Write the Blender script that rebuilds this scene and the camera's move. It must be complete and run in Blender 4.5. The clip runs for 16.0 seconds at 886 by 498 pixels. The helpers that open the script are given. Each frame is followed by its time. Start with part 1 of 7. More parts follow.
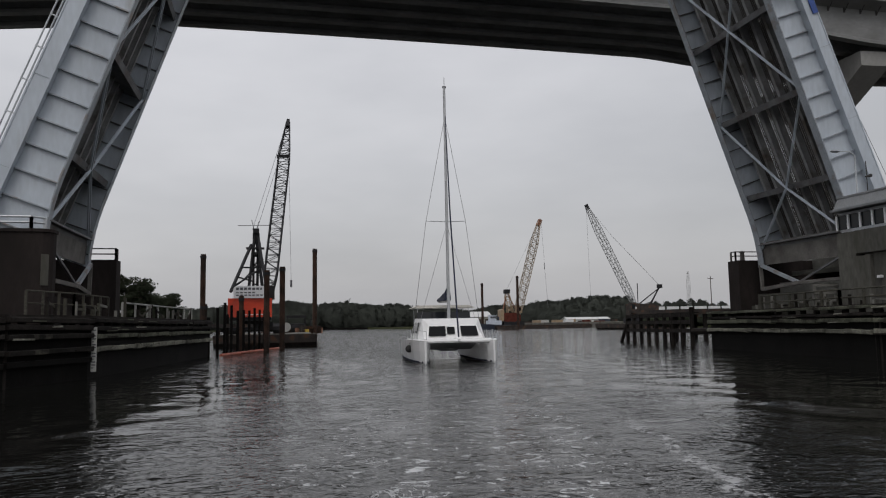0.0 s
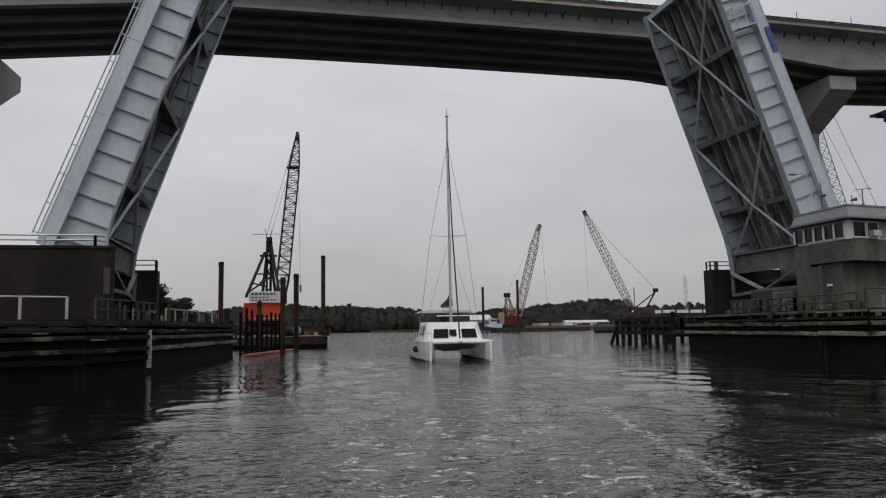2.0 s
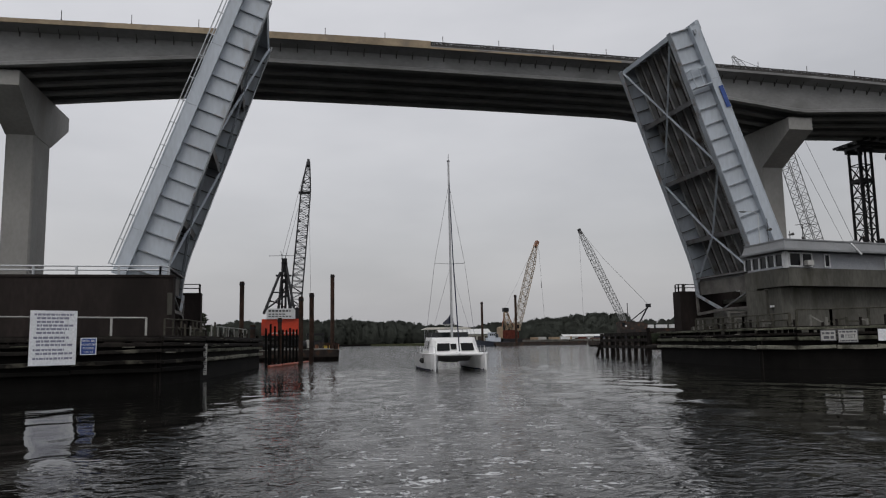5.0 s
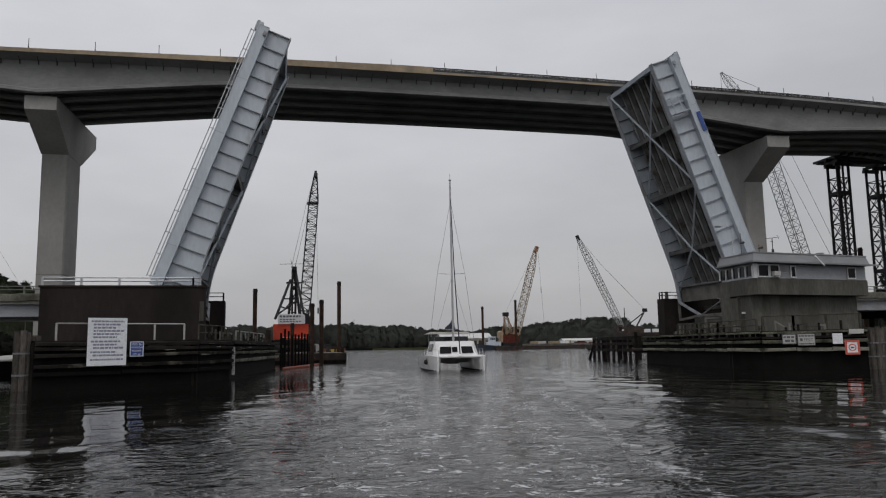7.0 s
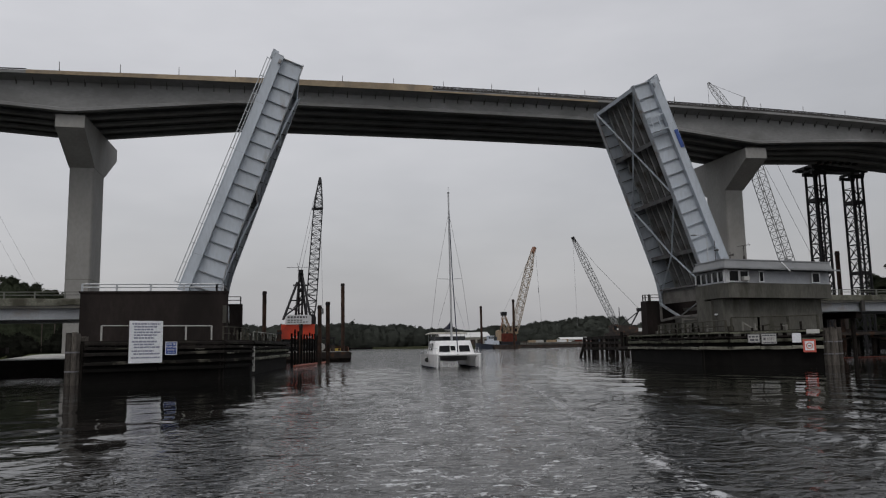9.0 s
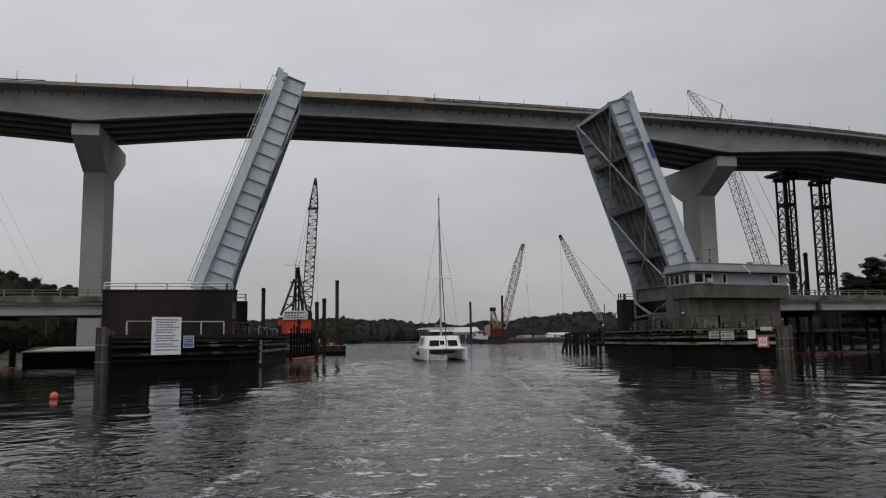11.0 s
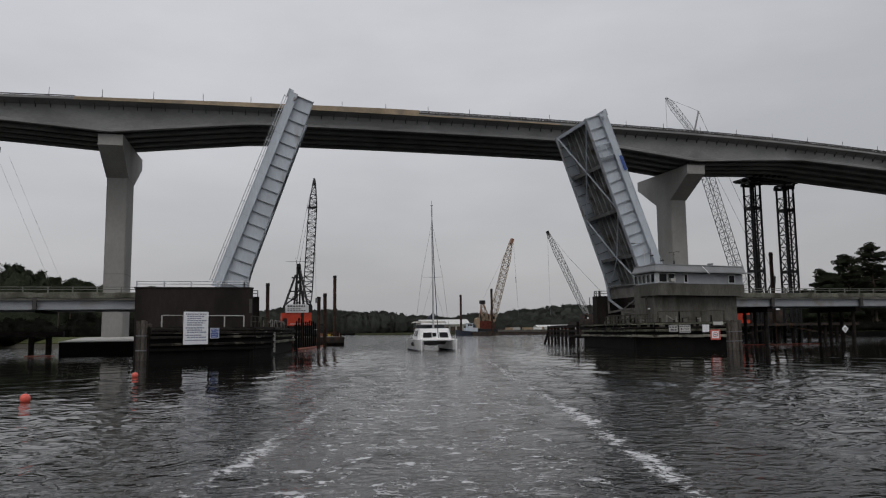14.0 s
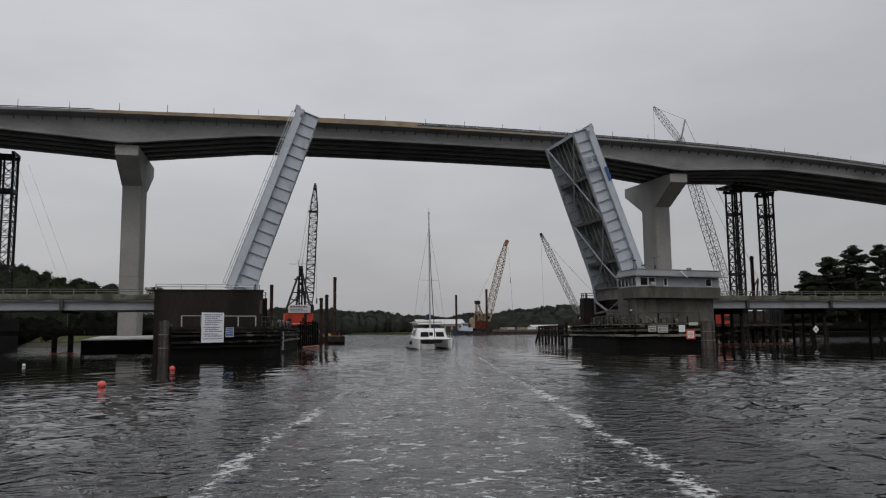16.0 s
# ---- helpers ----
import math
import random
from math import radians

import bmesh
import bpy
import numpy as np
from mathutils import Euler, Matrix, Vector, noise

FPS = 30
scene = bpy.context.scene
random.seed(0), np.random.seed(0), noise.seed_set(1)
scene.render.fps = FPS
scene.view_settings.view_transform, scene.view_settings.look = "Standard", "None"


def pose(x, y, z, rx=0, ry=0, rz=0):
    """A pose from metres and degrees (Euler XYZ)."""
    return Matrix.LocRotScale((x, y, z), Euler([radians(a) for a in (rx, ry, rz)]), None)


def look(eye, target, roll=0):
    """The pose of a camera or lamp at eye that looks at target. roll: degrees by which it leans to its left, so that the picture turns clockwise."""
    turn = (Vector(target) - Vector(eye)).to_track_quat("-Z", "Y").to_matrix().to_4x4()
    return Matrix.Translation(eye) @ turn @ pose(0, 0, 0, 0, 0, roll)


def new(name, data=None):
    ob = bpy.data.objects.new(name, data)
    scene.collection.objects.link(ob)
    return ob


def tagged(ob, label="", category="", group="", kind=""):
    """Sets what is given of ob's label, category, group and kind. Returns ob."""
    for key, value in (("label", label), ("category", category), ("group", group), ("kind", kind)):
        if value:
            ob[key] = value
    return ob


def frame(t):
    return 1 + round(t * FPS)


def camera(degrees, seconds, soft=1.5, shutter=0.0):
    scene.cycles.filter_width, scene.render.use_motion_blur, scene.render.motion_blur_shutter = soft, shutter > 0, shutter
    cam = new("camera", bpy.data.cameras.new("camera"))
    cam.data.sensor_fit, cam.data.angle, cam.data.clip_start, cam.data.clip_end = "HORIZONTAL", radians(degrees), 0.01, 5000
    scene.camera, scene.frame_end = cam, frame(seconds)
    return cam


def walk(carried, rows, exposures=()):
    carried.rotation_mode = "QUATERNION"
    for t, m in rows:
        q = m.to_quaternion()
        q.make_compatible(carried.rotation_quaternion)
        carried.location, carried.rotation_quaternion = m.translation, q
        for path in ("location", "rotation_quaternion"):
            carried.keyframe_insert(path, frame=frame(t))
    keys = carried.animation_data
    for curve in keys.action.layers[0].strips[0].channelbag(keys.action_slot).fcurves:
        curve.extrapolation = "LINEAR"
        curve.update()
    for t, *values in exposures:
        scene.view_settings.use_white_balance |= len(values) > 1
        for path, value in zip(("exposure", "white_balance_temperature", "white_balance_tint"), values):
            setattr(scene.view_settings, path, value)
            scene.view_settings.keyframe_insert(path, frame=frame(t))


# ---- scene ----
cam = camera(61.2, 16.0, soft=1.15)
PATH = [
    (0, (-0.215, 0.178, 2.308), (0.225, 2.118, 2.51), -1.0),
    (0.5, (-0.574, -1.366, 2.34), (-0.137, 0.575, 2.545), -0.9),
    (1, (-0.962, -2.887, 2.317), (-0.526, -0.946, 2.522), -0.7),
    (1.5, (-1.345, -4.496, 2.307), (-0.909, -2.555, 2.509), -1.1),
    (2, (-1.75, -6.057, 2.306), (-1.313, -4.117, 2.516), -1.0),
    (2.5, (-2.145, -7.621, 2.327), (-1.708, -5.682, 2.544), -1.1),
    (3, (-2.535, -9.182, 2.335), (-2.1, -7.242, 2.559), -0.9),
    (3.5, (-2.9, -10.731, 2.39), (-2.463, -8.793, 2.619), -0.9),
    (4, (-3.305, -12.281, 2.364), (-2.864, -10.345, 2.601), -1.1),
    (4.5, (-3.682, -13.866, 2.381), (-3.243, -11.93, 2.623), -1.0),
    (7, (-5.578, -21.734, 2.301), (-5.143, -19.798, 2.558), -1.0),
    (7.5, (-5.921, -23.372, 2.327), (-5.485, -21.437, 2.583), -1.1),
    (8, (-6.303, -24.93, 2.338), (-5.868, -22.995, 2.594), -1.1),
    (8.5, (-6.659, -26.549, 2.314), (-6.222, -24.614, 2.57), -1.1),
    (9, (-6.992, -28.146, 2.318), (-6.555, -26.211, 2.572), -1.1),
    (11.5, (-8.815, -36.214, 2.313), (-8.346, -34.284, 2.552), -0.8),
    (12, (-9.22, -37.782, 2.266), (-8.746, -35.853, 2.506), -0.8),
    (12.5, (-9.665, -39.362, 2.3), (-9.19, -37.434, 2.539), -1.0),
    (13, (-10.058, -40.936, 2.281), (-9.58, -39.008, 2.515), -0.8),
    (13.5, (-10.519, -42.458, 2.328), (-10.038, -40.53, 2.557), -0.7),
    (14, (-10.882, -44.032, 2.385), (-10.396, -42.104, 2.603), -0.7),
    (14.5, (-11.234, -45.666, 2.412), (-10.746, -43.738, 2.623), -0.5),
    (15, (-11.678, -47.199, 2.349), (-11.187, -45.272, 2.561), -0.5),
    (15.5, (-12.089, -48.859, 2.44), (-11.592, -46.933, 2.654), -0.6),
    (16, (-12.564, -50.414, 2.377), (-12.067, -48.489, 2.594), -0.6),
]
# light: the scene under an even overcast sky
walk(cam, [(t, look(eye, target, roll)) for t, eye, target, roll in PATH],
     exposures=[(0.0, 0.10), (4.5, 0.08), (7.0, 0.0), (16.0, -0.03)])

SUN_ELEV, SUN_AZ = 52.0, 200.0      # azimuth clockwise from +y: the light comes from behind the boat
world = bpy.data.worlds.new("overcast_sky")
scene.world = world
world.use_nodes = True
wn, wl = world.node_tree.nodes, world.node_tree.links
wn.clear()
w_out = wn.new("ShaderNodeOutputWorld")
w_add = wn.new("ShaderNodeAddShader")
w_sky = wn.new("ShaderNodeTexSky")
w_sky.sky_type, w_sky.sun_disc = "NISHITA", False
w_sky.sun_elevation, w_sky.sun_rotation = radians(SUN_ELEV), radians(SUN_AZ)
w_sky.air_density, w_sky.dust_density = 1.5, 4.0
w_bg1 = wn.new("ShaderNodeBackground")
w_bg1.inputs["Strength"].default_value = 0.012
w_bg2 = wn.new("ShaderNodeBackground")
w_bg2.inputs["Strength"].default_value = 1.0
w_tc = wn.new("ShaderNodeTexCoord")
w_map = wn.new("ShaderNodeMapping")
w_map.inputs["Scale"].default_value = (1.0, 1.0, 3.0)
w_noise = wn.new("ShaderNodeTexNoise")
w_noise.inputs["Scale"].default_value = 2.3
w_noise.inputs["Detail"].default_value = 5.0
w_noise.inputs["Roughness"].default_value = 0.5
w_ramp = wn.new("ShaderNodeValToRGB")
w_ramp.color_ramp.elements[0].position, w_ramp.color_ramp.elements[0].color = 0.33, (0.404, 0.404, 0.424, 1)
w_ramp.color_ramp.elements[1].position, w_ramp.color_ramp.elements[1].color = 0.68, (0.506, 0.503, 0.523, 1)
# an overcast sky is brighter overhead than near the horizon
w_sep = wn.new("ShaderNodeSeparateXYZ")
w_rng = wn.new("ShaderNodeMapRange")
w_rng.inputs["From Min"].default_value, w_rng.inputs["From Max"].default_value = 0.0, 1.0
w_rng.inputs["To Min"].default_value, w_rng.inputs["To Max"].default_value = 0.83, 1.8
w_mul = wn.new("ShaderNodeVectorMath")
w_mul.operation = "SCALE"
wl.new(w_tc.outputs["Generated"], w_map.inputs["Vector"])
wl.new(w_map.outputs["Vector"], w_noise.inputs["Vector"])
wl.new(w_noise.outputs["Fac"], w_ramp.inputs["Fac"])
wl.new(w_tc.outputs["Generated"], w_sep.inputs["Vector"])
wl.new(w_sep.outputs["Z"], w_rng.inputs["Value"])
wl.new(w_ramp.outputs["Color"], w_mul.inputs[0])
w_west = wn.new("ShaderNodeMapRange")
w_west.inputs["From Min"].default_value, w_west.inputs["From Max"].default_value = -1.0, 1.0
w_west.inputs["To Min"].default_value, w_west.inputs["To Max"].default_value = 1.16, 0.90
w_both = wn.new("ShaderNodeMath")
w_both.operation = "MULTIPLY"
wl.new(w_sep.outputs["X"], w_west.inputs["Value"])
wl.new(w_rng.outputs["Result"], w_both.inputs[0])
wl.new(w_west.outputs["Result"], w_both.inputs[1])
wl.new(w_both.outputs["Value"], w_mul.inputs["Scale"])
wl.new(w_sky.outputs["Color"], w_bg1.inputs["Color"])
wl.new(w_mul.outputs["Vector"], w_bg2.inputs["Color"])
wl.new(w_bg1.outputs["Background"], w_add.inputs[0])
wl.new(w_bg2.outputs["Background"], w_add.inputs[1])
wl.new(w_add.outputs["Shader"], w_out.inputs["Surface"])

sun_data = bpy.data.lights.new("sun", "SUN")
sun_data.energy, sun_data.angle, sun_data.color = 0.5, radians(25), (1.0, 0.97, 0.93)
sun = new("sun", sun_data)
a_, e_ = radians(SUN_AZ), radians(SUN_ELEV)
sun.matrix_world = look((300 * math.sin(a_) * math.cos(e_), 300 * math.cos(a_) * math.cos(e_), 300 * math.sin(e_)), (0, 0, 0))

# ---- materials ----
def mat(name, color, rough=0.7, metal=0.0, scale=0.8, vary=0.25, fine=9.0, fvary=0.12, bump=0.15, stain=None, stain_scale=0.25,
        stain_lo=0.52, stain_hi=0.7, streak=1.0, random_vary=0.0, spec=0.5):
    """Painted or raw surface: base colour varied at two scales, stains with a shape of their own, fine relief."""
    m = bpy.data.materials.new(name)
    m.use_nodes = True
    n, l = m.node_tree.nodes, m.node_tree.links
    b = n["Principled BSDF"]
    b.inputs["Roughness"].default_value, b.inputs["Metallic"].default_value = rough, metal
    b.inputs["Specular IOR Level"].default_value = spec
    geo = n.new("ShaderNodeNewGeometry")
    mp = n.new("ShaderNodeMapping")
    mp.inputs["Scale"].default_value = (1.0, 1.0, streak)
    l.new(geo.outputs["Position"], mp.inputs["Vector"])

    def noi(sc, det):
        t = n.new("ShaderNodeTexNoise")
        t.inputs["Scale"].default_value, t.inputs["Detail"].default_value = sc, det
        l.new(mp.outputs["Vector"], t.inputs["Vector"])
        return t
    big, small = noi(scale, 4), noi(fine, 3)

    def rng(src, amount):
        r = n.new("ShaderNodeMapRange")
        r.inputs["From Min"].default_value, r.inputs["From Max"].default_value = 0.3, 0.7
        r.inputs["To Min"].default_value, r.inputs["To Max"].default_value = 1 - amount, 1 + amount
        l.new(src, r.inputs["Value"])
        return r.outputs["Result"]
    mul = n.new("ShaderNodeMath")
    mul.operation = "MULTIPLY"
    l.new(rng(big.outputs["Fac"], vary), mul.inputs[0])
    l.new(rng(small.outputs["Fac"], fvary), mul.inputs[1])
    val = mul.outputs["Value"]
    if random_vary:
        info = n.new("ShaderNodeObjectInfo")
        rr = n.new("ShaderNodeMapRange")
        rr.inputs["To Min"].default_value, rr.inputs["To Max"].default_value = 1 - random_vary, 1 + random_vary
        l.new(info.outputs["Random"], rr.inputs["Value"])
        m2 = n.new("ShaderNodeMath")
        m2.operation = "MULTIPLY"
        l.new(val, m2.inputs[0])
        l.new(rr.outputs["Result"], m2.inputs[1])
        val = m2.outputs["Value"]
    sc = n.new("ShaderNodeVectorMath")
    sc.operation = "SCALE"
    sc.inputs[0].default_value = color
    l.new(val, sc.inputs["Scale"])
    col = sc.outputs["Vector"]
    if stain:
        st = noi(stain_scale, 6)
        rp = n.new("ShaderNodeMapRange")
        rp.inputs["From Min"].default_value, rp.inputs["From Max"].default_value = stain_lo, stain_hi
        l.new(st.outputs["Fac"], rp.inputs["Value"])
        mx = n.new("ShaderNodeMix")
        mx.data_type = "RGBA"
        l.new(rp.outputs["Result"], mx.inputs[0])
        l.new(col, mx.inputs[6])
        mx.inputs[7].default_value = (*stain, 1)
        col = mx.outputs[2]
    l.new(col, b.inputs["Base Color"])
    if bump:
        bp = n.new("ShaderNodeBump")
        bp.inputs["Strength"].default_value, bp.inputs["Distance"].default_value = bump, 0.03
        l.new(small.outputs["Fac"], bp.inputs["Height"])
        l.new(bp.outputs["Normal"], b.inputs["Normal"])
    return m


LEAF_PAINT = mat("leaf_paint", (0.445, 0.49, 0.54), 0.45, scale=0.5, vary=0.08, stain=(0.27, 0.26, 0.25), stain_lo=0.6, stain_hi=0.8, stain_scale=0.7, streak=0.3, fine=4, fvary=0.06)
# Leaf paint's hue at about two thirds, for ribs and bottom flanges; brown stains.
LEAF_RIB = mat("leaf_rib_grey", (0.30, 0.33, 0.36), 0.5, vary=0.15, stain=(0.2, 0.16, 0.13), stain_scale=1.0)
# Shade inside the leaf is put into this steel colour; stains are rust.
LEAF_SHADED = mat("leaf_shaded_steel", (0.12, 0.122, 0.125), 0.6, scale=0.7, vary=0.3, stain=(0.07, 0.05, 0.04), stain_scale=0.6, stain_lo=0.5, stain_hi=0.75, spec=0.3)
# Stringers are paler: the light they catch is put into their colour.
STRINGER = mat("lit_stringer_steel", (0.24, 0.245, 0.245), 0.55, scale=0.7, vary=0.3, stain=(0.09, 0.075, 0.06), stain_scale=0.8, stain_lo=0.5, stain_hi=0.72, spec=0.3)
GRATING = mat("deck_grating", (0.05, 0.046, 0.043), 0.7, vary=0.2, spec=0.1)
GALV = mat("galvanised_rail", (0.42, 0.44, 0.46), 0.4, 0.3, vary=0.15, stain=(0.2, 0.15, 0.11), stain_lo=0.6)
NEW_CONC = mat("new_concrete", (0.26, 0.256, 0.245), 0.85, scale=0.25, vary=0.14, fine=3, fvary=0.07, stain=(0.22, 0.21, 0.195), stain_scale=0.12, streak=0.6)
GIRDER_CONC = mat("girder_concrete", (0.225, 0.227, 0.226), 0.85, scale=0.2, vary=0.15, fine=2, fvary=0.08, stain=(0.16, 0.16, 0.157), stain_scale=0.15, streak=2.0, spec=0.25)
FORM_WOOD = mat("formwork_plywood", (0.31, 0.245, 0.165), 0.8, scale=0.4, vary=0.25, fine=2, stain=(0.17, 0.15, 0.125), stain_scale=0.3)
REBAR = mat("rail_rebar", (0.06, 0.057, 0.055), 0.7, vary=0.3, spec=0.15)
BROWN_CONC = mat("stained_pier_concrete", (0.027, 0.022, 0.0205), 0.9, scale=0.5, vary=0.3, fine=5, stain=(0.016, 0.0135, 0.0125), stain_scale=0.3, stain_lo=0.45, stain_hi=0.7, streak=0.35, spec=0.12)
TAN_CONC = mat("house_concrete", (0.10, 0.098, 0.086), 0.9, scale=0.6, vary=0.24, fine=5, fvary=0.18, stain=(0.05, 0.047, 0.036), stain_scale=0.5, stain_lo=0.5, stain_hi=0.72, streak=0.35, spec=0.2)
OLD_CONC = mat("old_deck_concrete", (0.18, 0.177, 0.16), 0.9, scale=0.6, vary=0.25, fine=5, stain=(0.14, 0.135, 0.12), stain_scale=0.5, spec=0.25)
MOSS_CURB = mat("mossy_old_curb", (0.125, 0.125, 0.102), 0.9, scale=0.9, vary=0.3, fine=6, fvary=0.25, bump=0.4, stain=(0.06, 0.058, 0.044), stain_scale=0.7, stain_lo=0.48, stain_hi=0.64, spec=0.2)
SPAN_STEEL = mat("approach_girder_paint", (0.25, 0.265, 0.285), 0.5, vary=0.1, stain=(0.2, 0.18, 0.16), stain_scale=0.4, stain_lo=0.58)
SIDING = mat("white_siding", (0.31, 0.325, 0.35), 0.6, vary=0.06, stain=(0.24, 0.24, 0.245), stain_scale=0.5)
ROOF_EDGE = mat("roof_fascia", (0.21, 0.218, 0.225), 0.6, vary=0.1)
APRON = mat("weathered_apron", (0.125, 0.118, 0.108), 0.9, scale=0.8, vary=0.3, stain=(0.06, 0.052, 0.045), stain_scale=0.6)
PARAPET = mat("weathered_parapet", (0.13, 0.135, 0.12), 0.9, vary=0.25)
# Footing concrete brightened: the sky light on its top is put into colour.
SKYLIT_CONC = mat("skylit_slab_concrete", (0.42, 0.42, 0.40), 0.85, vary=0.12, stain=(0.3, 0.29, 0.27))
TIMBER = mat("creosote_timber", (0.0185, 0.016, 0.0145), 0.85, scale=1.2, vary=0.45, fine=12, fvary=0.3, bump=0.5, stain=(0.028, 0.026, 0.021), stain_scale=0.8, stain_lo=0.55, stain_hi=0.75, random_vary=0.25, spec=0.1)
# Near-black: algae-wet feet of the fender, and shade in its gaps put into colour.
TIMBER_BLACK = mat("near_black_timber", (0.006, 0.0055, 0.005), 0.75, vary=0.4, bump=0.5, spec=0.08)
TIMBER_GREY = mat("weathered_wale", (0.062, 0.06, 0.049), 0.9, scale=1.0, vary=0.4, fine=10, fvary=0.3, bump=0.5, stain=(0.065, 0.06, 0.048), stain_scale=0.9, stain_lo=0.45, stain_hi=0.62, spec=0.15)
PALE_RAIL = mat("grey_painted_rail", (0.36, 0.36, 0.34), 0.8, vary=0.25, stain=(0.16, 0.15, 0.13))
RUST_PILE = mat("rusty_steel_pile", (0.05, 0.029, 0.021), 0.85, scale=1.0, vary=0.4, stain=(0.02, 0.016, 0.014), stain_scale=0.7, stain_lo=0.45, spec=0.15)
BLACK_STEEL = mat("black_lattice_steel", (0.020, 0.020, 0.022), 0.6, vary=0.2, spec=0.2)
GREY_STEEL = mat("weathered_boom_steel", (0.29, 0.295, 0.295), 0.6, vary=0.2)
BOOM_TAN = mat("faded_boom_paint", (0.34, 0.29, 0.235), 0.6, vary=0.15)
TAN_STEEL = mat("tan_boom_paint", (0.30, 0.22, 0.14), 0.6, vary=0.15)
ORANGE_STEEL = mat("orange_crane_paint", (0.21, 0.095, 0.055), 0.6, vary=0.3)
RED_PAINT = mat("red_crane_paint", (0.62, 0.055, 0.018), 0.5, vary=0.12, stain=(0.35, 0.04, 0.02), stain_lo=0.6)
WHITE_PAINT = mat("white_paint", (0.68, 0.69, 0.70), 0.5, vary=0.06, stain=(0.5, 0.48, 0.44), stain_lo=0.65)
GELCOAT = mat("white_gelcoat", (0.80, 0.80, 0.80), 0.22, vary=0.03, fvary=0.02, bump=0.0)
DARK_HULL = mat("dark_barge_hull", (0.045, 0.038, 0.034), 0.8, vary=0.35, stain=(0.10, 0.05, 0.03), stain_scale=0.8, stain_lo=0.55, spec=0.2)
BARGE_DECK = mat("barge_deck", (0.08, 0.075, 0.06), 0.85, vary=0.3)
YELLOW = mat("yellow_paint", (0.55, 0.40, 0.07), 0.6, vary=0.2)
TIMBER_PATCH = mat("worn_wale", (0.017, 0.0155, 0.014), 0.9, scale=1.0, vary=0.4, fine=10, fvary=0.3, bump=0.5, stain=(0.12, 0.115, 0.092), stain_scale=0.6, stain_lo=0.53, stain_hi=0.66, random_vary=0.3, spec=0.1)
MOSS_WALE = mat("pale_mossy_wale", (0.155, 0.152, 0.125), 0.9, scale=1.0, vary=0.35, fine=8, fvary=0.3, bump=0.5, stain=(0.03, 0.028, 0.022), stain_scale=0.7, stain_lo=0.55, stain_hi=0.68, random_vary=0.3, spec=0.15)
DULL_WALE = mat("dull_mossy_wale", (0.085, 0.087, 0.066), 0.9, scale=1.2, vary=0.45, fine=9, fvary=0.35, bump=0.5, stain=(0.022, 0.02, 0.016), stain_scale=0.7, stain_lo=0.54, stain_hi=0.68, random_vary=0.25, spec=0.12)
PALE_SPLIT = mat("splintered_pale_wood", (0.17, 0.165, 0.14), 0.9, scale=2.0, vary=0.4, fine=14, fvary=0.35, bump=0.4, random_vary=0.35, spec=0.1)
GREY_PILE = mat("weathered_grey_pile", (0.078, 0.07, 0.062), 0.9, scale=1.0, vary=0.35, fine=10, fvary=0.3, bump=0.5, stain=(0.03, 0.026, 0.022), stain_scale=0.6, stain_lo=0.5, stain_hi=0.66, streak=0.3, random_vary=0.3, spec=0.12)
BUOY = mat("buoy_plastic", (0.62, 0.10, 0.07), 0.5, vary=0.12, stain=(0.5, 0.2, 0.15))
ORANGE_BOOM = mat("orange_float", (0.36, 0.085, 0.045), 0.55, vary=0.25, stain=(0.2, 0.06, 0.035))
SIGN_WHITE = mat("sign_white", (0.74, 0.76, 0.79), 0.5, vary=0.04, bump=0)
NOTICE_INK = mat("notice_ink", (0.22, 0.225, 0.30), 0.6, vary=0.05, bump=0)
SIGN_INK = mat("sign_ink", (0.09, 0.09, 0.10), 0.6, vary=0.05, bump=0)
SIGN_BLUE = mat("sign_blue", (0.026, 0.068, 0.27), 0.5, vary=0.06, bump=0)
SIGN_RED = mat("sign_red", (0.55, 0.10, 0.07), 0.5, vary=0.08, bump=0)
SIGN_GREY = mat("sign_grey", (0.42, 0.42, 0.40), 0.6, vary=0.12, bump=0)
NAVY = mat("navy_canvas", (0.018, 0.022, 0.045), 0.9, vary=0.2)
TAN_CANVAS = mat("cream_canvas", (0.55, 0.53, 0.48), 0.9, vary=0.08)
RUBBER = mat("black_rubber", (0.02, 0.02, 0.02), 0.8, vary=0.2)
ALU = mat("mast_aluminium", (0.42, 0.43, 0.44), 0.35, 0.4, vary=0.08)
WIRE = mat("steel_wire", (0.16, 0.16, 0.17), 0.5, 0.5, vary=0.1)
LEAVES = mat("broad_leaves", (0.028, 0.034, 0.021), 0.8, scale=0.15, vary=0.4, fine=1.5, fvary=0.35, bump=0, stain=(0.028, 0.029, 0.015), stain_scale=0.05, spec=0.05)
# Distance haze over the far woods is mixed into this paler, greyer green.
HAZY_LEAVES = mat("hazy_far_leaves", (0.047, 0.052, 0.045), 0.9, scale=0.03, vary=0.2, fine=0.25, fvary=0.12, bump=0, spec=0.05)
# Near-black leaves: the shade under the spans is put into this colour.
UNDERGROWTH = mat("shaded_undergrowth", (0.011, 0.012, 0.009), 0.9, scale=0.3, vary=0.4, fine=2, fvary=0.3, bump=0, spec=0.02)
BARK = mat("bark", (0.07, 0.055, 0.045), 0.9, vary=0.3, bump=0.5)
BANK_GRASS = mat("mown_bank_grass", (0.055, 0.064, 0.025), 0.9, scale=0.3, vary=0.3, fine=2, fvary=0.3, spec=0.1)
SAND = mat("pale_bank_sand", (0.06, 0.057, 0.046), 0.95, vary=0.2, spec=0.1)
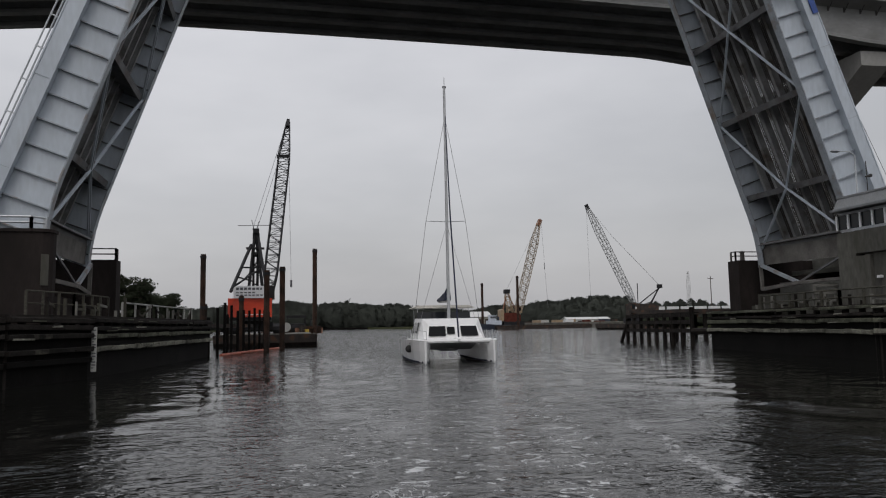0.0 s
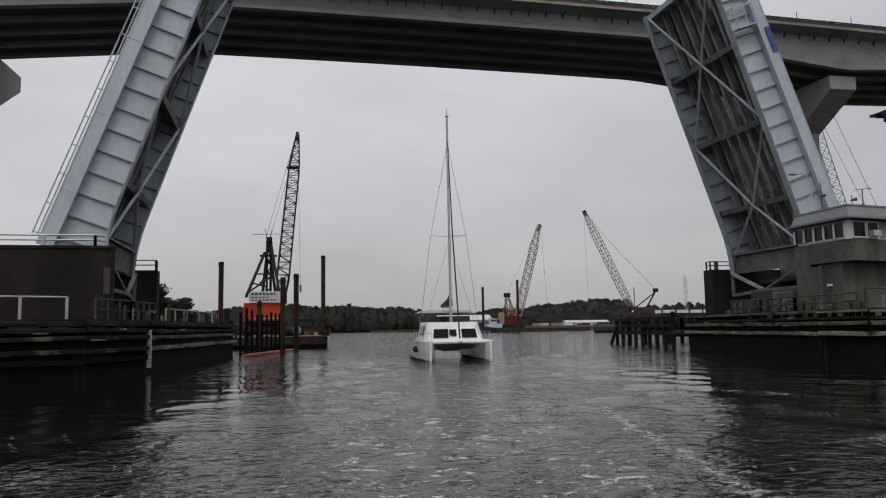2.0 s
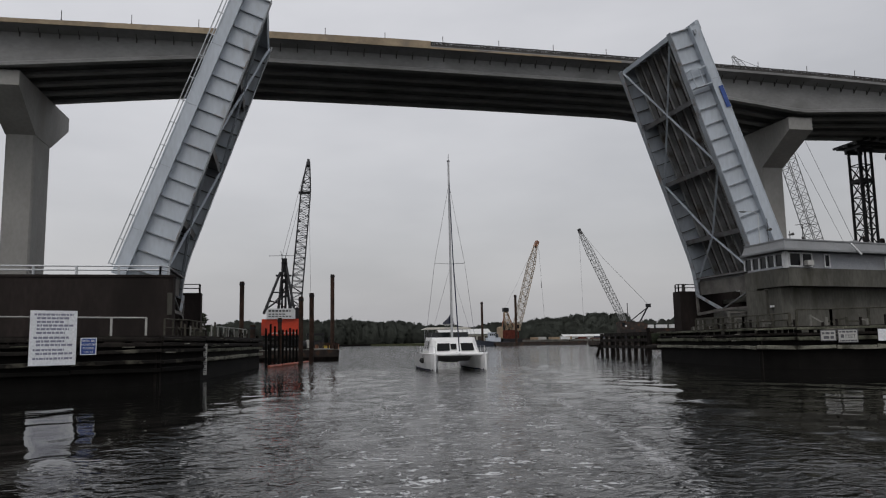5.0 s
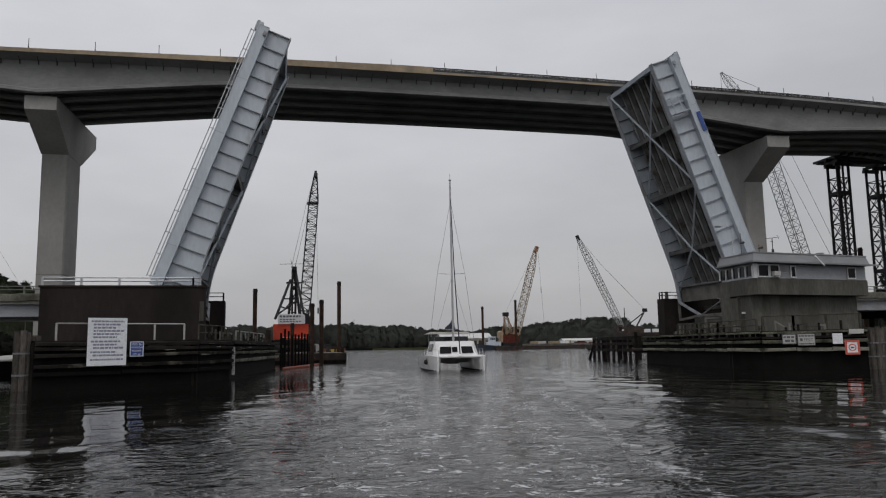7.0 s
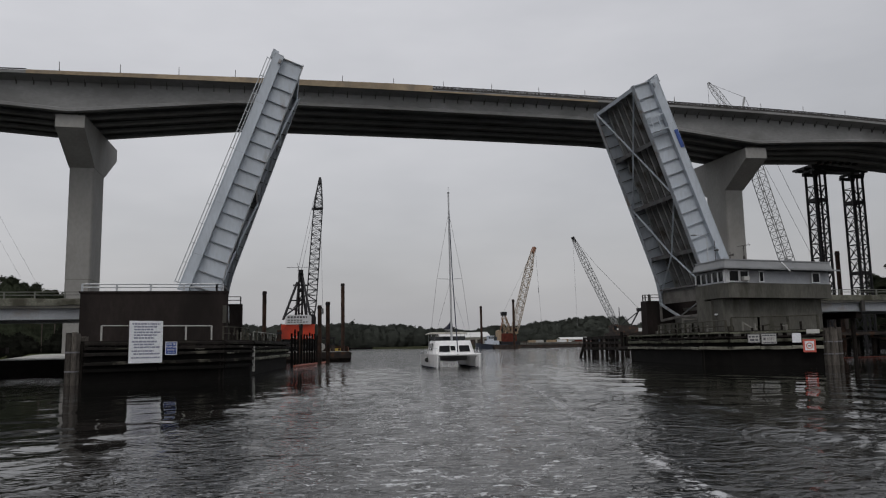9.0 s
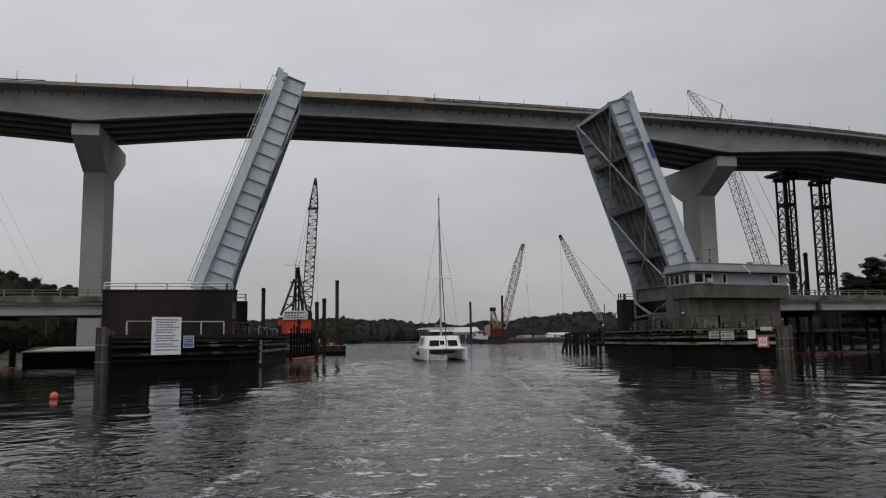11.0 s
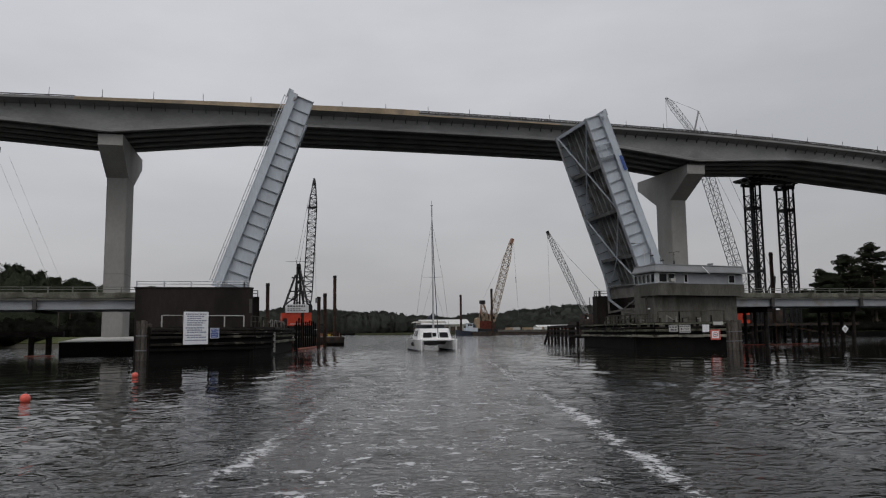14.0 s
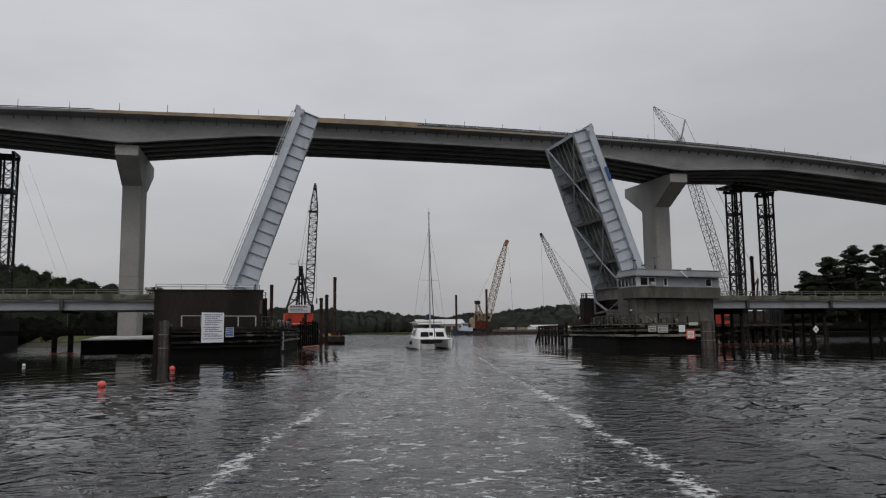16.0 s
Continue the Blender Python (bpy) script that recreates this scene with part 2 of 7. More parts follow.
GRASS = mat("bank_grass", (0.05, 0.057, 0.024), 0.9, scale=0.2, vary=0.3, fine=2, fvary=0.3, stain=(0.07, 0.062, 0.042), stain_scale=0.1, spec=0.1)
ROOF_METAL = mat("pale_metal_roof", (0.50, 0.50, 0.49), 0.5, vary=0.1)
SHED_WALL = mat("shed_wall", (0.30, 0.29, 0.26), 0.8, vary=0.2)
RUST_RED = mat("rust_red_boxes", (0.10, 0.028, 0.02), 0.8, vary=0.3, spec=0.1)
TUG_WHITE = mat("tug_white", (0.5, 0.54, 0.6), 0.5, vary=0.1)
TUG_BLUE = mat("tug_blue", (0.03, 0.037, 0.055), 0.5, vary=0.2)

# leaf masses take the light as a whole, not leaf by leaf
for leafy in (LEAVES, HAZY_LEAVES, UNDERGROWTH):
    up = leafy.node_tree.nodes.new("ShaderNodeCombineXYZ")
    up.inputs[1].default_value, up.inputs[2].default_value = -0.45, 0.89
    leafy.node_tree.links.new(up.outputs["Vector"], leafy.node_tree.nodes["Principled BSDF"].inputs["Normal"])

TINTED = mat("tinted_window", (0.006, 0.0065, 0.008), 0.12, vary=0.1, bump=0, spec=0.12)
GLASS = bpy.data.materials.new("window_glass")
GLASS.use_nodes = True
gb = GLASS.node_tree.nodes["Principled BSDF"]
gb.inputs["Base Color"].default_value = (0.012, 0.014, 0.016, 1)
gb.inputs["Roughness"].default_value = 0.04
gb.inputs["IOR"].default_value = 1.5
gb.inputs["Specular IOR Level"].default_value = 0.22


def water_material():
    m = bpy.data.materials.new("river_water")
    m.use_nodes = True
    n, l = m.node_tree.nodes, m.node_tree.links
    b = n["Principled BSDF"]
    geo = n.new("ShaderNodeNewGeometry")

    def math_(op, a, c=None, clamp=False):
        k = n.new("ShaderNodeMath")
        k.operation, k.use_clamp = op, clamp
        for i, v in enumerate((a, c)):
            if v is None:
                continue
            if isinstance(v, (int, float)):
                k.inputs[i].default_value = v
            else:
                l.new(v, k.inputs[i])
        return k.outputs["Value"]

    def noi(scale, detail, stretch, rough=0.55, turn=0.0, distort=0.0):
        mp = n.new("ShaderNodeMapping")
        mp.inputs["Scale"].default_value = stretch
        mp.inputs["Rotation"].default_value = (0, 0, radians(turn))
        l.new(geo.outputs["Position"], mp.inputs["Vector"])
        t = n.new("ShaderNodeTexNoise")
        t.inputs["Scale"].default_value, t.inputs["Detail"].default_value = scale, detail
        t.inputs["Roughness"].default_value, t.inputs["Distortion"].default_value = rough, distort
        l.new(mp.outputs["Vector"], t.inputs["Vector"])
        return t.outputs["Fac"]

    def band(v, lo, hi):
        r = n.new("ShaderNodeMapRange")
        r.interpolation_type = "SMOOTHSTEP"
        r.inputs["From Min"].default_value, r.inputs["From Max"].default_value = lo, hi
        l.new(v, r.inputs["Value"])
        return r.outputs["Result"]
    sep = n.new("ShaderNodeSeparateXYZ")
    l.new(geo.outputs["Position"], sep.inputs["Vector"])
    x, y = sep.outputs["X"], sep.outputs["Y"]
    # across: metres to the right of the boat's track
    across = math_("SUBTRACT", x, math_("ADD", math_("MULTIPLY", y, 0.245), -0.2))
    wob = math_("ADD", math_("MULTIPLY", math_("SUBTRACT", noi(0.1, 2, (1, 1, 1)), 0.5), 0.9), math_("MULTIPLY", math_("SUBTRACT", noi(1.3, 3, (1, 1, 1)), 0.5), 1.1))
    aw = math_("ADD", across, wob)
    right = math_("SUBTRACT", 1.0, band(math_("ABSOLUTE", math_("SUBTRACT", aw, 4.0)), 0.04, 0.31))
    left = math_("SUBTRACT", 1.0, band(math_("ABSOLUTE", math_("ADD", aw, 3.65)), 0.04, 0.28))
    mid = math_("SUBTRACT", 1.0, band(math_("ABSOLUTE", aw), 2.2, 3.6))
    old_r = math_("SUBTRACT", 1.0, math_("MULTIPLY", band(y, -30.0, 2.0), 0.45))
    old_l = math_("SUBTRACT", 1.0, math_("MULTIPLY", band(y, -32.0, -6.0), 0.85))
    lines = math_("MAXIMUM", math_("MULTIPLY", right, old_r), math_("MULTIPLY", left, old_l))
    fade = math_("SUBTRACT", 1.0, band(y, 5.0, 36.0))
    speck = noi(5.5, 4, (1.0, 1.15, 1.0), 0.7, 10, 0.5)
    blob = noi(1.9, 4, (1.0, 1.4, 1.0), 0.65, 52, 0.9)
    patch = noi(0.33, 3, (1, 1.4, 1))
    halo = math_("SUBTRACT", 1.0, band(math_("ABSOLUTE", math_("SUBTRACT", math_("ABSOLUTE", aw), 3.9)), 0.2, 1.3))
    fl = math_("MULTIPLY", lines, band(math_("ADD", speck, math_("ADD", math_("MULTIPLY", patch, 0.5), math_("MULTIPLY", blob, 0.35))), 0.895, 0.985))
    fh = math_("MULTIPLY", math_("MULTIPLY", halo, old_r), band(math_("ADD", speck, math_("MULTIPLY", patch, 0.4)), 0.815, 0.87))
    lace = math_("SUBTRACT", 1.0, band(math_("ABSOLUTE", math_("SUBTRACT", noi(1.0, 4, (1, 1.2, 1), 0.6, 33, 1.0), 0.5)), 0.003, 0.022))
    lace = math_("MULTIPLY", lace, band(noi(0.55, 2, (1, 1.3, 1), 0.5, 5), 0.52, 0.62))
    fm = math_("MULTIPLY", mid, math_("MAXIMUM", band(math_("ADD", blob, math_("MULTIPLY", speck, 0.5)), 0.83, 0.90), math_("MULTIPLY", lace, 0.75)))
    fl = math_("MAXIMUM", fl, math_("MULTIPLY", fh, 0.8))
    foam = math_("MULTIPLY", math_("MAXIMUM", fl, fm), fade, True)
    mx = n.new("ShaderNodeMix")
    mx.data_type = "RGBA"
    l.new(foam, mx.inputs[0])
    mx.inputs[6].default_value = (0.007, 0.007, 0.0062, 1)
    mx.inputs[7].default_value = (0.52, 0.53, 0.54, 1)
    l.new(mx.outputs[2], b.inputs["Base Color"])
    l.new(math_("ADD", math_("MULTIPLY", foam, 0.55), 0.05), b.inputs["Roughness"])
    b.inputs["IOR"].default_value = 1.33
    b.inputs["Specular IOR Level"].default_value = 0.5
    # fine chop over the modelled waves: lively in the wake, glassy beside it, wind-ruffled far up the reach
    side = band(math_("ABSOLUTE", across), 4.5, 11.0)
    lee = math_("MULTIPLY", side, band(y, -30.0, 10.0))
    gust = math_("ADD", math_("MULTIPLY", noi(0.07, 3, (1, 1, 1), 0.5, 20), 1.6), 0.2)
    fine = math_("MULTIPLY", noi(2.2, 2, (1.0, 1.3, 1), 0.55, 19, 0.4), 0.085)
    fine = math_("ADD", fine, math_("MULTIPLY", noi(5.2, 2, (1.0, 1.2, 1), 0.55, -15, 0.3), 0.034))
    broad = math_("MULTIPLY", noi(0.8, 1.5, (1.0, 1.15, 1), 0.45, -31, 0.5), 0.06)
    fine = math_("MULTIPLY", fine, math_("MULTIPLY", math_("SUBTRACT", 0.7, math_("MULTIPLY", side, 0.66)), math_("SUBTRACT", 1.0, math_("MULTIPLY", lee, 0.6))))
    broad = math_("MULTIPLY", broad, math_("SUBTRACT", 0.8, math_("MULTIPLY", side, 0.6)))
    h = math_("MULTIPLY", math_("ADD", fine, broad), gust)
    churn = math_("MULTIPLY", mid, math_("SUBTRACT", 1.0, band(y, 5.0, 45.0)))
    h = math_("ADD", h, math_("MULTIPLY", math_("MULTIPLY", churn, noi(3.2, 3, (1.0, 1.15, 1), 0.55, 40, 0.6)), 0.035))
    # short glassy wavelets beside the fresh wake
    fresh = math_("MULTIPLY", side, math_("SUBTRACT", 1.0, band(y, -30.0, 0.0)))
    h = math_("ADD", h, math_("MULTIPLY", math_("MULTIPLY", fresh, noi(1.0, 1.0, (1.0, 1.35, 1), 0.4, 28, 0.9)), 0.15))
    # broken water along the outer edges of the wake
    rip = math_("SUBTRACT", 1.0, band(math_("ABSOLUTE", math_("SUBTRACT", math_("ABSOLUTE", across), 5.6)), 1.2, 3.6))
    rip = math_("MULTIPLY", rip, math_("SUBTRACT", 1.0, band(y, -8.0, 26.0)))
    h = math_("ADD", h, math_("MULTIPLY", math_("MULTIPLY", rip, noi(1.7, 1.0, (1.0, 1.4, 1), 0.4, -22, 0.8)), 0.11))
    ruffle = math_("MULTIPLY", noi(1.1, 2, (1.0, 1.25, 1), 0.5, 8, 0.4), math_("MULTIPLY", band(y, 15.0, 75.0), 0.20))
    h = math_("ADD", h, ruffle)
    h = math_("ADD", h, math_("MULTIPLY", foam, 0.02))
    bp = n.new("ShaderNodeBump")
    bp.inputs["Strength"].default_value, bp.inputs["Distance"].default_value = 1.0, 1.0
    l.new(h, bp.inputs["Height"])
    l.new(bp.outputs["Normal"], b.inputs["Normal"])
    return m


WATER = water_material()

# ---- building helpers ----
V = Vector


class Shape:
    """Vertices and faces of one mesh."""

    def __init__(self):
        self.v, self.f = [], []

    def add(self, verts, faces):
        k = len(self.v)
        self.v += [tuple(p) for p in verts]
        self.f += [tuple(i + k for i in f) for f in faces]
        return self

    def box(self, x0, y0, z0, x1, y1, z1):
        p = [(x, y, z) for z in (z0, z1) for y in (y0, y1) for x in (x0, x1)]
        return self.add(p, [(0, 2, 3, 1), (4, 5, 7, 6), (0, 1, 5, 4), (2, 6, 7, 3), (0, 4, 6, 2), (1, 3, 7, 5)])

    def beam(self, p, q, w, h, side=None):
        """A bar from p to q, w wide along side and h high."""
        p, q = V(p), V(q)
        d = (q - p).normalized()
        s = V(side) if side is not None else d.cross(V((0, 0, 1)))
        s = s - d * s.dot(d)
        if s.length < 1e-5:
            s = d.cross(V((0, 1, 0)))
        s = s.normalized() * (w / 2)
        u = d.cross(s).normalized() * (h / 2)
        pts = [c + a * s + b * u for c in (p, q) for a, b in ((-1, -1), (1, -1), (1, 1), (-1, 1))]
        return self.add(pts, [(0, 1, 2, 3), (7, 6, 5, 4), (0, 4, 5, 1), (1, 5, 6, 2), (2, 6, 7, 3), (3, 7, 4, 0)])

    def tube(self, p, q, r0, r1=None, n=6, caps=True):
        p, q = V(p), V(q)
        r1 = r0 if r1 is None else r1
        d = (q - p).normalized()
        a = d.cross(V((0, 0, 1)) if abs(d.z) < 0.9 else V((1, 0, 0))).normalized()
        b = d.cross(a)
        ring = [(math.cos(2 * math.pi * i / n), math.sin(2 * math.pi * i / n)) for i in range(n)]
        pts = [p + (a * c + b * s) * r0 for c, s in ring] + [q + (a * c + b * s) * r1 for c, s in ring]
        fs = [(i, (i + 1) % n, n + (i + 1) % n, n + i) for i in range(n)]
        if caps:
            fs += [tuple(range(n - 1, -1, -1)), tuple(range(n, 2 * n))]
        return self.add(pts, fs)

    def prism(self, poly, to3, a, b):
        """A flat outline, drawn out from a to b: to3(u, v, w) gives the place."""
        n = len(poly)
        pts = [to3(u, v, a) for u, v in poly] + [to3(u, v, b) for u, v in poly]
        fs = [tuple(range(n - 1, -1, -1)), tuple(range(n, 2 * n))]
        fs += [(i, (i + 1) % n, n + (i + 1) % n, n + i) for i in range(n)]
        return self.add(pts, fs)

    def loft(self, rings, closed=True):
        n = len(rings[0])
        k = len(self.v)
        for r in rings:
            self.v += [tuple(p) for p in r]
        for j in range(len(rings) - 1):
            for i in range(n if closed else n - 1):
                a, c = k + j * n + i, k + j * n + (i + 1) % n
                self.f.append((a, c, c + n, a + n))
        if closed:
            self.f.append(tuple(k + i for i in range(n - 1, -1, -1)))
            self.f.append(tuple(k + (len(rings) - 1) * n + i for i in range(n)))
        return self

    def mesh(self, name, material, smooth=False):
        me = bpy.data.meshes.new(name)
        me.from_pydata(self.v, [], self.f)
        if len(self.f) < 40000:
            bm = bmesh.new()
            bm.from_mesh(me)
            bmesh.ops.recalc_face_normals(bm, faces=bm.faces)
            bm.to_mesh(me)
            bm.free()
        if material:
            me.materials.append(material)
        if smooth:
            for p in me.polygons:
                p.use_smooth = True
        return me


ORIGIN = {}


def thing(name, at, label, category, group="", kind=""):
    """An Empty at the thing's base."""
    ob = new(name)
    ob.empty_display_size = 0.5
    ob.location = at
    ORIGIN[ob.name] = V(at)
    return tagged(ob, label, category, group, kind)


def part(name, shape, material, parent, label="", smooth=False, kind=""):
    me = shape if isinstance(shape, bpy.types.Mesh) else shape.mesh(name, material, smooth)
    ob = new(name, me)
    ob.parent = parent
    ob.matrix_parent_inverse = Matrix.Translation(-ORIGIN[parent.name]) if parent.name in ORIGIN else Matrix.Identity(4)
    return tagged(ob, label, "", "", kind)


def piece(name, me, parent, m):
    """One of many alike pieces on a shared mesh, at the pose m."""
    ob = part(name, me, None, parent)
    ob.matrix_basis = m
    return ob


def solo(name, shape, material, label, category, group="", kind="", smooth=False):
    ob = new(name, shape.mesh(name, material, smooth))
    return tagged(ob, label, category, group, kind)


def lerp(a, b, t):
    return a + (b - a) * t


def lattice(shape, p, q, w0, wm, w1, n, r, side, lace=0.5, taper=0.14):
    """A lattice mast or boom with four chords: width w0 at its foot, wm along its middle and w1 at its tip."""
    p, q = V(p), V(q)
    d = (q - p).normalized()
    s = V(side)
    s = (s - d * s.dot(d)).normalized()
    u = d.cross(s)

    def width(t):
        if t < taper:
            return lerp(w0, wm, t / taper)
        if t > 1 - taper * 1.6:
            return lerp(wm, w1, (t - 1 + taper * 1.6) / (taper * 1.6))
        return wm

    def corner(t, k):
        a, b = ((-1, -1), (1, -1), (1, 1), (-1, 1))[k % 4]
        return p.lerp(q, t) + (s * a + u * b) * (width(t) / 2)
    for i in range(n):
        t0, t1 = i / n, (i + 1) / n
        for k in range(4):
            shape.tube(corner(t0, k), corner(t1, k), r, n=4, caps=False)
            if i % 2:
                shape.tube(corner(t0, k), corner(t1, k + 1), r * lace, n=3, caps=False)
            else:
                shape.tube(corner(t0, k + 1), corner(t1, k), r * lace, n=3, caps=False)
            shape.tube(corner(t1, k), corner(t1, k + 1), r * lace, n=3, caps=False)
    return shape


def crown(shape, rng, c, rad, count, size, flat=1.0):
    """Leaf clumps strewn through an ellipsoid, denser towards its skin."""
    for _ in range(count):
        while True:
            p = V((rng.uniform(-1, 1), rng.uniform(-1, 1), rng.uniform(-1, 1)))
            if 0.3 < p.length < 1:
                break
        p = V((p.x * rad[0], p.y * rad[1], p.z * rad[2])) + V(c)
        s = size * rng.uniform(0.5, 1.4)
        a = V((rng.gauss(0, 1), rng.gauss(0, 1), rng.gauss(0, 0.6) * flat)).normalized()
        b = a.cross(V((rng.gauss(0, 1), rng.gauss(0, 1), rng.gauss(0, 1)))).normalized()
        k = len(shape.v)
        shape.v += [tuple(p - a * s), tuple(p + b * s * 0.55 - a * s * 0.1), tuple(p + a * s), tuple(p - b * s * 0.55 + a * s * 0.2)]
        shape.f.append((k, k + 1, k + 2, k + 3))

# ---- water and land ----
def wave_height(x, y):
    """Wake waves fanning out either side of the boat's track, over a low crossing swell."""
    rng = random.Random(17)
    across = x - (0.245 * y - 0.2)
    side = np.clip((np.abs(across) - 4.0) / 6.0, 0, 1)
    side = side * side * (3 - 2 * side)

    def soft(scale, seed, n=7):
        r = random.Random(seed)
        out = np.zeros_like(x)
        for _ in range(n):
            a, k = r.uniform(0, 2 * math.pi), scale * r.uniform(0.6, 1.5)
            out += np.sin(k * (x * math.cos(a) + y * math.sin(a)) + r.uniform(0, 6.3))
        return out / math.sqrt(n / 2)
    bend = 1.5 * soft(0.12, 3) + 0.7 * soft(0.4, 4)
    phase = np.abs(across) * 2.0 + y * 1.4 + 1.3 * bend
    train = 0.026 * np.sin(phase) * np.clip(0.75 + 0.6 * soft(0.10, 5), 0.1, 1.6)
    phase = np.abs(across) * 1.1 + y * 0.8 + bend
    train = train + 0.030 * np.sin(phase) * np.clip(0.6 + 0.7 * soft(0.08, 8), 0.0, 1.5)
    phase = np.abs(across) * 3.4 - y * 1.2 + 1.4 * soft(0.2, 6)
    train = train + 0.011 * np.sin(phase) * np.clip(0.4 + 0.8 * soft(0.13, 7), 0, 1.5)
    swell = np.zeros_like(x)
    for _ in range(44):
        a, lam = rng.uniform(0, 2 * math.pi), 0.9 * 4.2 ** rng.random()
        k = 2 * math.pi / lam
        swell += 0.0029 * lam ** 0.85 * np.sin(k * (x * math.cos(a) + y * math.sin(a)) + rng.uniform(0, 6.3))
    # the water lies stiller in the lee of the piers
    lee = np.clip((np.abs(across) - 5) / 6, 0, 1) * np.clip((y + 27) / 16, 0, 1)
    live = (1 - 0.72 * lee) * (1 - 0.6 * np.clip((np.abs(across) - 9) / 8, 0, 1) * np.clip((y + 4) / 14, 0, 1))
    calm = np.clip((y + 10) / 50, 0, 1)
    return side * live * (train * (1 - 0.55 * calm) + swell * (1 - 0.4 * calm)) + (1 - side) * swell * (0.55 - 0.35 * calm)


def water_sheet(x0, x1, y0, y1, step):
    """A waved sheet round the boat's way, running out flat to the far edges."""
    nx, ny = round((x1 - x0) / step), round((y1 - y0) / step)
    gx, gy = np.meshgrid(np.linspace(x0, x1, nx + 1), np.linspace(y0, y1, ny + 1))
    rim = np.clip(np.minimum(np.minimum(gx - x0, x1 - gx), np.minimum(gy - y0, y1 - gy)) / 12.0, 0, 1)
    gz = wave_height(gx, gy) * rim
    verts = np.stack([gx, gy, gz], axis=-1).reshape(-1, 3)
    ids = np.arange((nx + 1) * (ny + 1)).reshape(ny + 1, nx + 1)
    quads = np.stack([ids[:-1, :-1], ids[:-1, 1:], ids[1:, 1:], ids[1:, :-1]], axis=-1).reshape(-1, 4)
    k = len(verts)
    X, Y0, Y1 = 3500, -900, 4500
    outer = [(-X, Y0, 0), (X, Y0, 0), (X, Y1, 0), (-X, Y1, 0)]
    c = [int(ids[0, 0]), int(ids[0, -1]), int(ids[-1, -1]), int(ids[-1, 0])]
    ring = [(k, k + 1, c[1], c[0]), (k + 1, k + 2, c[2], c[1]), (k + 2, k + 3, c[3], c[2]), (k + 3, k, c[0], c[3])]
    me = bpy.data.meshes.new("water")
    me.from_pydata(verts.tolist() + outer, [], quads.tolist() + ring)
    me.materials.append(WATER)
    me.polygons.foreach_set("use_smooth", np.ones(len(me.polygons), dtype=bool))
    return tagged(new("water", me), "dark tannin river water with wake waves and broken foam", "water", kind="structure")


water_sheet(-50, 58, -62, 60, 0.23)

LAND = Shape()


def land(outline, z):
    n = len(outline)
    LAND.add([(x, y, z) for x, y in outline] + [(x, y, -1.5) for x, y in outline],
             [tuple(range(n))] + [(i, (i + 1) % n, n + (i + 1) % n, n + i) for i in range(n)])


land([(-900, 150), (-62, 135), (-40, 104), (-30, 100), (-24, 120), (-17, 160), (-26, 300), (-45, 610), (-45, 640), (-900, 640)], 1.0)
land([(-3400, 640), (3400, 640), (3400, 4400), (-3400, 4400)], 1.02)
land([(900, 97), (90, 97), (100, 140), (128, 214), (150, 236), (156, 335), (132, 352), (90, 392), (78, 640), (900, 640)], 1.3)
solo("ground", LAND, GRASS, "low grassy river banks reaching back under woods", "ground", kind="structure")

# sandy foot and mown slope of the bank by the stained pier
solo("bank_sand", Shape().add([(-30, 98.6, -0.3), (-41, 102.4, -0.3), (-63, 133.4, -0.3), (-30, 101.5, 0.8), (-41, 105.3, 0.8), (-64, 138.0, 0.8)], [(0, 1, 4, 3), (1, 2, 5, 4)]), SAND, "pale sandy foot of the river bank", "ground", kind="structure")
solo("bank_slope", Shape().add([(-30, 101.5, 0.8), (-41, 105.3, 0.8), (-64, 138.0, 0.8), (-30, 113.0, 2.1), (-46, 117.0, 2.1), (-70, 150.0, 2.1), (-27, 125.0, 1.0), (-52, 130.0, 1.0), (-75, 160.0, 1.0)], [(0, 1, 4, 3), (1, 2, 5, 4), (3, 4, 7, 6), (4, 5, 8, 7)]), BANK_GRASS, "mown green slope of the river bank", "ground", kind="structure")

# concrete quay along the yard
quay = Shape()
quay.box(110, 338, -1, 330, 343, 2.6).box(108, 337.6, 2.2, 331, 343.4, 2.7)
solo("quay_wall", quay, OLD_CONC, "weathered concrete quay wall along the boat yard", "quay wall", kind="structure")
# Added strips to darken the bright bank edges; no bulkhead is known there.
bulk = Shape()
for a, b in (((90, 96.8), (210, 96.8)), ((90, 96.8), (100, 139.8)), ((-30, 99.8), (-24, 119.8)), ((-420, 639.6), (78, 639.6))):
    bulk.beam((*a, 0.1), (*b, 0.1), 0.3, 2.3)
solo("bulkhead", bulk, TIMBER_BLACK, "added dark strip along the foot of the bank", "bulkhead", kind="structure")

# ---- new high-level concrete bridge ----
XP = (-29.8, 57.5)                  # pier lines


def arc(x):
    """Plan line of the near face; the bridge bends gently round the near bank."""
    return 61.6 - (x - 8) ** 2 / 1700


def top(x):
    return 33.25 - 4.1e-4 * (x - 10) ** 2 - 5.0e-4 * max(0.0, x - 55) ** 2


def depth(x):
    """Girder depth: haunched over the piers."""
    d = min(abs(x - p) for p in XP)
    return 1.25 + max(0.0, 1 - d / 18.5) * 1.75


def radial(x):
    a = -(x - 8) / 850
    return V((-math.sin(a), math.cos(a), 0))


XS = [-150 + 4.0 * i for i in range(20)] + [-70 + 2.0 * i for i in range(91)] + [112 + 4.0 * i for i in range(15)]
CANT = 0.0


def flare(x):
    """The deck widens on its far side towards the ramp."""
    f = min(1.0, max(0.0, (x - 50) / 45))
    return 1 + 0.17 * f * f * (3 - 2 * f)


def at(x, off, z):
    r = radial(x)
    off = off * flare(x) if off > 0 else off
    return (x + r.x * off, arc(x) + r.y * off, z + CANT * off)


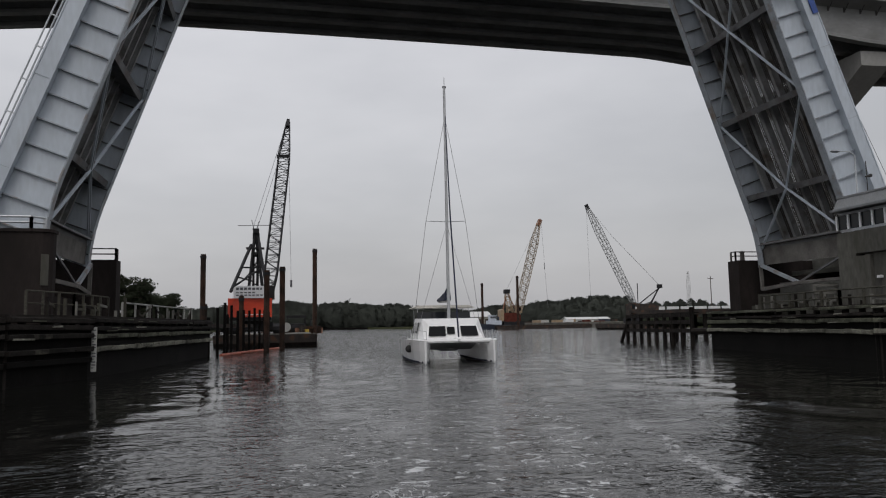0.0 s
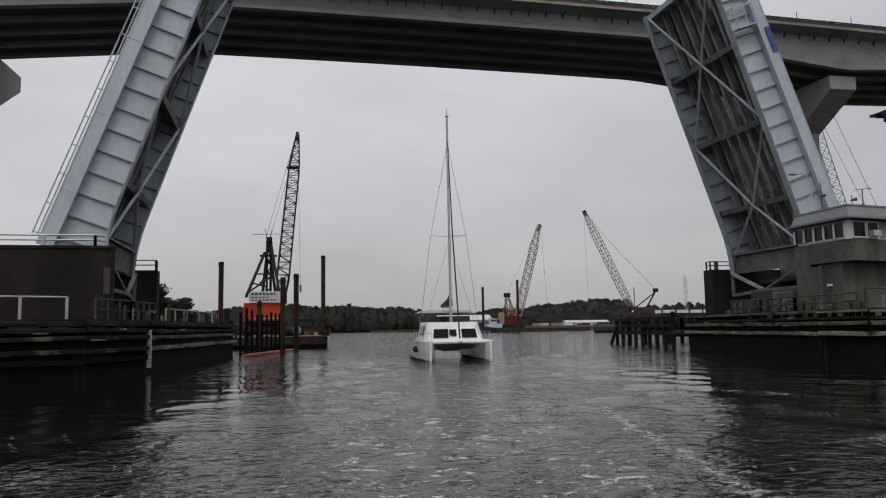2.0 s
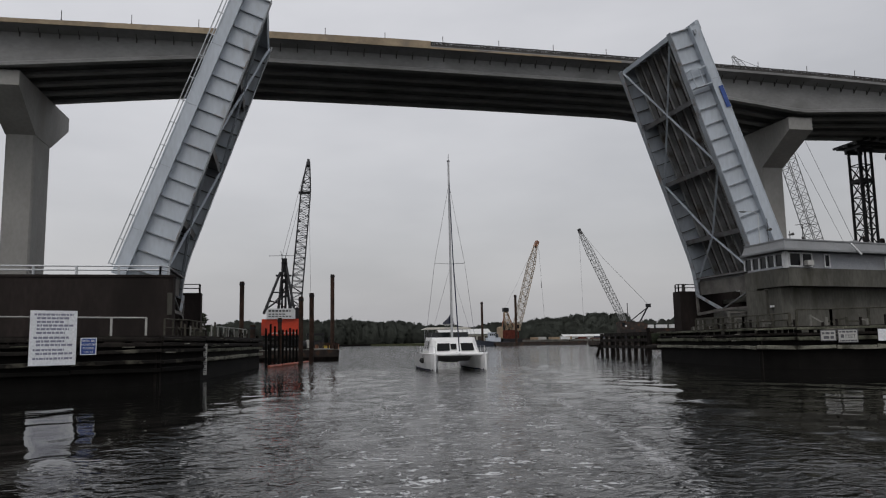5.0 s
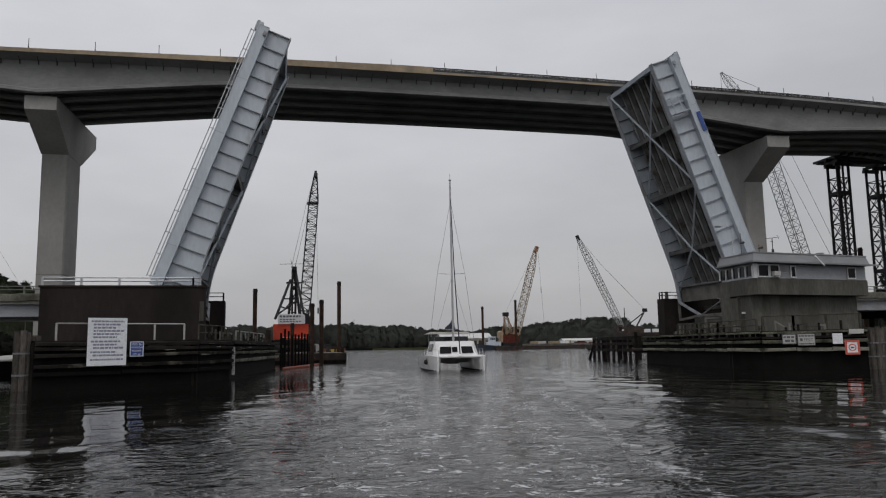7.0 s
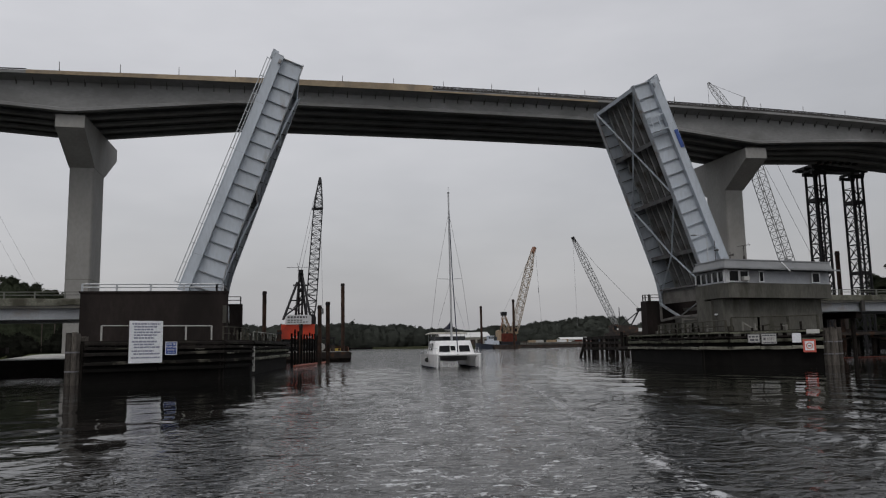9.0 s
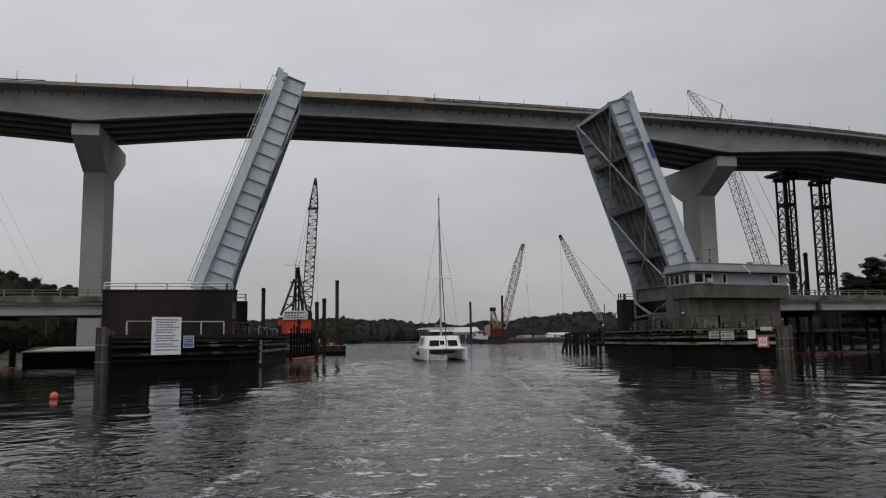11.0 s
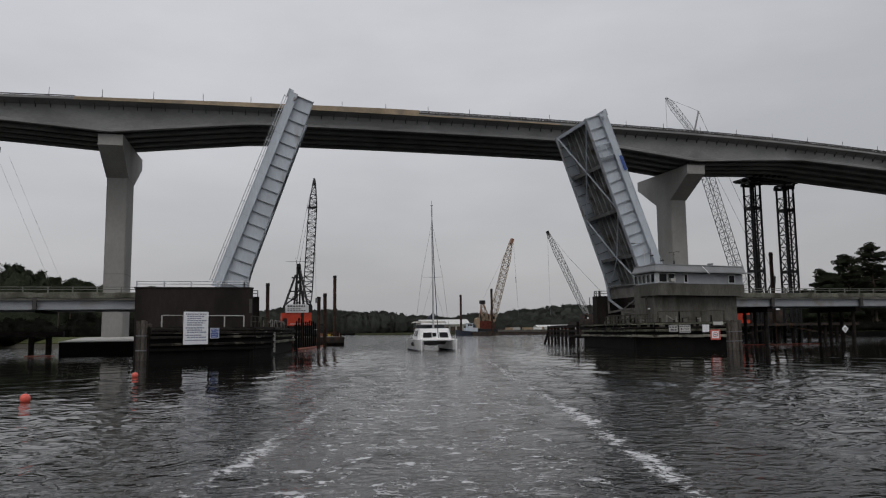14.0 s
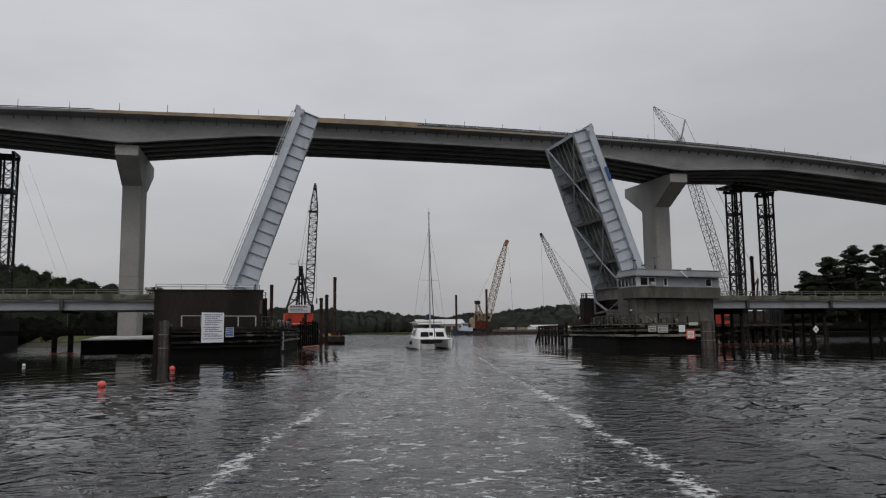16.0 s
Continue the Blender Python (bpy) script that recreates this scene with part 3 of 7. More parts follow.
bridge = thing("highway_bridge", (XP[0], 71, 0), "new grey concrete girder highway bridge under construction high over the river", "bridge")


def sweep(section, x_list=XS):
    """section(x): the outline in (off, z) at that place along the bridge."""
    s = Shape()
    s.loft([[at(x, o, z) for o, z in section(x)] for x in x_list])
    return s


part("deck_slab", sweep(lambda x: [(-1.5, top(x) + 0.7), (-1.5, top(x) + 0.42), (-0.1, top(x) + 0.02), (0.25, top(x) - 0.42), (12.0, top(x) - 0.42), (13.4, top(x) + 0.3), (13.4, top(x) + 0.7)]),
     GIRDER_CONC, bridge)
for k in range(5):
    o = 0.1 + 2.95 * k

    def sec(x, o=o):
        t, b = top(x) + 0.01, top(x) - 0.45 - depth(x)
        return [(o - 0.55, t), (o - 0.55, t - 0.15), (o - 0.12, t - 0.38), (o - 0.12, b + 0.5), (o - 0.42, b + 0.3), (o - 0.42, b),
                (o + 0.42, b), (o + 0.42, b + 0.3), (o + 0.12, b + 0.5), (o + 0.12, t - 0.38), (o + 0.55, t - 0.15), (o + 0.55, t)]
    if k == 0:
        def sec(x, o=o):
            t, b = top(x) + 0.01, top(x) - 0.45 - depth(x)
            return [(o - 0.2, t), (o - 0.16, b + 0.45), (o - 0.36, b + 0.32), (o - 0.36, b), (o + 0.42, b), (o + 0.42, b + 0.3), (o + 0.12, b + 0.5), (o + 0.12, t)]
    part("girder", sweep(sec), GIRDER_CONC, bridge)
# form brackets still hanging under the slab edge
br_me = Shape().box(-0.05, -0.24, -0.45, 0.05, -0.12, 0.02).beam((0, -0.8, 0.2), (0, -0.2, -0.36), 0.05, 0.06).mesh("bracket", REBAR)
for i in range(100):
    x = -72 + 1.75 * i
    r = radial(x)
    piece("bracket", br_me, bridge, Matrix.Translation((x, arc(x), top(x))) @ Matrix.Rotation(math.atan2(-r.x, r.y), 4, "Z"))
# edge: plywood forms over the left part, open reinforcement and rail over the rest
XF = 12.0
left_x = [x for x in XS if -34 <= x <= XF]
far_left = [x for x in XS if x <= -34]
right_x = [x for x in XS if x >= XF]
def form_top(x):
    return top(x) + 1.2 - 0.42 * min(1.0, max(0.0, (8 - x) / 36))


part("edge_form", sweep(lambda x: [(-1.62, top(x) + 0.36), (-1.62, form_top(x)), (-1.42, form_top(x)), (-1.42, top(x) + 0.71), (-1.51, top(x) + 0.71), (-1.51, top(x) + 0.36)], left_x), FORM_WOOD, bridge, "tan plywood edge form")
strip_x = [x for x in XS if XF <= x <= 34]
part("edge_form", sweep(lambda x: [(-1.6, top(x) + 0.36), (-1.6, top(x) + 0.56), (-1.51, top(x) + 0.56), (-1.51, top(x) + 0.36)], strip_x), FORM_WOOD, bridge, "narrow tan plywood edge form")
for xs, hi in ((right_x, 1.2), (far_left, 0.95)):
    part("edge_curb", sweep(lambda x: [(-1.49, top(x) + 0.71), (-1.49, top(x) + hi - 0.28), (-1.2, top(x) + hi - 0.28), (-1.2, top(x) + 0.71)] if hi > 1 else [(-1.49, top(x) + 0.71), (-1.49, top(x) + 0.76), (-1.2, top(x) + 0.76), (-1.2, top(x) + 0.71)], xs), REBAR, bridge)
    part("rail", sweep(lambda x: [(-1.5, top(x) + hi - 0.1), (-1.5, top(x) + hi), (-1.35, top(x) + hi), (-1.35, top(x) + hi - 0.1)], xs), REBAR, bridge)
part("rail", sweep(lambda x: [(-1.48, top(x) + 0.97), (-1.48, top(x) + 1.03), (-1.38, top(x) + 1.03), (-1.38, top(x) + 0.97)], right_x), REBAR, bridge)
bars = Shape()
rng = random.Random(5)
for i in range(300):
    x = XF + 0.5 * i
    a = at(x, -1.43, top(x) + 0.7)
    lean = rng.uniform(-0.12, 0.12)
    bars.beam(a, (a[0] + lean, a[1], a[2] + rng.uniform(0.42, 0.56)), 0.16 if rng.random() < 0.6 else 0.06, 0.09)
part("rebar", bars, REBAR, bridge, "row of upright reinforcing bars", kind="stuff")
post_me = Shape().tube((0, 0, 0), (0, 0, 1.15), 0.035, n=5).box(-0.05, -0.04, 0.0, 0.05, 0.04, 0.3).mesh("safety_post", REBAR)
for i in range(32):
    x = -100 + 6.3 * i
    piece("safety_post", post_me, bridge, Matrix.Translation(at(x, -1.45, top(x) + 0.72)))

# hammerhead piers
for x0, z_t, r in ((XP[0], 29.0, V((0, 1, 0))), (XP[1], 28.45, V((0.058, 0.998, 0)))):
    base = V((x0, arc(x0), 0))

    def to3(u, v, w, base=base, r=r):
        """u along the cap, v up, w across it."""
        return base + r * u + V((r.y, -r.x, 0)) * w + V((0, 0, v))
    cap = [(0.45, z_t), (18.4, z_t + 0.6), (18.4, z_t - 1.0), (11.9, z_t - 4.7), (6.6, z_t - 4.7), (0.45, z_t - 1.45)]
    cs = Shape()
    # flanks flare towards the top
    n = len(cap)
    half = [1.55, 1.55, 1.55, 1.45, 1.45, 1.55]
    pts = [to3(u, v, -h) for (u, v), h in zip(cap, half)] + [to3(u, v, h) for (u, v), h in zip(cap, half)]
    cs.add(pts, [tuple(range(n - 1, -1, -1)), tuple(range(n, 2 * n))] + [(i, (i + 1) % n, n + (i + 1) % n, n + i) for i in range(n)])
    part("pier_cap", cs, NEW_CONC, bridge, "hammerhead concrete pier cap")
    col = Shape()
    c = 0.18
    out = [(6.6 + c, -1.4), (11.9 - c, -1.4), (11.9, -1.4 + c), (11.9, 1.4 - c), (11.9 - c, 1.4), (6.6 + c, 1.4), (6.6, 1.4 - c), (6.6, -1.4 + c)]
    col.loft([[to3(u, z, w) for u, w in out] for z in (1.9, 10.8, 10.82, z_t - 4.7)])
    part("column", col, NEW_CONC, bridge)
    joint = Shape()
    joint.loft([[to3(9.25 + (u - 9.25) * 1.004, z, w * 1.008) for u, w in out] for z in (10.78, 10.86)])
    part("pour_joint", joint, OLD_CONC, bridge)
    for k in range(5):
        o = 1.7 + 2.85 * k
        p = to3(o, 0, 0)
        zc = z_t + 0.6 * (o - 0.45) / 18
        part("bearing", Shape().box(p.x - 0.6, p.y - 0.35, zc - 0.1, p.x + 0.6, p.y + 0.35, zc + 0.45), OLD_CONC, bridge)
    fx0, fx1, fy0, fy1 = (-33.0, -23.2, 52.6, 79.0) if x0 < 0 else (51.5, 63.5, 63.0, 79.0)
    part("cofferdam", Shape().box(fx0, fy0, -1.2, fx1, fy1, 1.6), TIMBER_BLACK, bridge, "dark sheet-piled side of the footing")
    part("footing", Shape().prism([(fy0 - 0.1, 1.61), (fy0 - 0.1, 1.68), (fy0 + 13, 2.12), (fy1 + 0.1, 2.12), (fy1 + 0.1, 1.61)], lambda u, v, w: (w, u, v), fx0 - 0.1, fx1 + 0.1), SKYLIT_CONC, bridge, "pale concrete footing at the water")


# ---- temporary falsework towers ----
def tower(x, y, z1, w, label, gap=0.0):
    t = thing("falsework_tower", (x, y, 0), label, "support tower", group="falsework towers under the bridge")
    s = w / 2
    for i, (a, b) in enumerate(((-s, -s), (s, -s), (s, s), (-s, s))):
        part("leg", Shape().tube((x + a, y + b, -1), (x + a, y + b, z1), 0.2, n=8), BLACK_STEEL, t)
    lace = Shape()
    zs = [1.0 + 2.3 * i for i in range(int((z1 - 1) / 2.3) + 1)]
    cs = ((-s, -s), (s, -s), (s, s), (-s, s))
    for i, z in enumerate(zs):
        for k in range(4):
            a, b = cs[k], cs[(k + 1) % 4]
            big = i % 5 == 0
            lace.beam((x + a[0], y + a[1], z), (x + b[0], y + b[1], z), 0.24 if big else 0.12, 0.5 if big else 0.12)
            if i + 1 < len(zs):
                lace.beam((x + a[0], y + a[1], z), (x + b[0], y + b[1], zs[i + 1]), 0.08, 0.08)
                lace.beam((x + b[0], y + b[1], z), (x + a[0], y + a[1], zs[i + 1]), 0.1, 0.1)
    part("lacing", lace, BLACK_STEEL, t)
    part("mid_leg", Shape().tube((x, y - s, -1), (x, y - s, z1), 0.16, n=8), BLACK_STEEL, t)
    for yy in (y - s, y + s):
        part("head_beam", Shape().box(x - s - 0.5, yy - 0.2, z1, x + s + 0.25, yy + 0.2, z1 + 0.5), BLACK_STEEL, t)
    for xx in (x - s, x + s):
        part("head_beam", Shape().box(xx - 0.2, y - s - 0.4, z1 + 0.51, xx + 0.2, y + s + 0.4, z1 + 0.9), BLACK_STEEL, t)


tower(77.3, 73.5, 28.1, 1.95, "black steel lattice falsework tower standing in the water")
tower(85.2, 74.6, 27.9, 2.0, "black steel lattice falsework tower standing in the water")
tower(-48.6, 74.0, 29.0, 2.4, "black steel lattice falsework tower beside the bank")
hd = thing("falsework_header", (81.3, 74.0, 28.9), "dark steel header beams spanning the falsework towers", "support beam")
for yy in (72.2, 74.0, 75.8):
    part("header_beam", Shape().box(75.6, yy - 0.25, 29.02, 87.6, yy + 0.25, 29.45), BLACK_STEEL, hd)
for i in range(6):
    xx = 76.4 + 1.3 * i
    part("cross_beam", Shape().box(xx - 0.16, 70.8, 29.46, xx + 0.16, 77.4, 29.78), BLACK_STEEL, hd)
cof = thing("tower_cofferdam", (-49, 74, 0), "dark steel sheet-piled cofferdam round the falsework tower foot", "cofferdam")
for i in range(10):
    xx = -55.8 + 0.88 * i
    part("steel_sheet", Shape().prism([(xx, 69.2), (xx + 0.2, 69.0), (xx + 0.66, 69.0), (xx + 0.86, 69.2), (xx + 0.86, 69.4), (xx, 69.4)], lambda u, v, w: (u, v, w), -1.5, 5.2), TIMBER_BLACK, cof)
part("fill", Shape().box(-55.8, 69.41, -1.5, -47.2, 79.0, 4.9), TIMBER_BLACK, cof)
for dx in (0.0, 1.6):
    gw = thing("guy_wire", (-46.0 - dx, 130, 1.0), "thin steel guy wire slanting down to the bank", "wire", group="guy wires")
    part("wire", Shape().tube((-46.0 - dx, 75.5, 28.5), (-51.0 - dx * 1.5, 140.0, 9.5), 0.014, n=4), WIRE, gw)
    part("anchor", Shape().tube((-51.0 - dx * 1.5, 140.0, 0.9), (-51.0 - dx * 1.5, 140.0, 9.6), 0.1, n=6), BARK, gw)

# ---- bascule leaves ----
CX, HALF, ZM = 12.65, 23.25, 20.5     # mirror plane; distance of the road line from it at height ZM
SA, CA = math.sin(radians(20.1)), math.cos(radians(20.1))
S_TIP, S_BASE = 10.25, -13.7
Y_NEAR, Y_FAR = 42.25, 51.9


def web_depth(s):
    d = 2.86 - 0.016 * s
    if s < -9.5:
        d += 0.036 * (-9.5 - s) ** 2
    return min(d, 4.6)


def leaf(sign, label):
    def P(s, d, y):
        """s up along the leaf, d from the road line towards the channel."""
        return V((CX + sign * (HALF - SA * s - CA * d), y, ZM + CA * s - SA * d))
    t = thing("bascule_leaf", P(S_BASE, 1.5, 47), label, "bridge leaf", group="raised bascule leaves")

    def strip(d0, d1, y0, y1, s0=S_BASE, s1=S_TIP, n=30):
        """A plate between two depths; d0, d1 are numbers or functions of s."""
        f0 = d0 if callable(d0) else (lambda s: d0)
        f1 = d1 if callable(d1) else (lambda s: d1)
        sh = Shape()
        sh.loft([[P(s, f0(s), y0), P(s, f1(s), y0), P(s, f1(s), y1), P(s, f0(s), y1)] for s in (lerp(s0, s1, i / n) for i in range(n + 1))])
        return sh
    stations = [S_TIP - 0.12] + [8.6 - 1.435 * i for i in range(16)]
    for near, yo in ((True, Y_NEAR), (False, Y_FAR)):
        o = -1 if near else 1
        g = part("main_girder", strip(0.7, web_depth, yo, yo - o * 0.06), LEAF_PAINT, t, "plate girder with welded stiffeners")
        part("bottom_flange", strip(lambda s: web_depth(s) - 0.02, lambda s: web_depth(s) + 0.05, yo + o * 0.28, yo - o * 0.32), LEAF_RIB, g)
        part("top_flange", strip(0.7, 0.77, yo + o * 0.3, yo - o * 0.3), LEAF_PAINT, g)
        for s in stations:
            for face, w in ((o, 0.2), (-o, 0.16)):
                y0 = yo if face == o else yo - o * 0.06
                st = Shape()
                dd = web_depth(s)
                st.add([P(s - 0.035, 0.78, y0), P(s - 0.035, dd, y0), P(s - 0.035, dd, y0 + face * w), P(s - 0.035, 0.78, y0 + face * w),
                        P(s + 0.035, 0.78, y0), P(s + 0.035, dd, y0), P(s + 0.035, dd, y0 + face * w), P(s + 0.035, 0.78, y0 + face * w)],
                       [(0, 1, 2, 3), (7, 6, 5, 4), (0, 4, 5, 1), (1, 5, 6, 2), (2, 6, 7, 3), (3, 7, 4, 0)])
                part("stiffener", st, LEAF_RIB if face == o else LEAF_SHADED, g)
        # edge fascia of the footway
        f = part("fascia", strip(-0.12, 0.76, yo + o * 0.52, yo + o * 0.46), LEAF_PAINT, t, "smooth painted footway fascia plate")
        part("fascia_lip", strip(0.71, 0.79, yo + o * 0.56, yo + o * 0.31), LEAF_PAINT, f)
        part("fascia_lip", strip(-0.16, -0.08, yo + o * 0.56, yo - o * 0.6), LEAF_PAINT, f)
        for s in [S_TIP - 0.02 - 5.1 * i for i in range(6)]:
            a = Shape()
            a.beam(P(s - 0.02, -0.1, yo + o * 0.525), P(s - 0.02, 0.7, yo + o * 0.525), 0.035, 0.02, (0, 1, 0))
            part("seam", a, LEAF_RIB, f)
    # floor beams, bracing
    beams = [S_TIP - 0.2, S_TIP - 6.3, S_TIP - 12.4, S_TIP - 18.5, S_TIP - 22.6]
    for i, s in enumerate(beams):
        lo = web_depth(s) - 0.25
        fb = Shape()
        fb.add([P(s, 1.1, Y_NEAR + 0.06), P(s, lo, Y_NEAR + 0.06), P(s, lo, Y_FAR - 0.06), P(s, 1.1, Y_FAR - 0.06),
                P(s - 0.06, 1.1, Y_NEAR + 0.06), P(s - 0.06, lo, Y_NEAR + 0.06), P(s - 0.06, lo, Y_FAR - 0.06), P(s - 0.06, 1.1, Y_FAR - 0.06)],
               [(0, 1, 2, 3), (7, 6, 5, 4), (0, 4, 5, 1), (1, 5, 6, 2), (2, 6, 7, 3), (3, 7, 4, 0)])
        ym = (Y_NEAR + Y_FAR) / 2
        fb.beam(P(s - 0.03, lo, Y_NEAR + 0.1), P(s - 0.03, lo, Y_FAR - 0.1), 0.42, 0.06, P(1, 0, 0) - P(0, 0, 0))
        part("floor_beam", fb, LEAF_SHADED if i else LEAF_PAINT, t)
        if i + 1 < len(beams):
            s2 = beams[i + 1]
            for y_end in (Y_NEAR + 0.15, Y_FAR - 0.15):
                a, b = ((s, y_end), (s2, ym)) if i % 2 == 0 else ((s, ym), (s2, y_end))
                da, db = web_depth(a[0]) - 0.17, web_depth(b[0]) - 0.17
                bz = Shape()
                bz.beam(P(a[0], da, a[1]), P(b[0], db, b[1]), 0.2, 0.05, P(0, 1, 0) - P(0, 0, 0))
                bz.beam(P(a[0], da, a[1]), P(b[0], db, b[1]), 0.05, 0.2, P(0, 1, 0) - P(0, 0, 0))
                part("brace", bz, LEAF_PAINT, t, "diagonal steel brace")
        if i % 2 == 1:
            gz = Shape()
            q = [P(s + 0.6, lo + 0.06, ym), P(s, lo + 0.06, ym - 0.8), P(s - 0.6, lo + 0.06, ym), P(s, lo + 0.06, ym + 0.8)]
            gz.add(q + [p + (P(0, 0.03, 0) - P(0, 0, 0)) for p in q], [(0, 1, 2, 3), (4, 5, 6, 7), (0, 1, 5, 4), (1, 2, 6, 5), (2, 3, 7, 6), (3, 0, 4, 7)])
            part("gusset", gz, LEAF_SHADED, t)
    for k in range(7):
        y = lerp(Y_NEAR + 1.0, Y_FAR - 1.0, k / 6)
        sg = strip(1.05, 1.62, y - 0.02, y + 0.02, n=2)
        sg.loft([[P(s, 1.6, y - 0.13), P(s, 1.64, y - 0.13), P(s, 1.64, y + 0.13), P(s, 1.6, y + 0.13)] for s in (S_BASE + 0.1, S_TIP - 0.2)])
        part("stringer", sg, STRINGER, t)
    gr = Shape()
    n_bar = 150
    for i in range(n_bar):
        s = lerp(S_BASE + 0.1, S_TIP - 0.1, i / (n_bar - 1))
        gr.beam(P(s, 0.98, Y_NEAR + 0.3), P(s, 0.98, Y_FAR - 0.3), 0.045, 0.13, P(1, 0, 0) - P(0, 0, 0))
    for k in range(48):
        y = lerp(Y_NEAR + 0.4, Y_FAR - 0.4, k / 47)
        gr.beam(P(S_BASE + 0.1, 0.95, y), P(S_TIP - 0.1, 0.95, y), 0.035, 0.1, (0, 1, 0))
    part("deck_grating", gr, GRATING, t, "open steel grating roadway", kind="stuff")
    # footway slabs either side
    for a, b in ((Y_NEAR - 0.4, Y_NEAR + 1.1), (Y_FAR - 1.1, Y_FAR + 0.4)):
        part("footway", strip(0.4, 0.58, a, b, n=2), LEAF_SHADED, t)
    # railings stand off the road side
    for yo in ((Y_NEAR - 0.35, Y_FAR + 0.35) if sign < 0 else (Y_FAR + 0.35,)):
        rl = Shape()
        for d in (-0.34, -0.62):
            rl.tube(P(-13.2, d, yo), P(S_TIP - 0.6, d, yo), 0.045, n=6)
        r_ob = part("railing", rl, GALV, t, "tubular steel hand rail")
        for i in range(13):
            s = lerp(-13.1, S_TIP - 0.7, i / 12)
            part("post", Shape().beam(P(s, -0.1, yo), P(s, -0.66, yo), 0.07, 0.07), GALV, r_ob)
    # tip: end plate with lock bars
    tip = Shape()
    tip.beam(P(S_TIP + 0.06, 0.0, Y_NEAR - 0.5), P(S_TIP + 0.06, 0.0, Y_FAR + 0.5), 0.4, 0.35, P(1, 0, 0) - P(0, 0, 0))
    part("end_beam", tip, LEAF_PAINT, t)
    for yo in (Y_NEAR - 0.1, Y_FAR + 0.1):
        part("nosing", Shape().beam(P(S_TIP - 0.5, -0.25, yo), P(S_TIP + 0.35, -0.25, yo), 0.5, 0.3, (0, 1, 0)).beam(P(S_TIP - 0.7, 0.5, yo - 0.55), P(S_TIP - 0.7, 0.75, yo - 0.55), 0.25, 0.4), LEAF_RIB, t)
    # heel: closing plate between the girders and a V frame down in the pier
    part("heel_plate", strip(lambda s: web_depth(s) - 0.3, lambda s: web_depth(s) - 0.22, Y_NEAR + 0.1, Y_FAR - 0.1, -13.6, -11.9, 4), APRON, t, "weathered heel apron plate")
    part("heel_rib", Shape().beam(P(-12.0, web_depth(-12.0) - 0.1, Y_NEAR + 0.1), P(-12.0, web_depth(-12.0) - 0.1, Y_FAR - 0.1), 0.3, 0.12), LEAF_SHADED, t)
    xh = CX + sign * 24.3
    fa, fb, fm, fl = (xh, Y_FAR - 0.15, 6.55), (xh - sign * 0.2, Y_NEAR + 0.2, 6.6), (xh - sign * 0.3, 47.1, 4.92), (xh + sign * 0.05, Y_FAR - 0.15, 4.65)
    part("heel_brace", Shape().beam(fa, fm, 0.2, 0.24), LEAF_RIB, t)
    part("heel_brace", Shape().beam(fm, fb, 0.12, 0.14), LEAF_SHADED, t)
    part("heel_post", Shape().beam(fa, fl, 0.2, 0.22, (0, 1, 0)), APRON, t)
    part("heel_chord", Shape().beam(fl, fm, 0.24, 0.26).beam(fm, (fm[0], Y_NEAR + 0.3, 4.95), 0.2, 0.22), APRON, t)
    return t, P


leaf_l, PL = leaf(-1, "raised bascule leaf, pale grey painted girders, railing along its edge")
leaf_r, PR = leaf(1, "raised bascule leaf, pale grey painted girders, blue sign near its tip")

# inspection cage and blue plate on the leaf by the control house
cage = thing("inspection_cage", PR(5.5, 1.7, Y_NEAR - 0.5), "pale grey open steel inspection cage hung on the leaf", "platform")
for s_ in (4.75, 6.35):
    for y_ in (Y_NEAR - 0.25, Y_NEAR - 1.0):
        part("rail", Shape().beam(PR(s_, 0.95, y_), PR(s_, 2.75, y_), 0.09, 0.09), LEAF_PAINT, cage)
    for d_ in (1.0, 2.7):
        part("arm", Shape().beam(PR(s_, d_, Y_NEAR), PR(s_, d_, Y_NEAR - 1.05), 0.08, 0.08), LEAF_PAINT, cage)
for d_ in (1.0, 1.85, 2.7):
    part("post", Shape().beam(PR(4.7, d_, Y_NEAR - 1.0), PR(6.4, d_, Y_NEAR - 1.0), 0.07, 0.07), LEAF_PAINT, cage)
part("step", Shape().beam(PR(4.75, 0.95, Y_NEAR - 0.6), PR(4.75, 2.75, Y_NEAR - 0.6), 0.06, 0.7, PR(1, 0, 0) - PR(0, 0, 0)), LEAF_RIB, cage)
pl = thing("blue_plate", PR(3.4, -0.1, Y_NEAR - 0.6), "blue painted plate on the leaf edge", "sign")
part("panel", Shape().beam(PR(2.3, 0.12, Y_NEAR - 0.60), PR(4.3, 0.12, Y_NEAR - 0.60), 0.05, 0.42, (0, 1, 0)), SIGN_BLUE, pl)
part("bracket", Shape().beam(PR(3.2, 0.1, Y_NEAR - 0.56), PR(3.2, 0.1, Y_NEAR - 0.5), 0.3, 0.3), LEAF_RIB, pl)

# ---- bascule piers ----
pier_l = thing("bascule_pier", (-17, 47, 0), "brown stained concrete bascule pier with an open machinery pit", "bridge pier", group="bascule piers")
ROUND = [(-23.1, 40.5), (-11.75, 40.5), (-11.4, 40.58), (-11.15, 40.8), (-11.05, 41.1), (-11.05, 41.6), (-23.1, 41.6)]
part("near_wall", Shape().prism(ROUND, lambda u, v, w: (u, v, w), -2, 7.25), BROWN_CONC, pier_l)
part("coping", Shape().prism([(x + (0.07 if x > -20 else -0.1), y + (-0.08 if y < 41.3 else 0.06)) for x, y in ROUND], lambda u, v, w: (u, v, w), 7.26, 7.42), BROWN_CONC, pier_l)
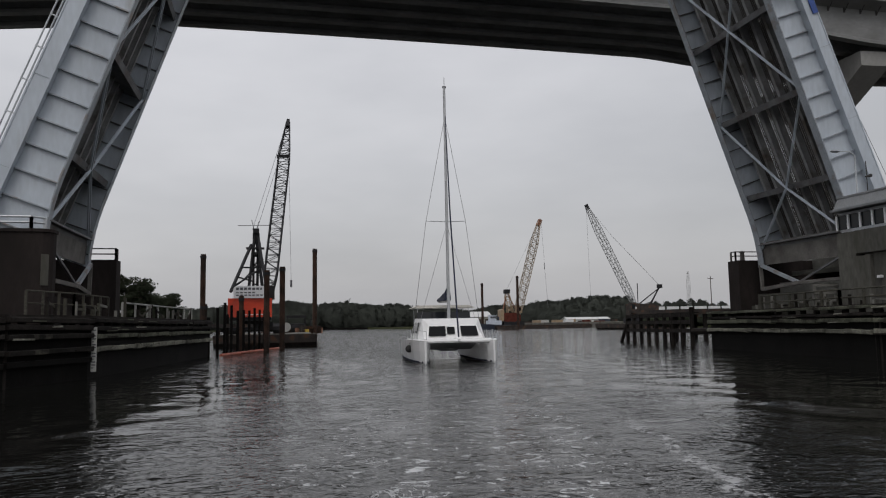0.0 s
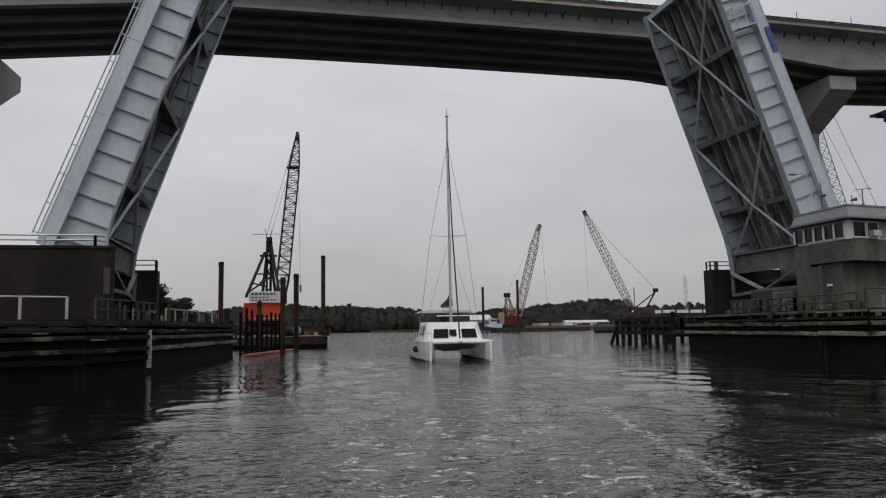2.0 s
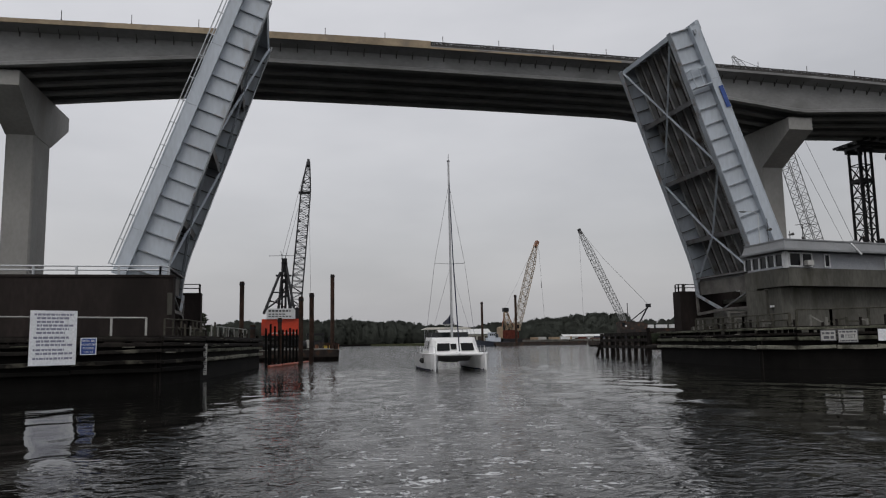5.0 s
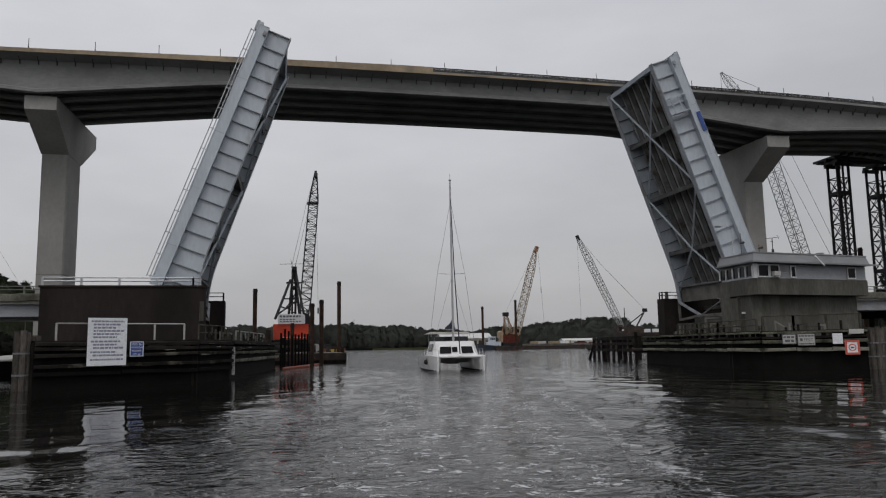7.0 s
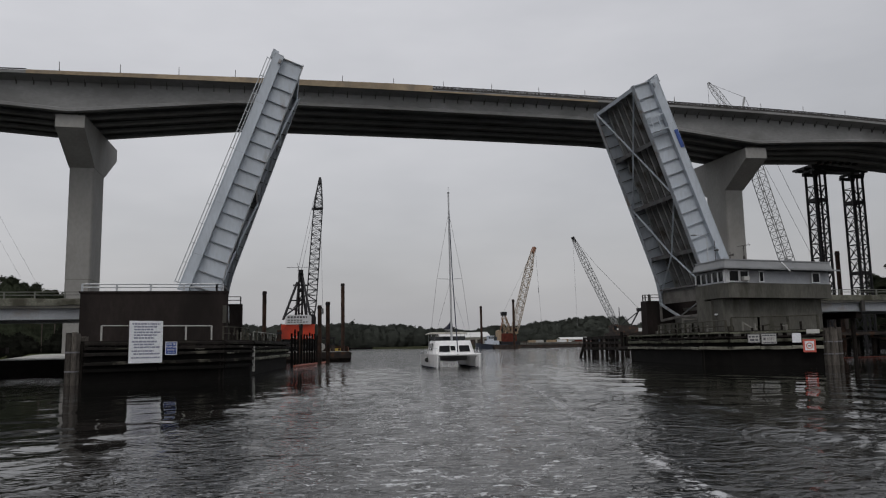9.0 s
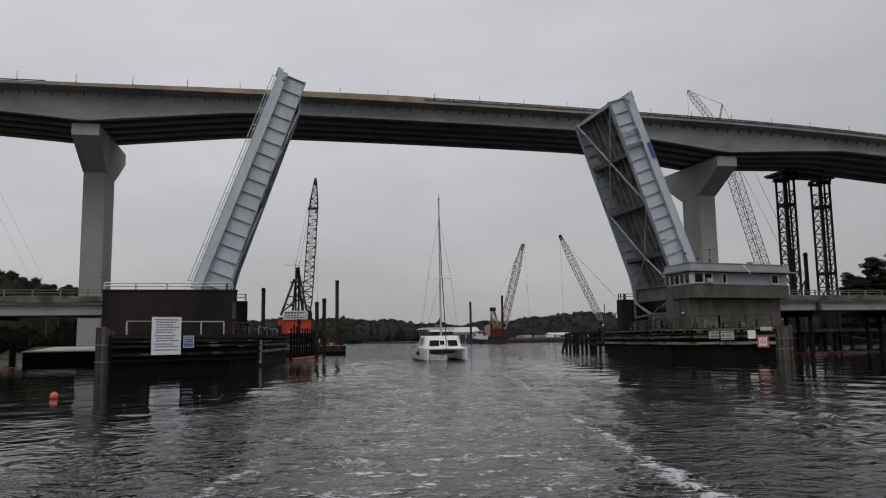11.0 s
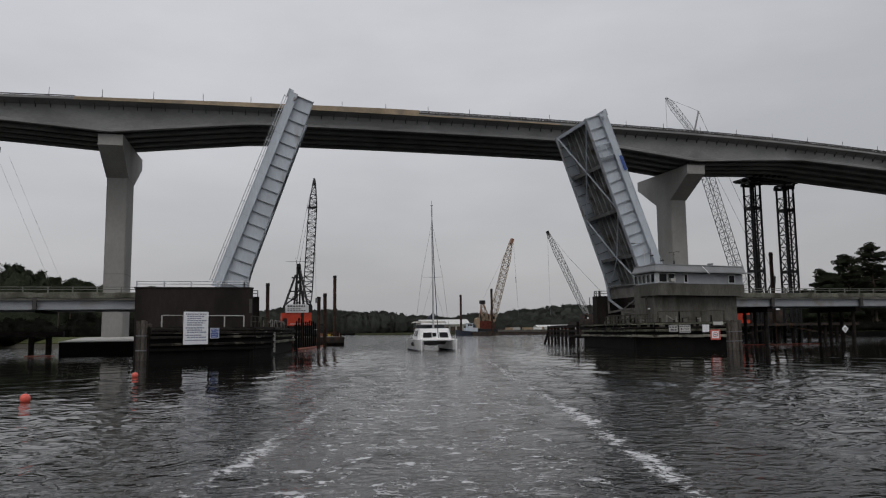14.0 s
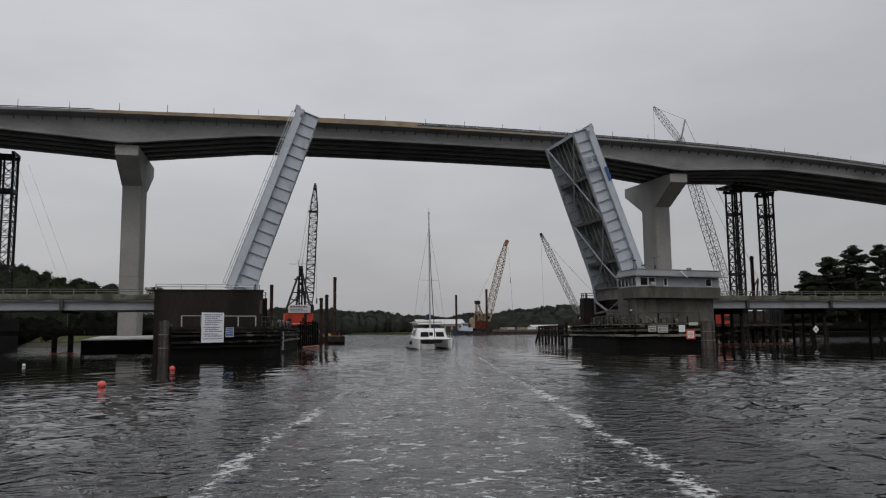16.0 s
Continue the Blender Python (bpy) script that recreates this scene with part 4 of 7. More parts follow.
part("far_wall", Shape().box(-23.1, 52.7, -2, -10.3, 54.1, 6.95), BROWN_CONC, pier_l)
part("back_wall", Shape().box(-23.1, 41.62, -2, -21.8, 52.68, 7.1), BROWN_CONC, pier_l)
part("pit_floor", Shape().box(-21.78, 41.62, -2, -11.8, 52.68, 3.4), BROWN_CONC, pier_l)
part("pit_beam", Shape().box(-13.0, 41.62, 3.42, -12.2, 52.68, 4.3), BROWN_CONC, pier_l)
part("pit_ledge", Shape().box(-15.6, 41.62, 5.6, -15.1, 52.68, 5.95).box(-14.3, 41.62, 3.42, -14.0, 52.6, 4.8), OLD_CONC, pier_l)
part("road_slab", Shape().box(-21.78, 41.62, 6.3, -17.2, 52.68, 7.1), OLD_CONC, pier_l)
part("door", Shape().beam((-11.3, 40.62, 4.6), (-11.3, 40.62, 6.15), 0.36, 0.06, (0.75, 0.66, 0)), TAN_CONC, pier_l, "pale access door")

pier_r = thing("bascule_pier", (42, 47, 0), "grey concrete bascule pier under the control house", "bridge pier", group="bascule piers")
part("near_wall", Shape().box(36.2, 40.5, -2, 48.2, 41.6, 5.9).box(39.5, 40.5, 5.91, 46.0, 41.6, 6.3), TAN_CONC, pier_r)
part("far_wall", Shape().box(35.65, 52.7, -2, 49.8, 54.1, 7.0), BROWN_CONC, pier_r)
part("back_wall", Shape().box(48.4, 41.62, -2, 49.8, 52.68, 7.1), TAN_CONC, pier_r)
part("pit_floor", Shape().box(36.6, 41.62, -2, 46.78, 52.68, 3.4), TAN_CONC, pier_r)
part("pit_beam", Shape().box(37.2, 41.62, 3.42, 38.0, 52.68, 4.3), TAN_CONC, pier_r)
part("pit_ledge", Shape().box(40.4, 42.4, 5.75, 40.9, 52.68, 6.1).box(39.2, 42.0, 3.42, 39.5, 52.6, 5.2), OLD_CONC, pier_r)
part("road_slab", Shape().box(42.4, 44.2, 6.3, 48.38, 52.68, 7.1), OLD_CONC, pier_r)


def pipe_rail(name, pts, z0, h, label, mats=GALV, rails=(1.0, 0.55), r=0.045, step=2.6, cat="railing", group=""):
    """A pipe rail on posts along a line of places."""
    t = thing(name, (*pts[0], z0), label, cat, group)
    for f in rails:
        s = Shape()
        for a, b in zip(pts, pts[1:]):
            s.tube((*a, z0 + h * f), (*b, z0 + h * f), r, n=6)
        part("rail", s, mats, t)
    for a, b in zip(pts, pts[1:]):
        a, b = V(a), V(b)
        n = max(1, round((b - a).length / step))
        for i in range(n + 1):
            p = a.lerp(b, i / n)
            part("post", Shape().box(p.x - r * 1.2, p.y - r * 1.2, z0, p.x + r * 1.2, p.y + r * 1.2, z0 + h * max(rails)), mats, t)
    return t


pipe_rail("pier_railing", [(-23.0, 40.7), (-12.0, 40.7), (-11.5, 41.2)], 7.42, 0.62, "low galvanised pipe railing on the pier coping", r=0.06)
pipe_rail("pier_railing", [(-12.4, 53.4), (-10.5, 53.4), (-10.5, 54.0)], 6.95, 0.8, "short dark railing on the pier end", REBAR)
pipe_rail("pier_railing", [(38.2, 53.4), (35.9, 53.4), (35.9, 54.0)], 7.0, 0.75, "short dark railing on the pier end", REBAR)
lan = thing("navigation_lantern", (36.2, 52.95, 7.0), "small dark navigation lantern on the pier end", "lamp")
part("body", Shape().tube((36.2, 52.95, 7.0), (36.2, 52.95, 7.65), 0.2, 0.16, 8), REBAR, lan)
part("cap", Shape().tube((36.2, 52.95, 7.65), (36.2, 52.95, 7.77), 0.26, 0.1, 8), REBAR, lan)

# ---- control house ----
house = thing("control_house", (42, 39, 0), "flat-roofed bridge control house with white siding over concrete", "house")
HX0, HX1, HY0, HY1 = 35.9, 49.4, 36.6, 41.6
part("pedestal", Shape().box(35.9, 37.7, -2, 48.9, 39.3, 6.33), TAN_CONC, house, "plain concrete pedestal wall")
band = Shape()
band.prism([(HX0, HY0), (HX1, HY0), (HX1, 39.3), (35.6, 40.38), (35.6, 38.0)], lambda u, v, w: (u, v, w), 6.35, 7.8)
part("concrete_band", band, TAN_CONC, house, "overhanging concrete apron")
part("side_wall_lower", Shape().box(35.62, 39.31, -2, 36.18, 41.95, 6.17).box(35.62, 40.4, 6.18, 36.4, 41.95, 7.78), TAN_CONC, house)
def window(x0, x1, z0, z1, y, name_label="", mull=0):
    w = part("window", Shape().box(x0, y - 0.02, z0, x1, y + 0.04, z1), TINTED, house, name_label)
    fr = Shape()
    b = 0.09
    fr.box(x0 - b, y - 0.08, z0 - b, x1 + b, y + 0.02, z0).box(x0 - b, y - 0.08, z1, x1 + b, y + 0.02, z1 + b)
    fr.box(x0 - b, y - 0.08, z0, x0, y + 0.02, z1).box(x1, y - 0.08, z0, x1 + b, y + 0.02, z1)
    for i in range(mull):
        xm = lerp(x0, x1, (i + 1) / (mull + 1))
        fr.box(xm - 0.04, y - 0.07, z0, xm + 0.04, y + 0.01, z1)
    part("window_frame", fr, WHITE_PAINT, w)
    return w


# clapboards of the front wall
clap = Shape().box(HX0 + 0.05, HY0 + 0.12, 7.8, HX1 - 0.1, HY0 + 0.3, 9.08).mesh("siding_core", SIDING)
part("siding_wall", clap, None, house)
cl_me = Shape().prism([(0, 0), (-0.035, 0.0), (-0.012, 0.15), (0, 0.15)], lambda u, v, w: (w, u, v), 0, HX1 - HX0 - 0.2).mesh("clapboard", SIDING)
for i in range(8):
    piece("clapboard", cl_me, house, Matrix.Translation((HX0 + 0.08, HY0 + 0.115, 7.82 + 0.155 * i)))
window(36.15, 37.25, 7.98, 8.95, HY0 + 0.04)
window(37.5, 38.45, 7.98, 8.95, HY0 + 0.04)
window(39.95, 40.4, 7.98, 8.9, HY0 + 0.04)
window(46.95, 47.85, 8.0, 8.9, HY0 + 0.04)
part("air_conditioner", Shape().box(37.62, HY0 - 0.45, 8.0, 38.3, HY0 + 0.02, 8.4), SIGN_GREY, house)
# canted side towards the channel with a row of windows
sd = Shape().box(35.7, HY0 + 0.3, 7.8, 35.9, HY1, 7.98).box(35.7, HY0 + 0.3, 8.92, 35.9, HY1, 9.08)
part("side_wall", sd, SIDING, house)
for i in range(6):
    y = HY0 + 0.35 + 1.0 * i
    part("mullion", Shape().box(35.66, y - 0.07, 7.98, 35.92, y + 0.07, 8.92), WHITE_PAINT, house)
    if i < 5:
        part("pane", Shape().box(35.78, y + 0.07, 7.98, 35.82, y + 0.93, 8.92), GLASS, house)
part("corner_post", Shape().box(35.66, HY0 + 0.02, 7.79, 36.04, HY0 + 0.3, 9.09), WHITE_PAINT, house)
part("back_wall", Shape().box(36.0, HY1 - 0.1, 7.79, HX1 - 0.1, HY1, 9.08).box(HX1 - 0.2, HY0 + 0.31, 7.79, HX1 - 0.1, HY1 - 0.1, 9.08), SIDING, house)
part("floor", Shape().box(35.9, HY0 + 0.31, 7.6, HX1 - 0.25, HY1 - 0.12, 7.77), TAN_CONC, house)
rf = Shape()
rf.loft([[(x, y, z) for x, y in ((35.2 - e, HY0 - 0.55 - e), (HX1 + 0.1 + e, HY0 - 0.55 - e), (HX1 + 0.1 + e, HY1 + 0.3 + e), (35.2 - e, HY1 + 0.3 + e))]
         for z, e in ((9.14, 0.05), (9.28, 0.08), (9.3, -0.1), (9.98, -0.32), (10.0, -0.26), (10.1, -0.26))])
part("roof", rf, ROOF_EDGE, house, "flat roof with a deep pale fascia")
part("gutter", Shape().box(35.0, HY0 - 0.75, 9.12, HX1 + 0.9, HY0 - 0.6, 9.26), ROOF_EDGE, house)
part("conduit", Shape().beam((42.3, HY0 - 0.72, 9.85), (43.25, HY0 - 0.85, 8.95), 0.13, 0.13), WHITE_PAINT, house, "white slanting pipe")
part("vent", Shape().tube((45.9, 39, 10.0), (45.9, 39, 10.45), 0.35, n=10).tube((45.9, 39, 10.45), (45.9, 39, 10.6), 0.42, n=10), ROOF_EDGE, house)
ant = thing("roof_antenna", (40.6, 40.5, 10.02), "thin metal antenna mast on the house roof", "antenna")
part("mast", Shape().tube((40.6, 40.5, 10.0), (40.6, 40.5, 12.0), 0.04, n=5).tube((40.6, 40.5, 10.0), (40.6, 40.5, 10.9), 0.12, n=6), REBAR, ant)
part("arms", Shape().tube((39.9, 40.5, 11.9), (41.4, 40.5, 12.1), 0.025, n=4).tube((40.2, 40.2, 11.6), (40.9, 40.8, 11.7), 0.025, n=4).tube((41.2, 40.3, 11.9), (41.3, 40.7, 12.3), 0.02, n=4), REBAR, ant)
for ax, ay, ah in ((36.9, 37.4, 0.9), (37.9, 41.5, 2.6)):
    w = thing("roof_horn", (ax, ay, 10.02), "small horn on a roof stand", "horn", group="roof fittings")
    part("stand", Shape().tube((ax, ay, 10.0), (ax, ay, 10.0 + ah), 0.03, n=5), REBAR, w)
    part("horn", Shape().tube((ax - 0.1, ay, 10.0 + ah * 0.6), (ax + 0.35, ay, 10.1 + ah * 0.6), 0.05, 0.12, 8), REBAR, w)
# the front runs askew to the bridge: slant the plan
for me in {o.data for o in house.children_recursive}:
    for v in me.vertices:
        v.co.y += 0.17 * (v.co.x if me.name.startswith("clapboard") else v.co.x - 35.9)
# street lamp by the house
lamp = thing("street_lamp", (36.3, 42.0, 7.25), "grey street lamp with a curved arm beside the house", "street lamp")
part("pole", Shape().tube((36.9, 41.3, 10.0), (36.9, 41.3, 12.9), 0.06, 0.05, 6), GALV, lamp)
part("arm", Shape().tube((36.9, 41.3, 12.9), (36.5, 41.3, 13.15), 0.045, n=5).tube((36.5, 41.3, 13.15), (35.7, 41.3, 13.15), 0.04, n=5), GALV, lamp)
part("head", Shape().loft([[(35.75 - 0.7 * f, 41.3 + a * w, 13.12 + b * w * 0.6) for a, b in ((-1, 0), (0, 1), (1, 0), (0, -1))] for f, w in ((0, 0.06), (0.3, 0.17), (0.8, 0.15), (1, 0.04))]), ROOF_EDGE, lamp)


# ---- old approach spans ----
def approach(x0, x1, joints, label):
    a = thing("approach_span", (x0, 47.5, 0), label, "bridge span", group="old approach spans")
    lo, hi = min(x0, x1), max(x0, x1)
    part("deck", Shape().box(lo, 42.6, 6.12, hi, 52.6, 6.55), OLD_CONC, a)
    for y in (42.45, 52.35):
        # broken arrises and low patches along the curb
        rnd = random.Random(round(abs(x0) + y))
        rings, x = [], lo
        while x < hi:
            zt, zb, w = 6.98 - 0.1 * rnd.random() ** 2, 6.3 + 0.16 * rnd.random() ** 3, 0.04 * rnd.random()
            rings.append([(x, y + w, zb), (x, y + w, zt - 0.05), (x, y + w + 0.05, zt), (x, y + 0.4, zt), (x, y + 0.4, 6.3)])
            x += rnd.uniform(0.5, 1.3)
        rings.append([(hi, y, 6.3), (hi, y, 6.93), (hi, y + 0.05, 6.98), (hi, y + 0.4, 6.98), (hi, y + 0.4, 6.3)])
        part("curb", Shape().loft(rings), MOSS_CURB, a, "low chipped mossy concrete curb")
    js = [lo, *sorted(joints), hi]
    for p, q in zip(js, js[1:]):
        for y in (43.0, 45.4, 47.8, 50.2, 52.0):
            g = Shape().box(p + 0.12, y - 0.03, 5.2, q - 0.12, y + 0.03, 6.1).box(p + 0.12, y - 0.2, 5.14, q - 0.12, y + 0.2, 5.2).box(p + 0.12, y - 0.2, 6.05, q - 0.12, y + 0.2, 6.11)
            part("steel_girder", g, SPAN_STEEL, a)
    # bents: the shade under the span is put into their dark timber colour
    for x in js[1:-1]:
        if abs(x + 33) < 1:
            part("bent_cap", Shape().box(x - 0.3, 44.0, 4.85, x + 0.3, 51.0, 5.12), TIMBER, a)
        else:
            part("bent_cap", Shape().box(x - 0.4, 43.2, 4.4, x + 0.4, 52.3, 5.12), TIMBER, a)
        for y in ((44.2, 46.4, 48.6, 50.8) if abs(x + 33) > 1 else ()):
            part("bent_post", Shape().tube((x, y, -2), (x, y, 4.4), 0.24, n=8), TIMBER, a)
        part("joint_post", Shape().box(x - 0.2, 42.4, 5.15, x + 0.2, 42.62, 6.3), REBAR, a)
    rr = Shape()
    for z in (7.22, 7.48):
        rr.box(lo, 42.55, z, hi, 42.62, z + 0.07)
    part("parapet_rail", rr, PARAPET, a)
    n = int((hi - lo) / 2.4)
    pm = Shape().box(-0.06, 42.52, 6.9, 0.06, 42.65, 7.56).mesh("parapet_post", PARAPET)
    for i in range(n):
        piece("parapet_post", pm, a, Matrix.Translation((lo + 1.2 + 2.4 * i, 0, 0)))


approach(-23.3, -110, [-92, -75, -60.0, -49.0, -33.2], "old approach span beside the stained pier, pale girders and chipped curb")
approach(49.9, 140, [56.3, 70.5, 85, 100, 115], "old approach span beside the control house, pale girders and chipped curb")

# ---- timber fenders along the channel ----
FZ = 3.0                                 # fender deck height
pile_me = Shape().tube((0, 0, -2.2), (0, 0, 1.0), 0.17, 0.17, 8).mesh("timber_post", TIMBER)


def offset(p, q, d):
    """The unit normal times d, to the side away from the channel."""
    v = (V(q) - V(p)).normalized()
    return V((-v.y, v.x)) * d


def fender(name, pts, inward, wales, label, pile_top=FZ - 0.1, depth_m=2.4):
    f = thing(name, (*pts[0], 0), label, "fender", group="timber fenders")
    rnd = random.Random(round(abs(pts[0][0]) * 10))
    for seg, (a, b) in enumerate(zip(pts, pts[1:])):
        a, b = V(a), V(b)
        o = offset(a, b, inward)
        L = (b - a).length
        d = (b - a) / L
        # wales: long baulks in lengths of about six metres
        for z, h, w, m in (wales[seg] if isinstance(wales[0], list) else wales):
            n = max(1, round(L / (2.4 if m is MOSS_WALE else 6.0)))
            for i in range(n):
                p, q = a.lerp(b, i / n) + d * 0.03, a.lerp(b, (i + 1) / n) - d * 0.03
                jz = 0.035 * math.sin(i * 5.1 + z * 3)
                out = -o * (0.05 * rnd.random())
                sh = Shape()
                hh, ww = h * rnd.uniform(0.86, 1.04), w / 2
                cuts = [0.0, *sorted(rnd.uniform(0.1, 0.9) for _ in range(3)), 1.0]
                # worn edges: the section shrinks and swells along the baulk
                rings = []
                for c in cuts:
                    e = p.lerp(q, c) + out
                    zz, k1, k2 = z + jz * (1 - 2 * c), rnd.uniform(0.8, 1.0), rnd.uniform(0.8, 1.0)
                    rings.append([(e.x + o.x * a * ww, e.y + o.y * a * ww, zz + b * hh / 2) for a, b in ((-1, -k1 * 0.75), (-1, k2 * 0.75), (-0.8, k2), (1, k2), (1, -k1), (-0.8, -k1))])
                part("wale", sh.loft(rings), m, f)
            if z > 1.2:
                for _ in range(round(L / 5)):
                    c, ln = rnd.uniform(0.02, 0.85), rnd.uniform(0.5, 1.8)
                    p = a.lerp(b, c) - o * (w / 2 + 0.03)
                    q = p + d * min(ln, L * (1 - c))
                    zz = z + rnd.uniform(-0.5, 0.45) * h
                    part("split_board", Shape().beam((*p, zz), (*q, zz + rnd.uniform(-0.03, 0.03)), 0.05, rnd.uniform(0.04, 0.1)), (PALE_SPLIT, DULL_WALE, TIMBER)[rnd.randrange(3)], f)
        # piles just behind, then boarded sheathing with the gaps' shade in its colour
        n = max(1, round(L / 1.6))
        for i in range(n + 1):
            p = a.lerp(b, i / n) + o * 0.38
            ob = piece("timber_post", pile_me, f, Matrix.Translation((p.x, p.y, 0)) @ Matrix.Diagonal((1, 1, pile_top, 1)))
        p, q = a + o * 0.2, b + o * 0.2
        part("sheathing", Shape().beam((*p, 0.4 * FZ - 0.55), (*q, 0.4 * FZ - 0.55), 0.09, FZ + 0.9), TIMBER_BLACK, f, "near-black boarding added to darken the gaps between the wales")
        p, q = a + o * (depth_m / 2), b + o * (depth_m / 2)
        part("walkway", Shape().beam((*p, FZ), (*q, FZ), depth_m, 0.12), TIMBER, f, "timber walkway")
        for i in range(max(2, round(L / 3.2)) + 1):
            p = a.lerp(b, i / max(2, round(L / 3.2))) + o * (depth_m - 0.2)
            piece("timber_post", pile_me, f, Matrix.Translation((p.x, p.y, 0)) @ Matrix.Diagonal((1, 1, pile_top, 1)))
    return f


W_L = [(2.82, 0.28, 0.36, TIMBER), (2.5, 0.28, 0.28, TIMBER), (2.1, 0.26, 0.34, TIMBER_PATCH), (1.45, 0.28, 0.4, TIMBER_PATCH), (0.95, 0.3, 0.2, TIMBER_BLACK)]
W_LE = [(2.82, 0.28, 0.36, TIMBER), (2.42, 0.24, 0.28, TIMBER), (2.05, 0.28, 0.34, DULL_WALE), (1.42, 0.3, 0.4, MOSS_WALE)]
W_R = [(2.9, 0.2, 0.4, DULL_WALE), (2.5, 0.2, 0.24, TIMBER), (2.18, 0.3, 0.36, DULL_WALE), (1.55, 0.3, 0.42, MOSS_WALE)]
FL = [(-20.1, 29.33), (-10.9, 34.1), (-8.9, 39.9), (-5.4, 66.0)]
FR = [(38.5, 27.3), (32.6, 31.9), (31.3, 34.6), (35.0, 56.2)]
fender("timber_fender", FL, 1.0, [W_L, W_L, W_LE], "dark creosoted timber fender wall with horizontal wales")
fender("timber_fender", FR, -1.0, W_R, "dark timber fender wall with pale mossy wales")


grey_pile_me = Shape().tube((0, 0, -2.2), (0, 0, 1.0), 0.17, 0.165, 9).mesh("timber_post", GREY_PILE)


def cluster(x, y, n, r, zt, label):
    c = thing("pile_cluster", (x, y, 0), label, "pile cluster", group="corner pile clusters")
    for i in range(n):
        a = 2 * math.pi * i / n
        piece("timber_post", grey_pile_me, c, Matrix.Translation((x + r * math.cos(a), y + r * math.sin(a), 0)) @ Matrix.Diagonal((1.15, 1.15, zt + 0.15 * math.sin(i * 3), 1)))
    for zb in (zt * 0.62, 0.9):
        part("binding", Shape().tube((x, y, zb), (x, y, zb + 0.11), r + 0.19, n=14), WIRE, c, "wire rope binding")


cluster(-20.85, 29.5, 6, 0.3, 3.6, "bound cluster of round timber piles at the fender corner")
cluster(-20.6, 30.7, 5, 0.3, 3.4, "bound cluster of round timber piles at the fender corner")
cluster(39.1, 27.3, 7, 0.42, 3.1, "bound cluster of round timber piles at the fender corner")
cluster(40.3, 28.2, 6, 0.42, 3.1, "bound cluster of round timber piles at the fender corner")
# return side of each fender, back to the pier
fender("timber_fender", [(-21.6, 40.2), (-20.95, 30.3)], 1.0, W_L, "short dark timber return wall beside the pier")
fender("timber_fender", [(40.2, 28.4), (47.5, 38.6)], 1.0, W_R, "short dark timber return wall beside the control house")

pipe_rail("fender_railing", [(-19.3, 30.9), (-11.9, 34.7)], FZ + 0.06, 1.12, "pale weathered rail on the fender walkway", PALE_RAIL, (1.0,), 0.05, 1.9)
pipe_rail("fender_railing", [(-11.2, 37.6), (-10.0, 41.0), (-9.4, 46.0)], FZ + 0.06, 1.15, "grey weathered rail by the fender ladder", TIMBER_GREY, (1.0, 0.5), 0.045, 1.2)
pipe_rail("fender_railing", [(-9.0, 48.0), (-7.4, 60.0), (-6.8, 65.0)], FZ + 0.06, 0.9, "pale broken rail along the fender walkway", PALE_RAIL, (1.0,), 0.05, 2.6)
pipe_rail("fender_railing", [(33.4, 33.6), (33.9, 40.0), (35.6, 50.0)], FZ + 0.06, 1.0, "dark mossy rail along the fender walkway", TIMBER_GREY, (1.0, 0.5), 0.06, 2.0)
pipe_rail("fender_railing", [(39.6, 29.2), (36.0, 32.4), (34.0, 33.6)], FZ + 0.06, 1.25, "dark mossy rail along the fender walkway", TIMBER_GREY, (1.0,), 0.06, 2.1)

# clutter on the fender by the control house: stacked baulks and a frame
rng = random.Random(11)
for i in range(5):
    y = 41.5 + 1.9 * i
    b = thing("loose_baulk", (34.6 + 0.17 * (y - 40), y, FZ), "weathered loose timber baulk lying on the fender walkway", "timber", group="loose timbers")
    part("baulk", Shape().beam((34.2 + 0.17 * (y - 40), y - 0.8, FZ + 0.2), (35.1 + 0.17 * (y - 40), y + 0.9, FZ + 0.2 + rng.uniform(0, 0.1)), 0.28, 0.26), TIMBER_GREY, b)
    part("peg", Shape().box(34.5 + 0.17 * (y - 40), y - 0.1, FZ + 0.06, 34.7 + 0.17 * (y - 40), y + 0.1, FZ + 0.1), TIMBER, b)
lad = thing("ladder_frame", (35.5, 43.1, FZ), "weathered timber ladder frame standing on the walkway", "ladder")
for x in (34.6, 36.3):
    part("upright", Shape().box(x - 0.09, 43.0, FZ + 0.06, x + 0.09, 43.2, FZ + 1.55), OLD_CONC, lad)
for z in (0.5, 1.0, 1.5):
    part("rung", Shape().box(34.5, 42.96, FZ + z - 0.08, 36.4, 43.1, FZ + z + 0.08), OLD_CONC, lad)
flood = thing("flood_lamp", (36.0, 39.0, FZ), "small white flood lamp on a post", "lamp")
part("post", Shape().tube((35.9, 38.8, FZ), (35.9, 38.8, FZ + 1.7), 0.05, n=6), REBAR, flood)
part("head", Shape().box(35.7, 38.6, FZ + 1.72, 36.1, 38.9, FZ + 1.88), WHITE_PAINT, flood)

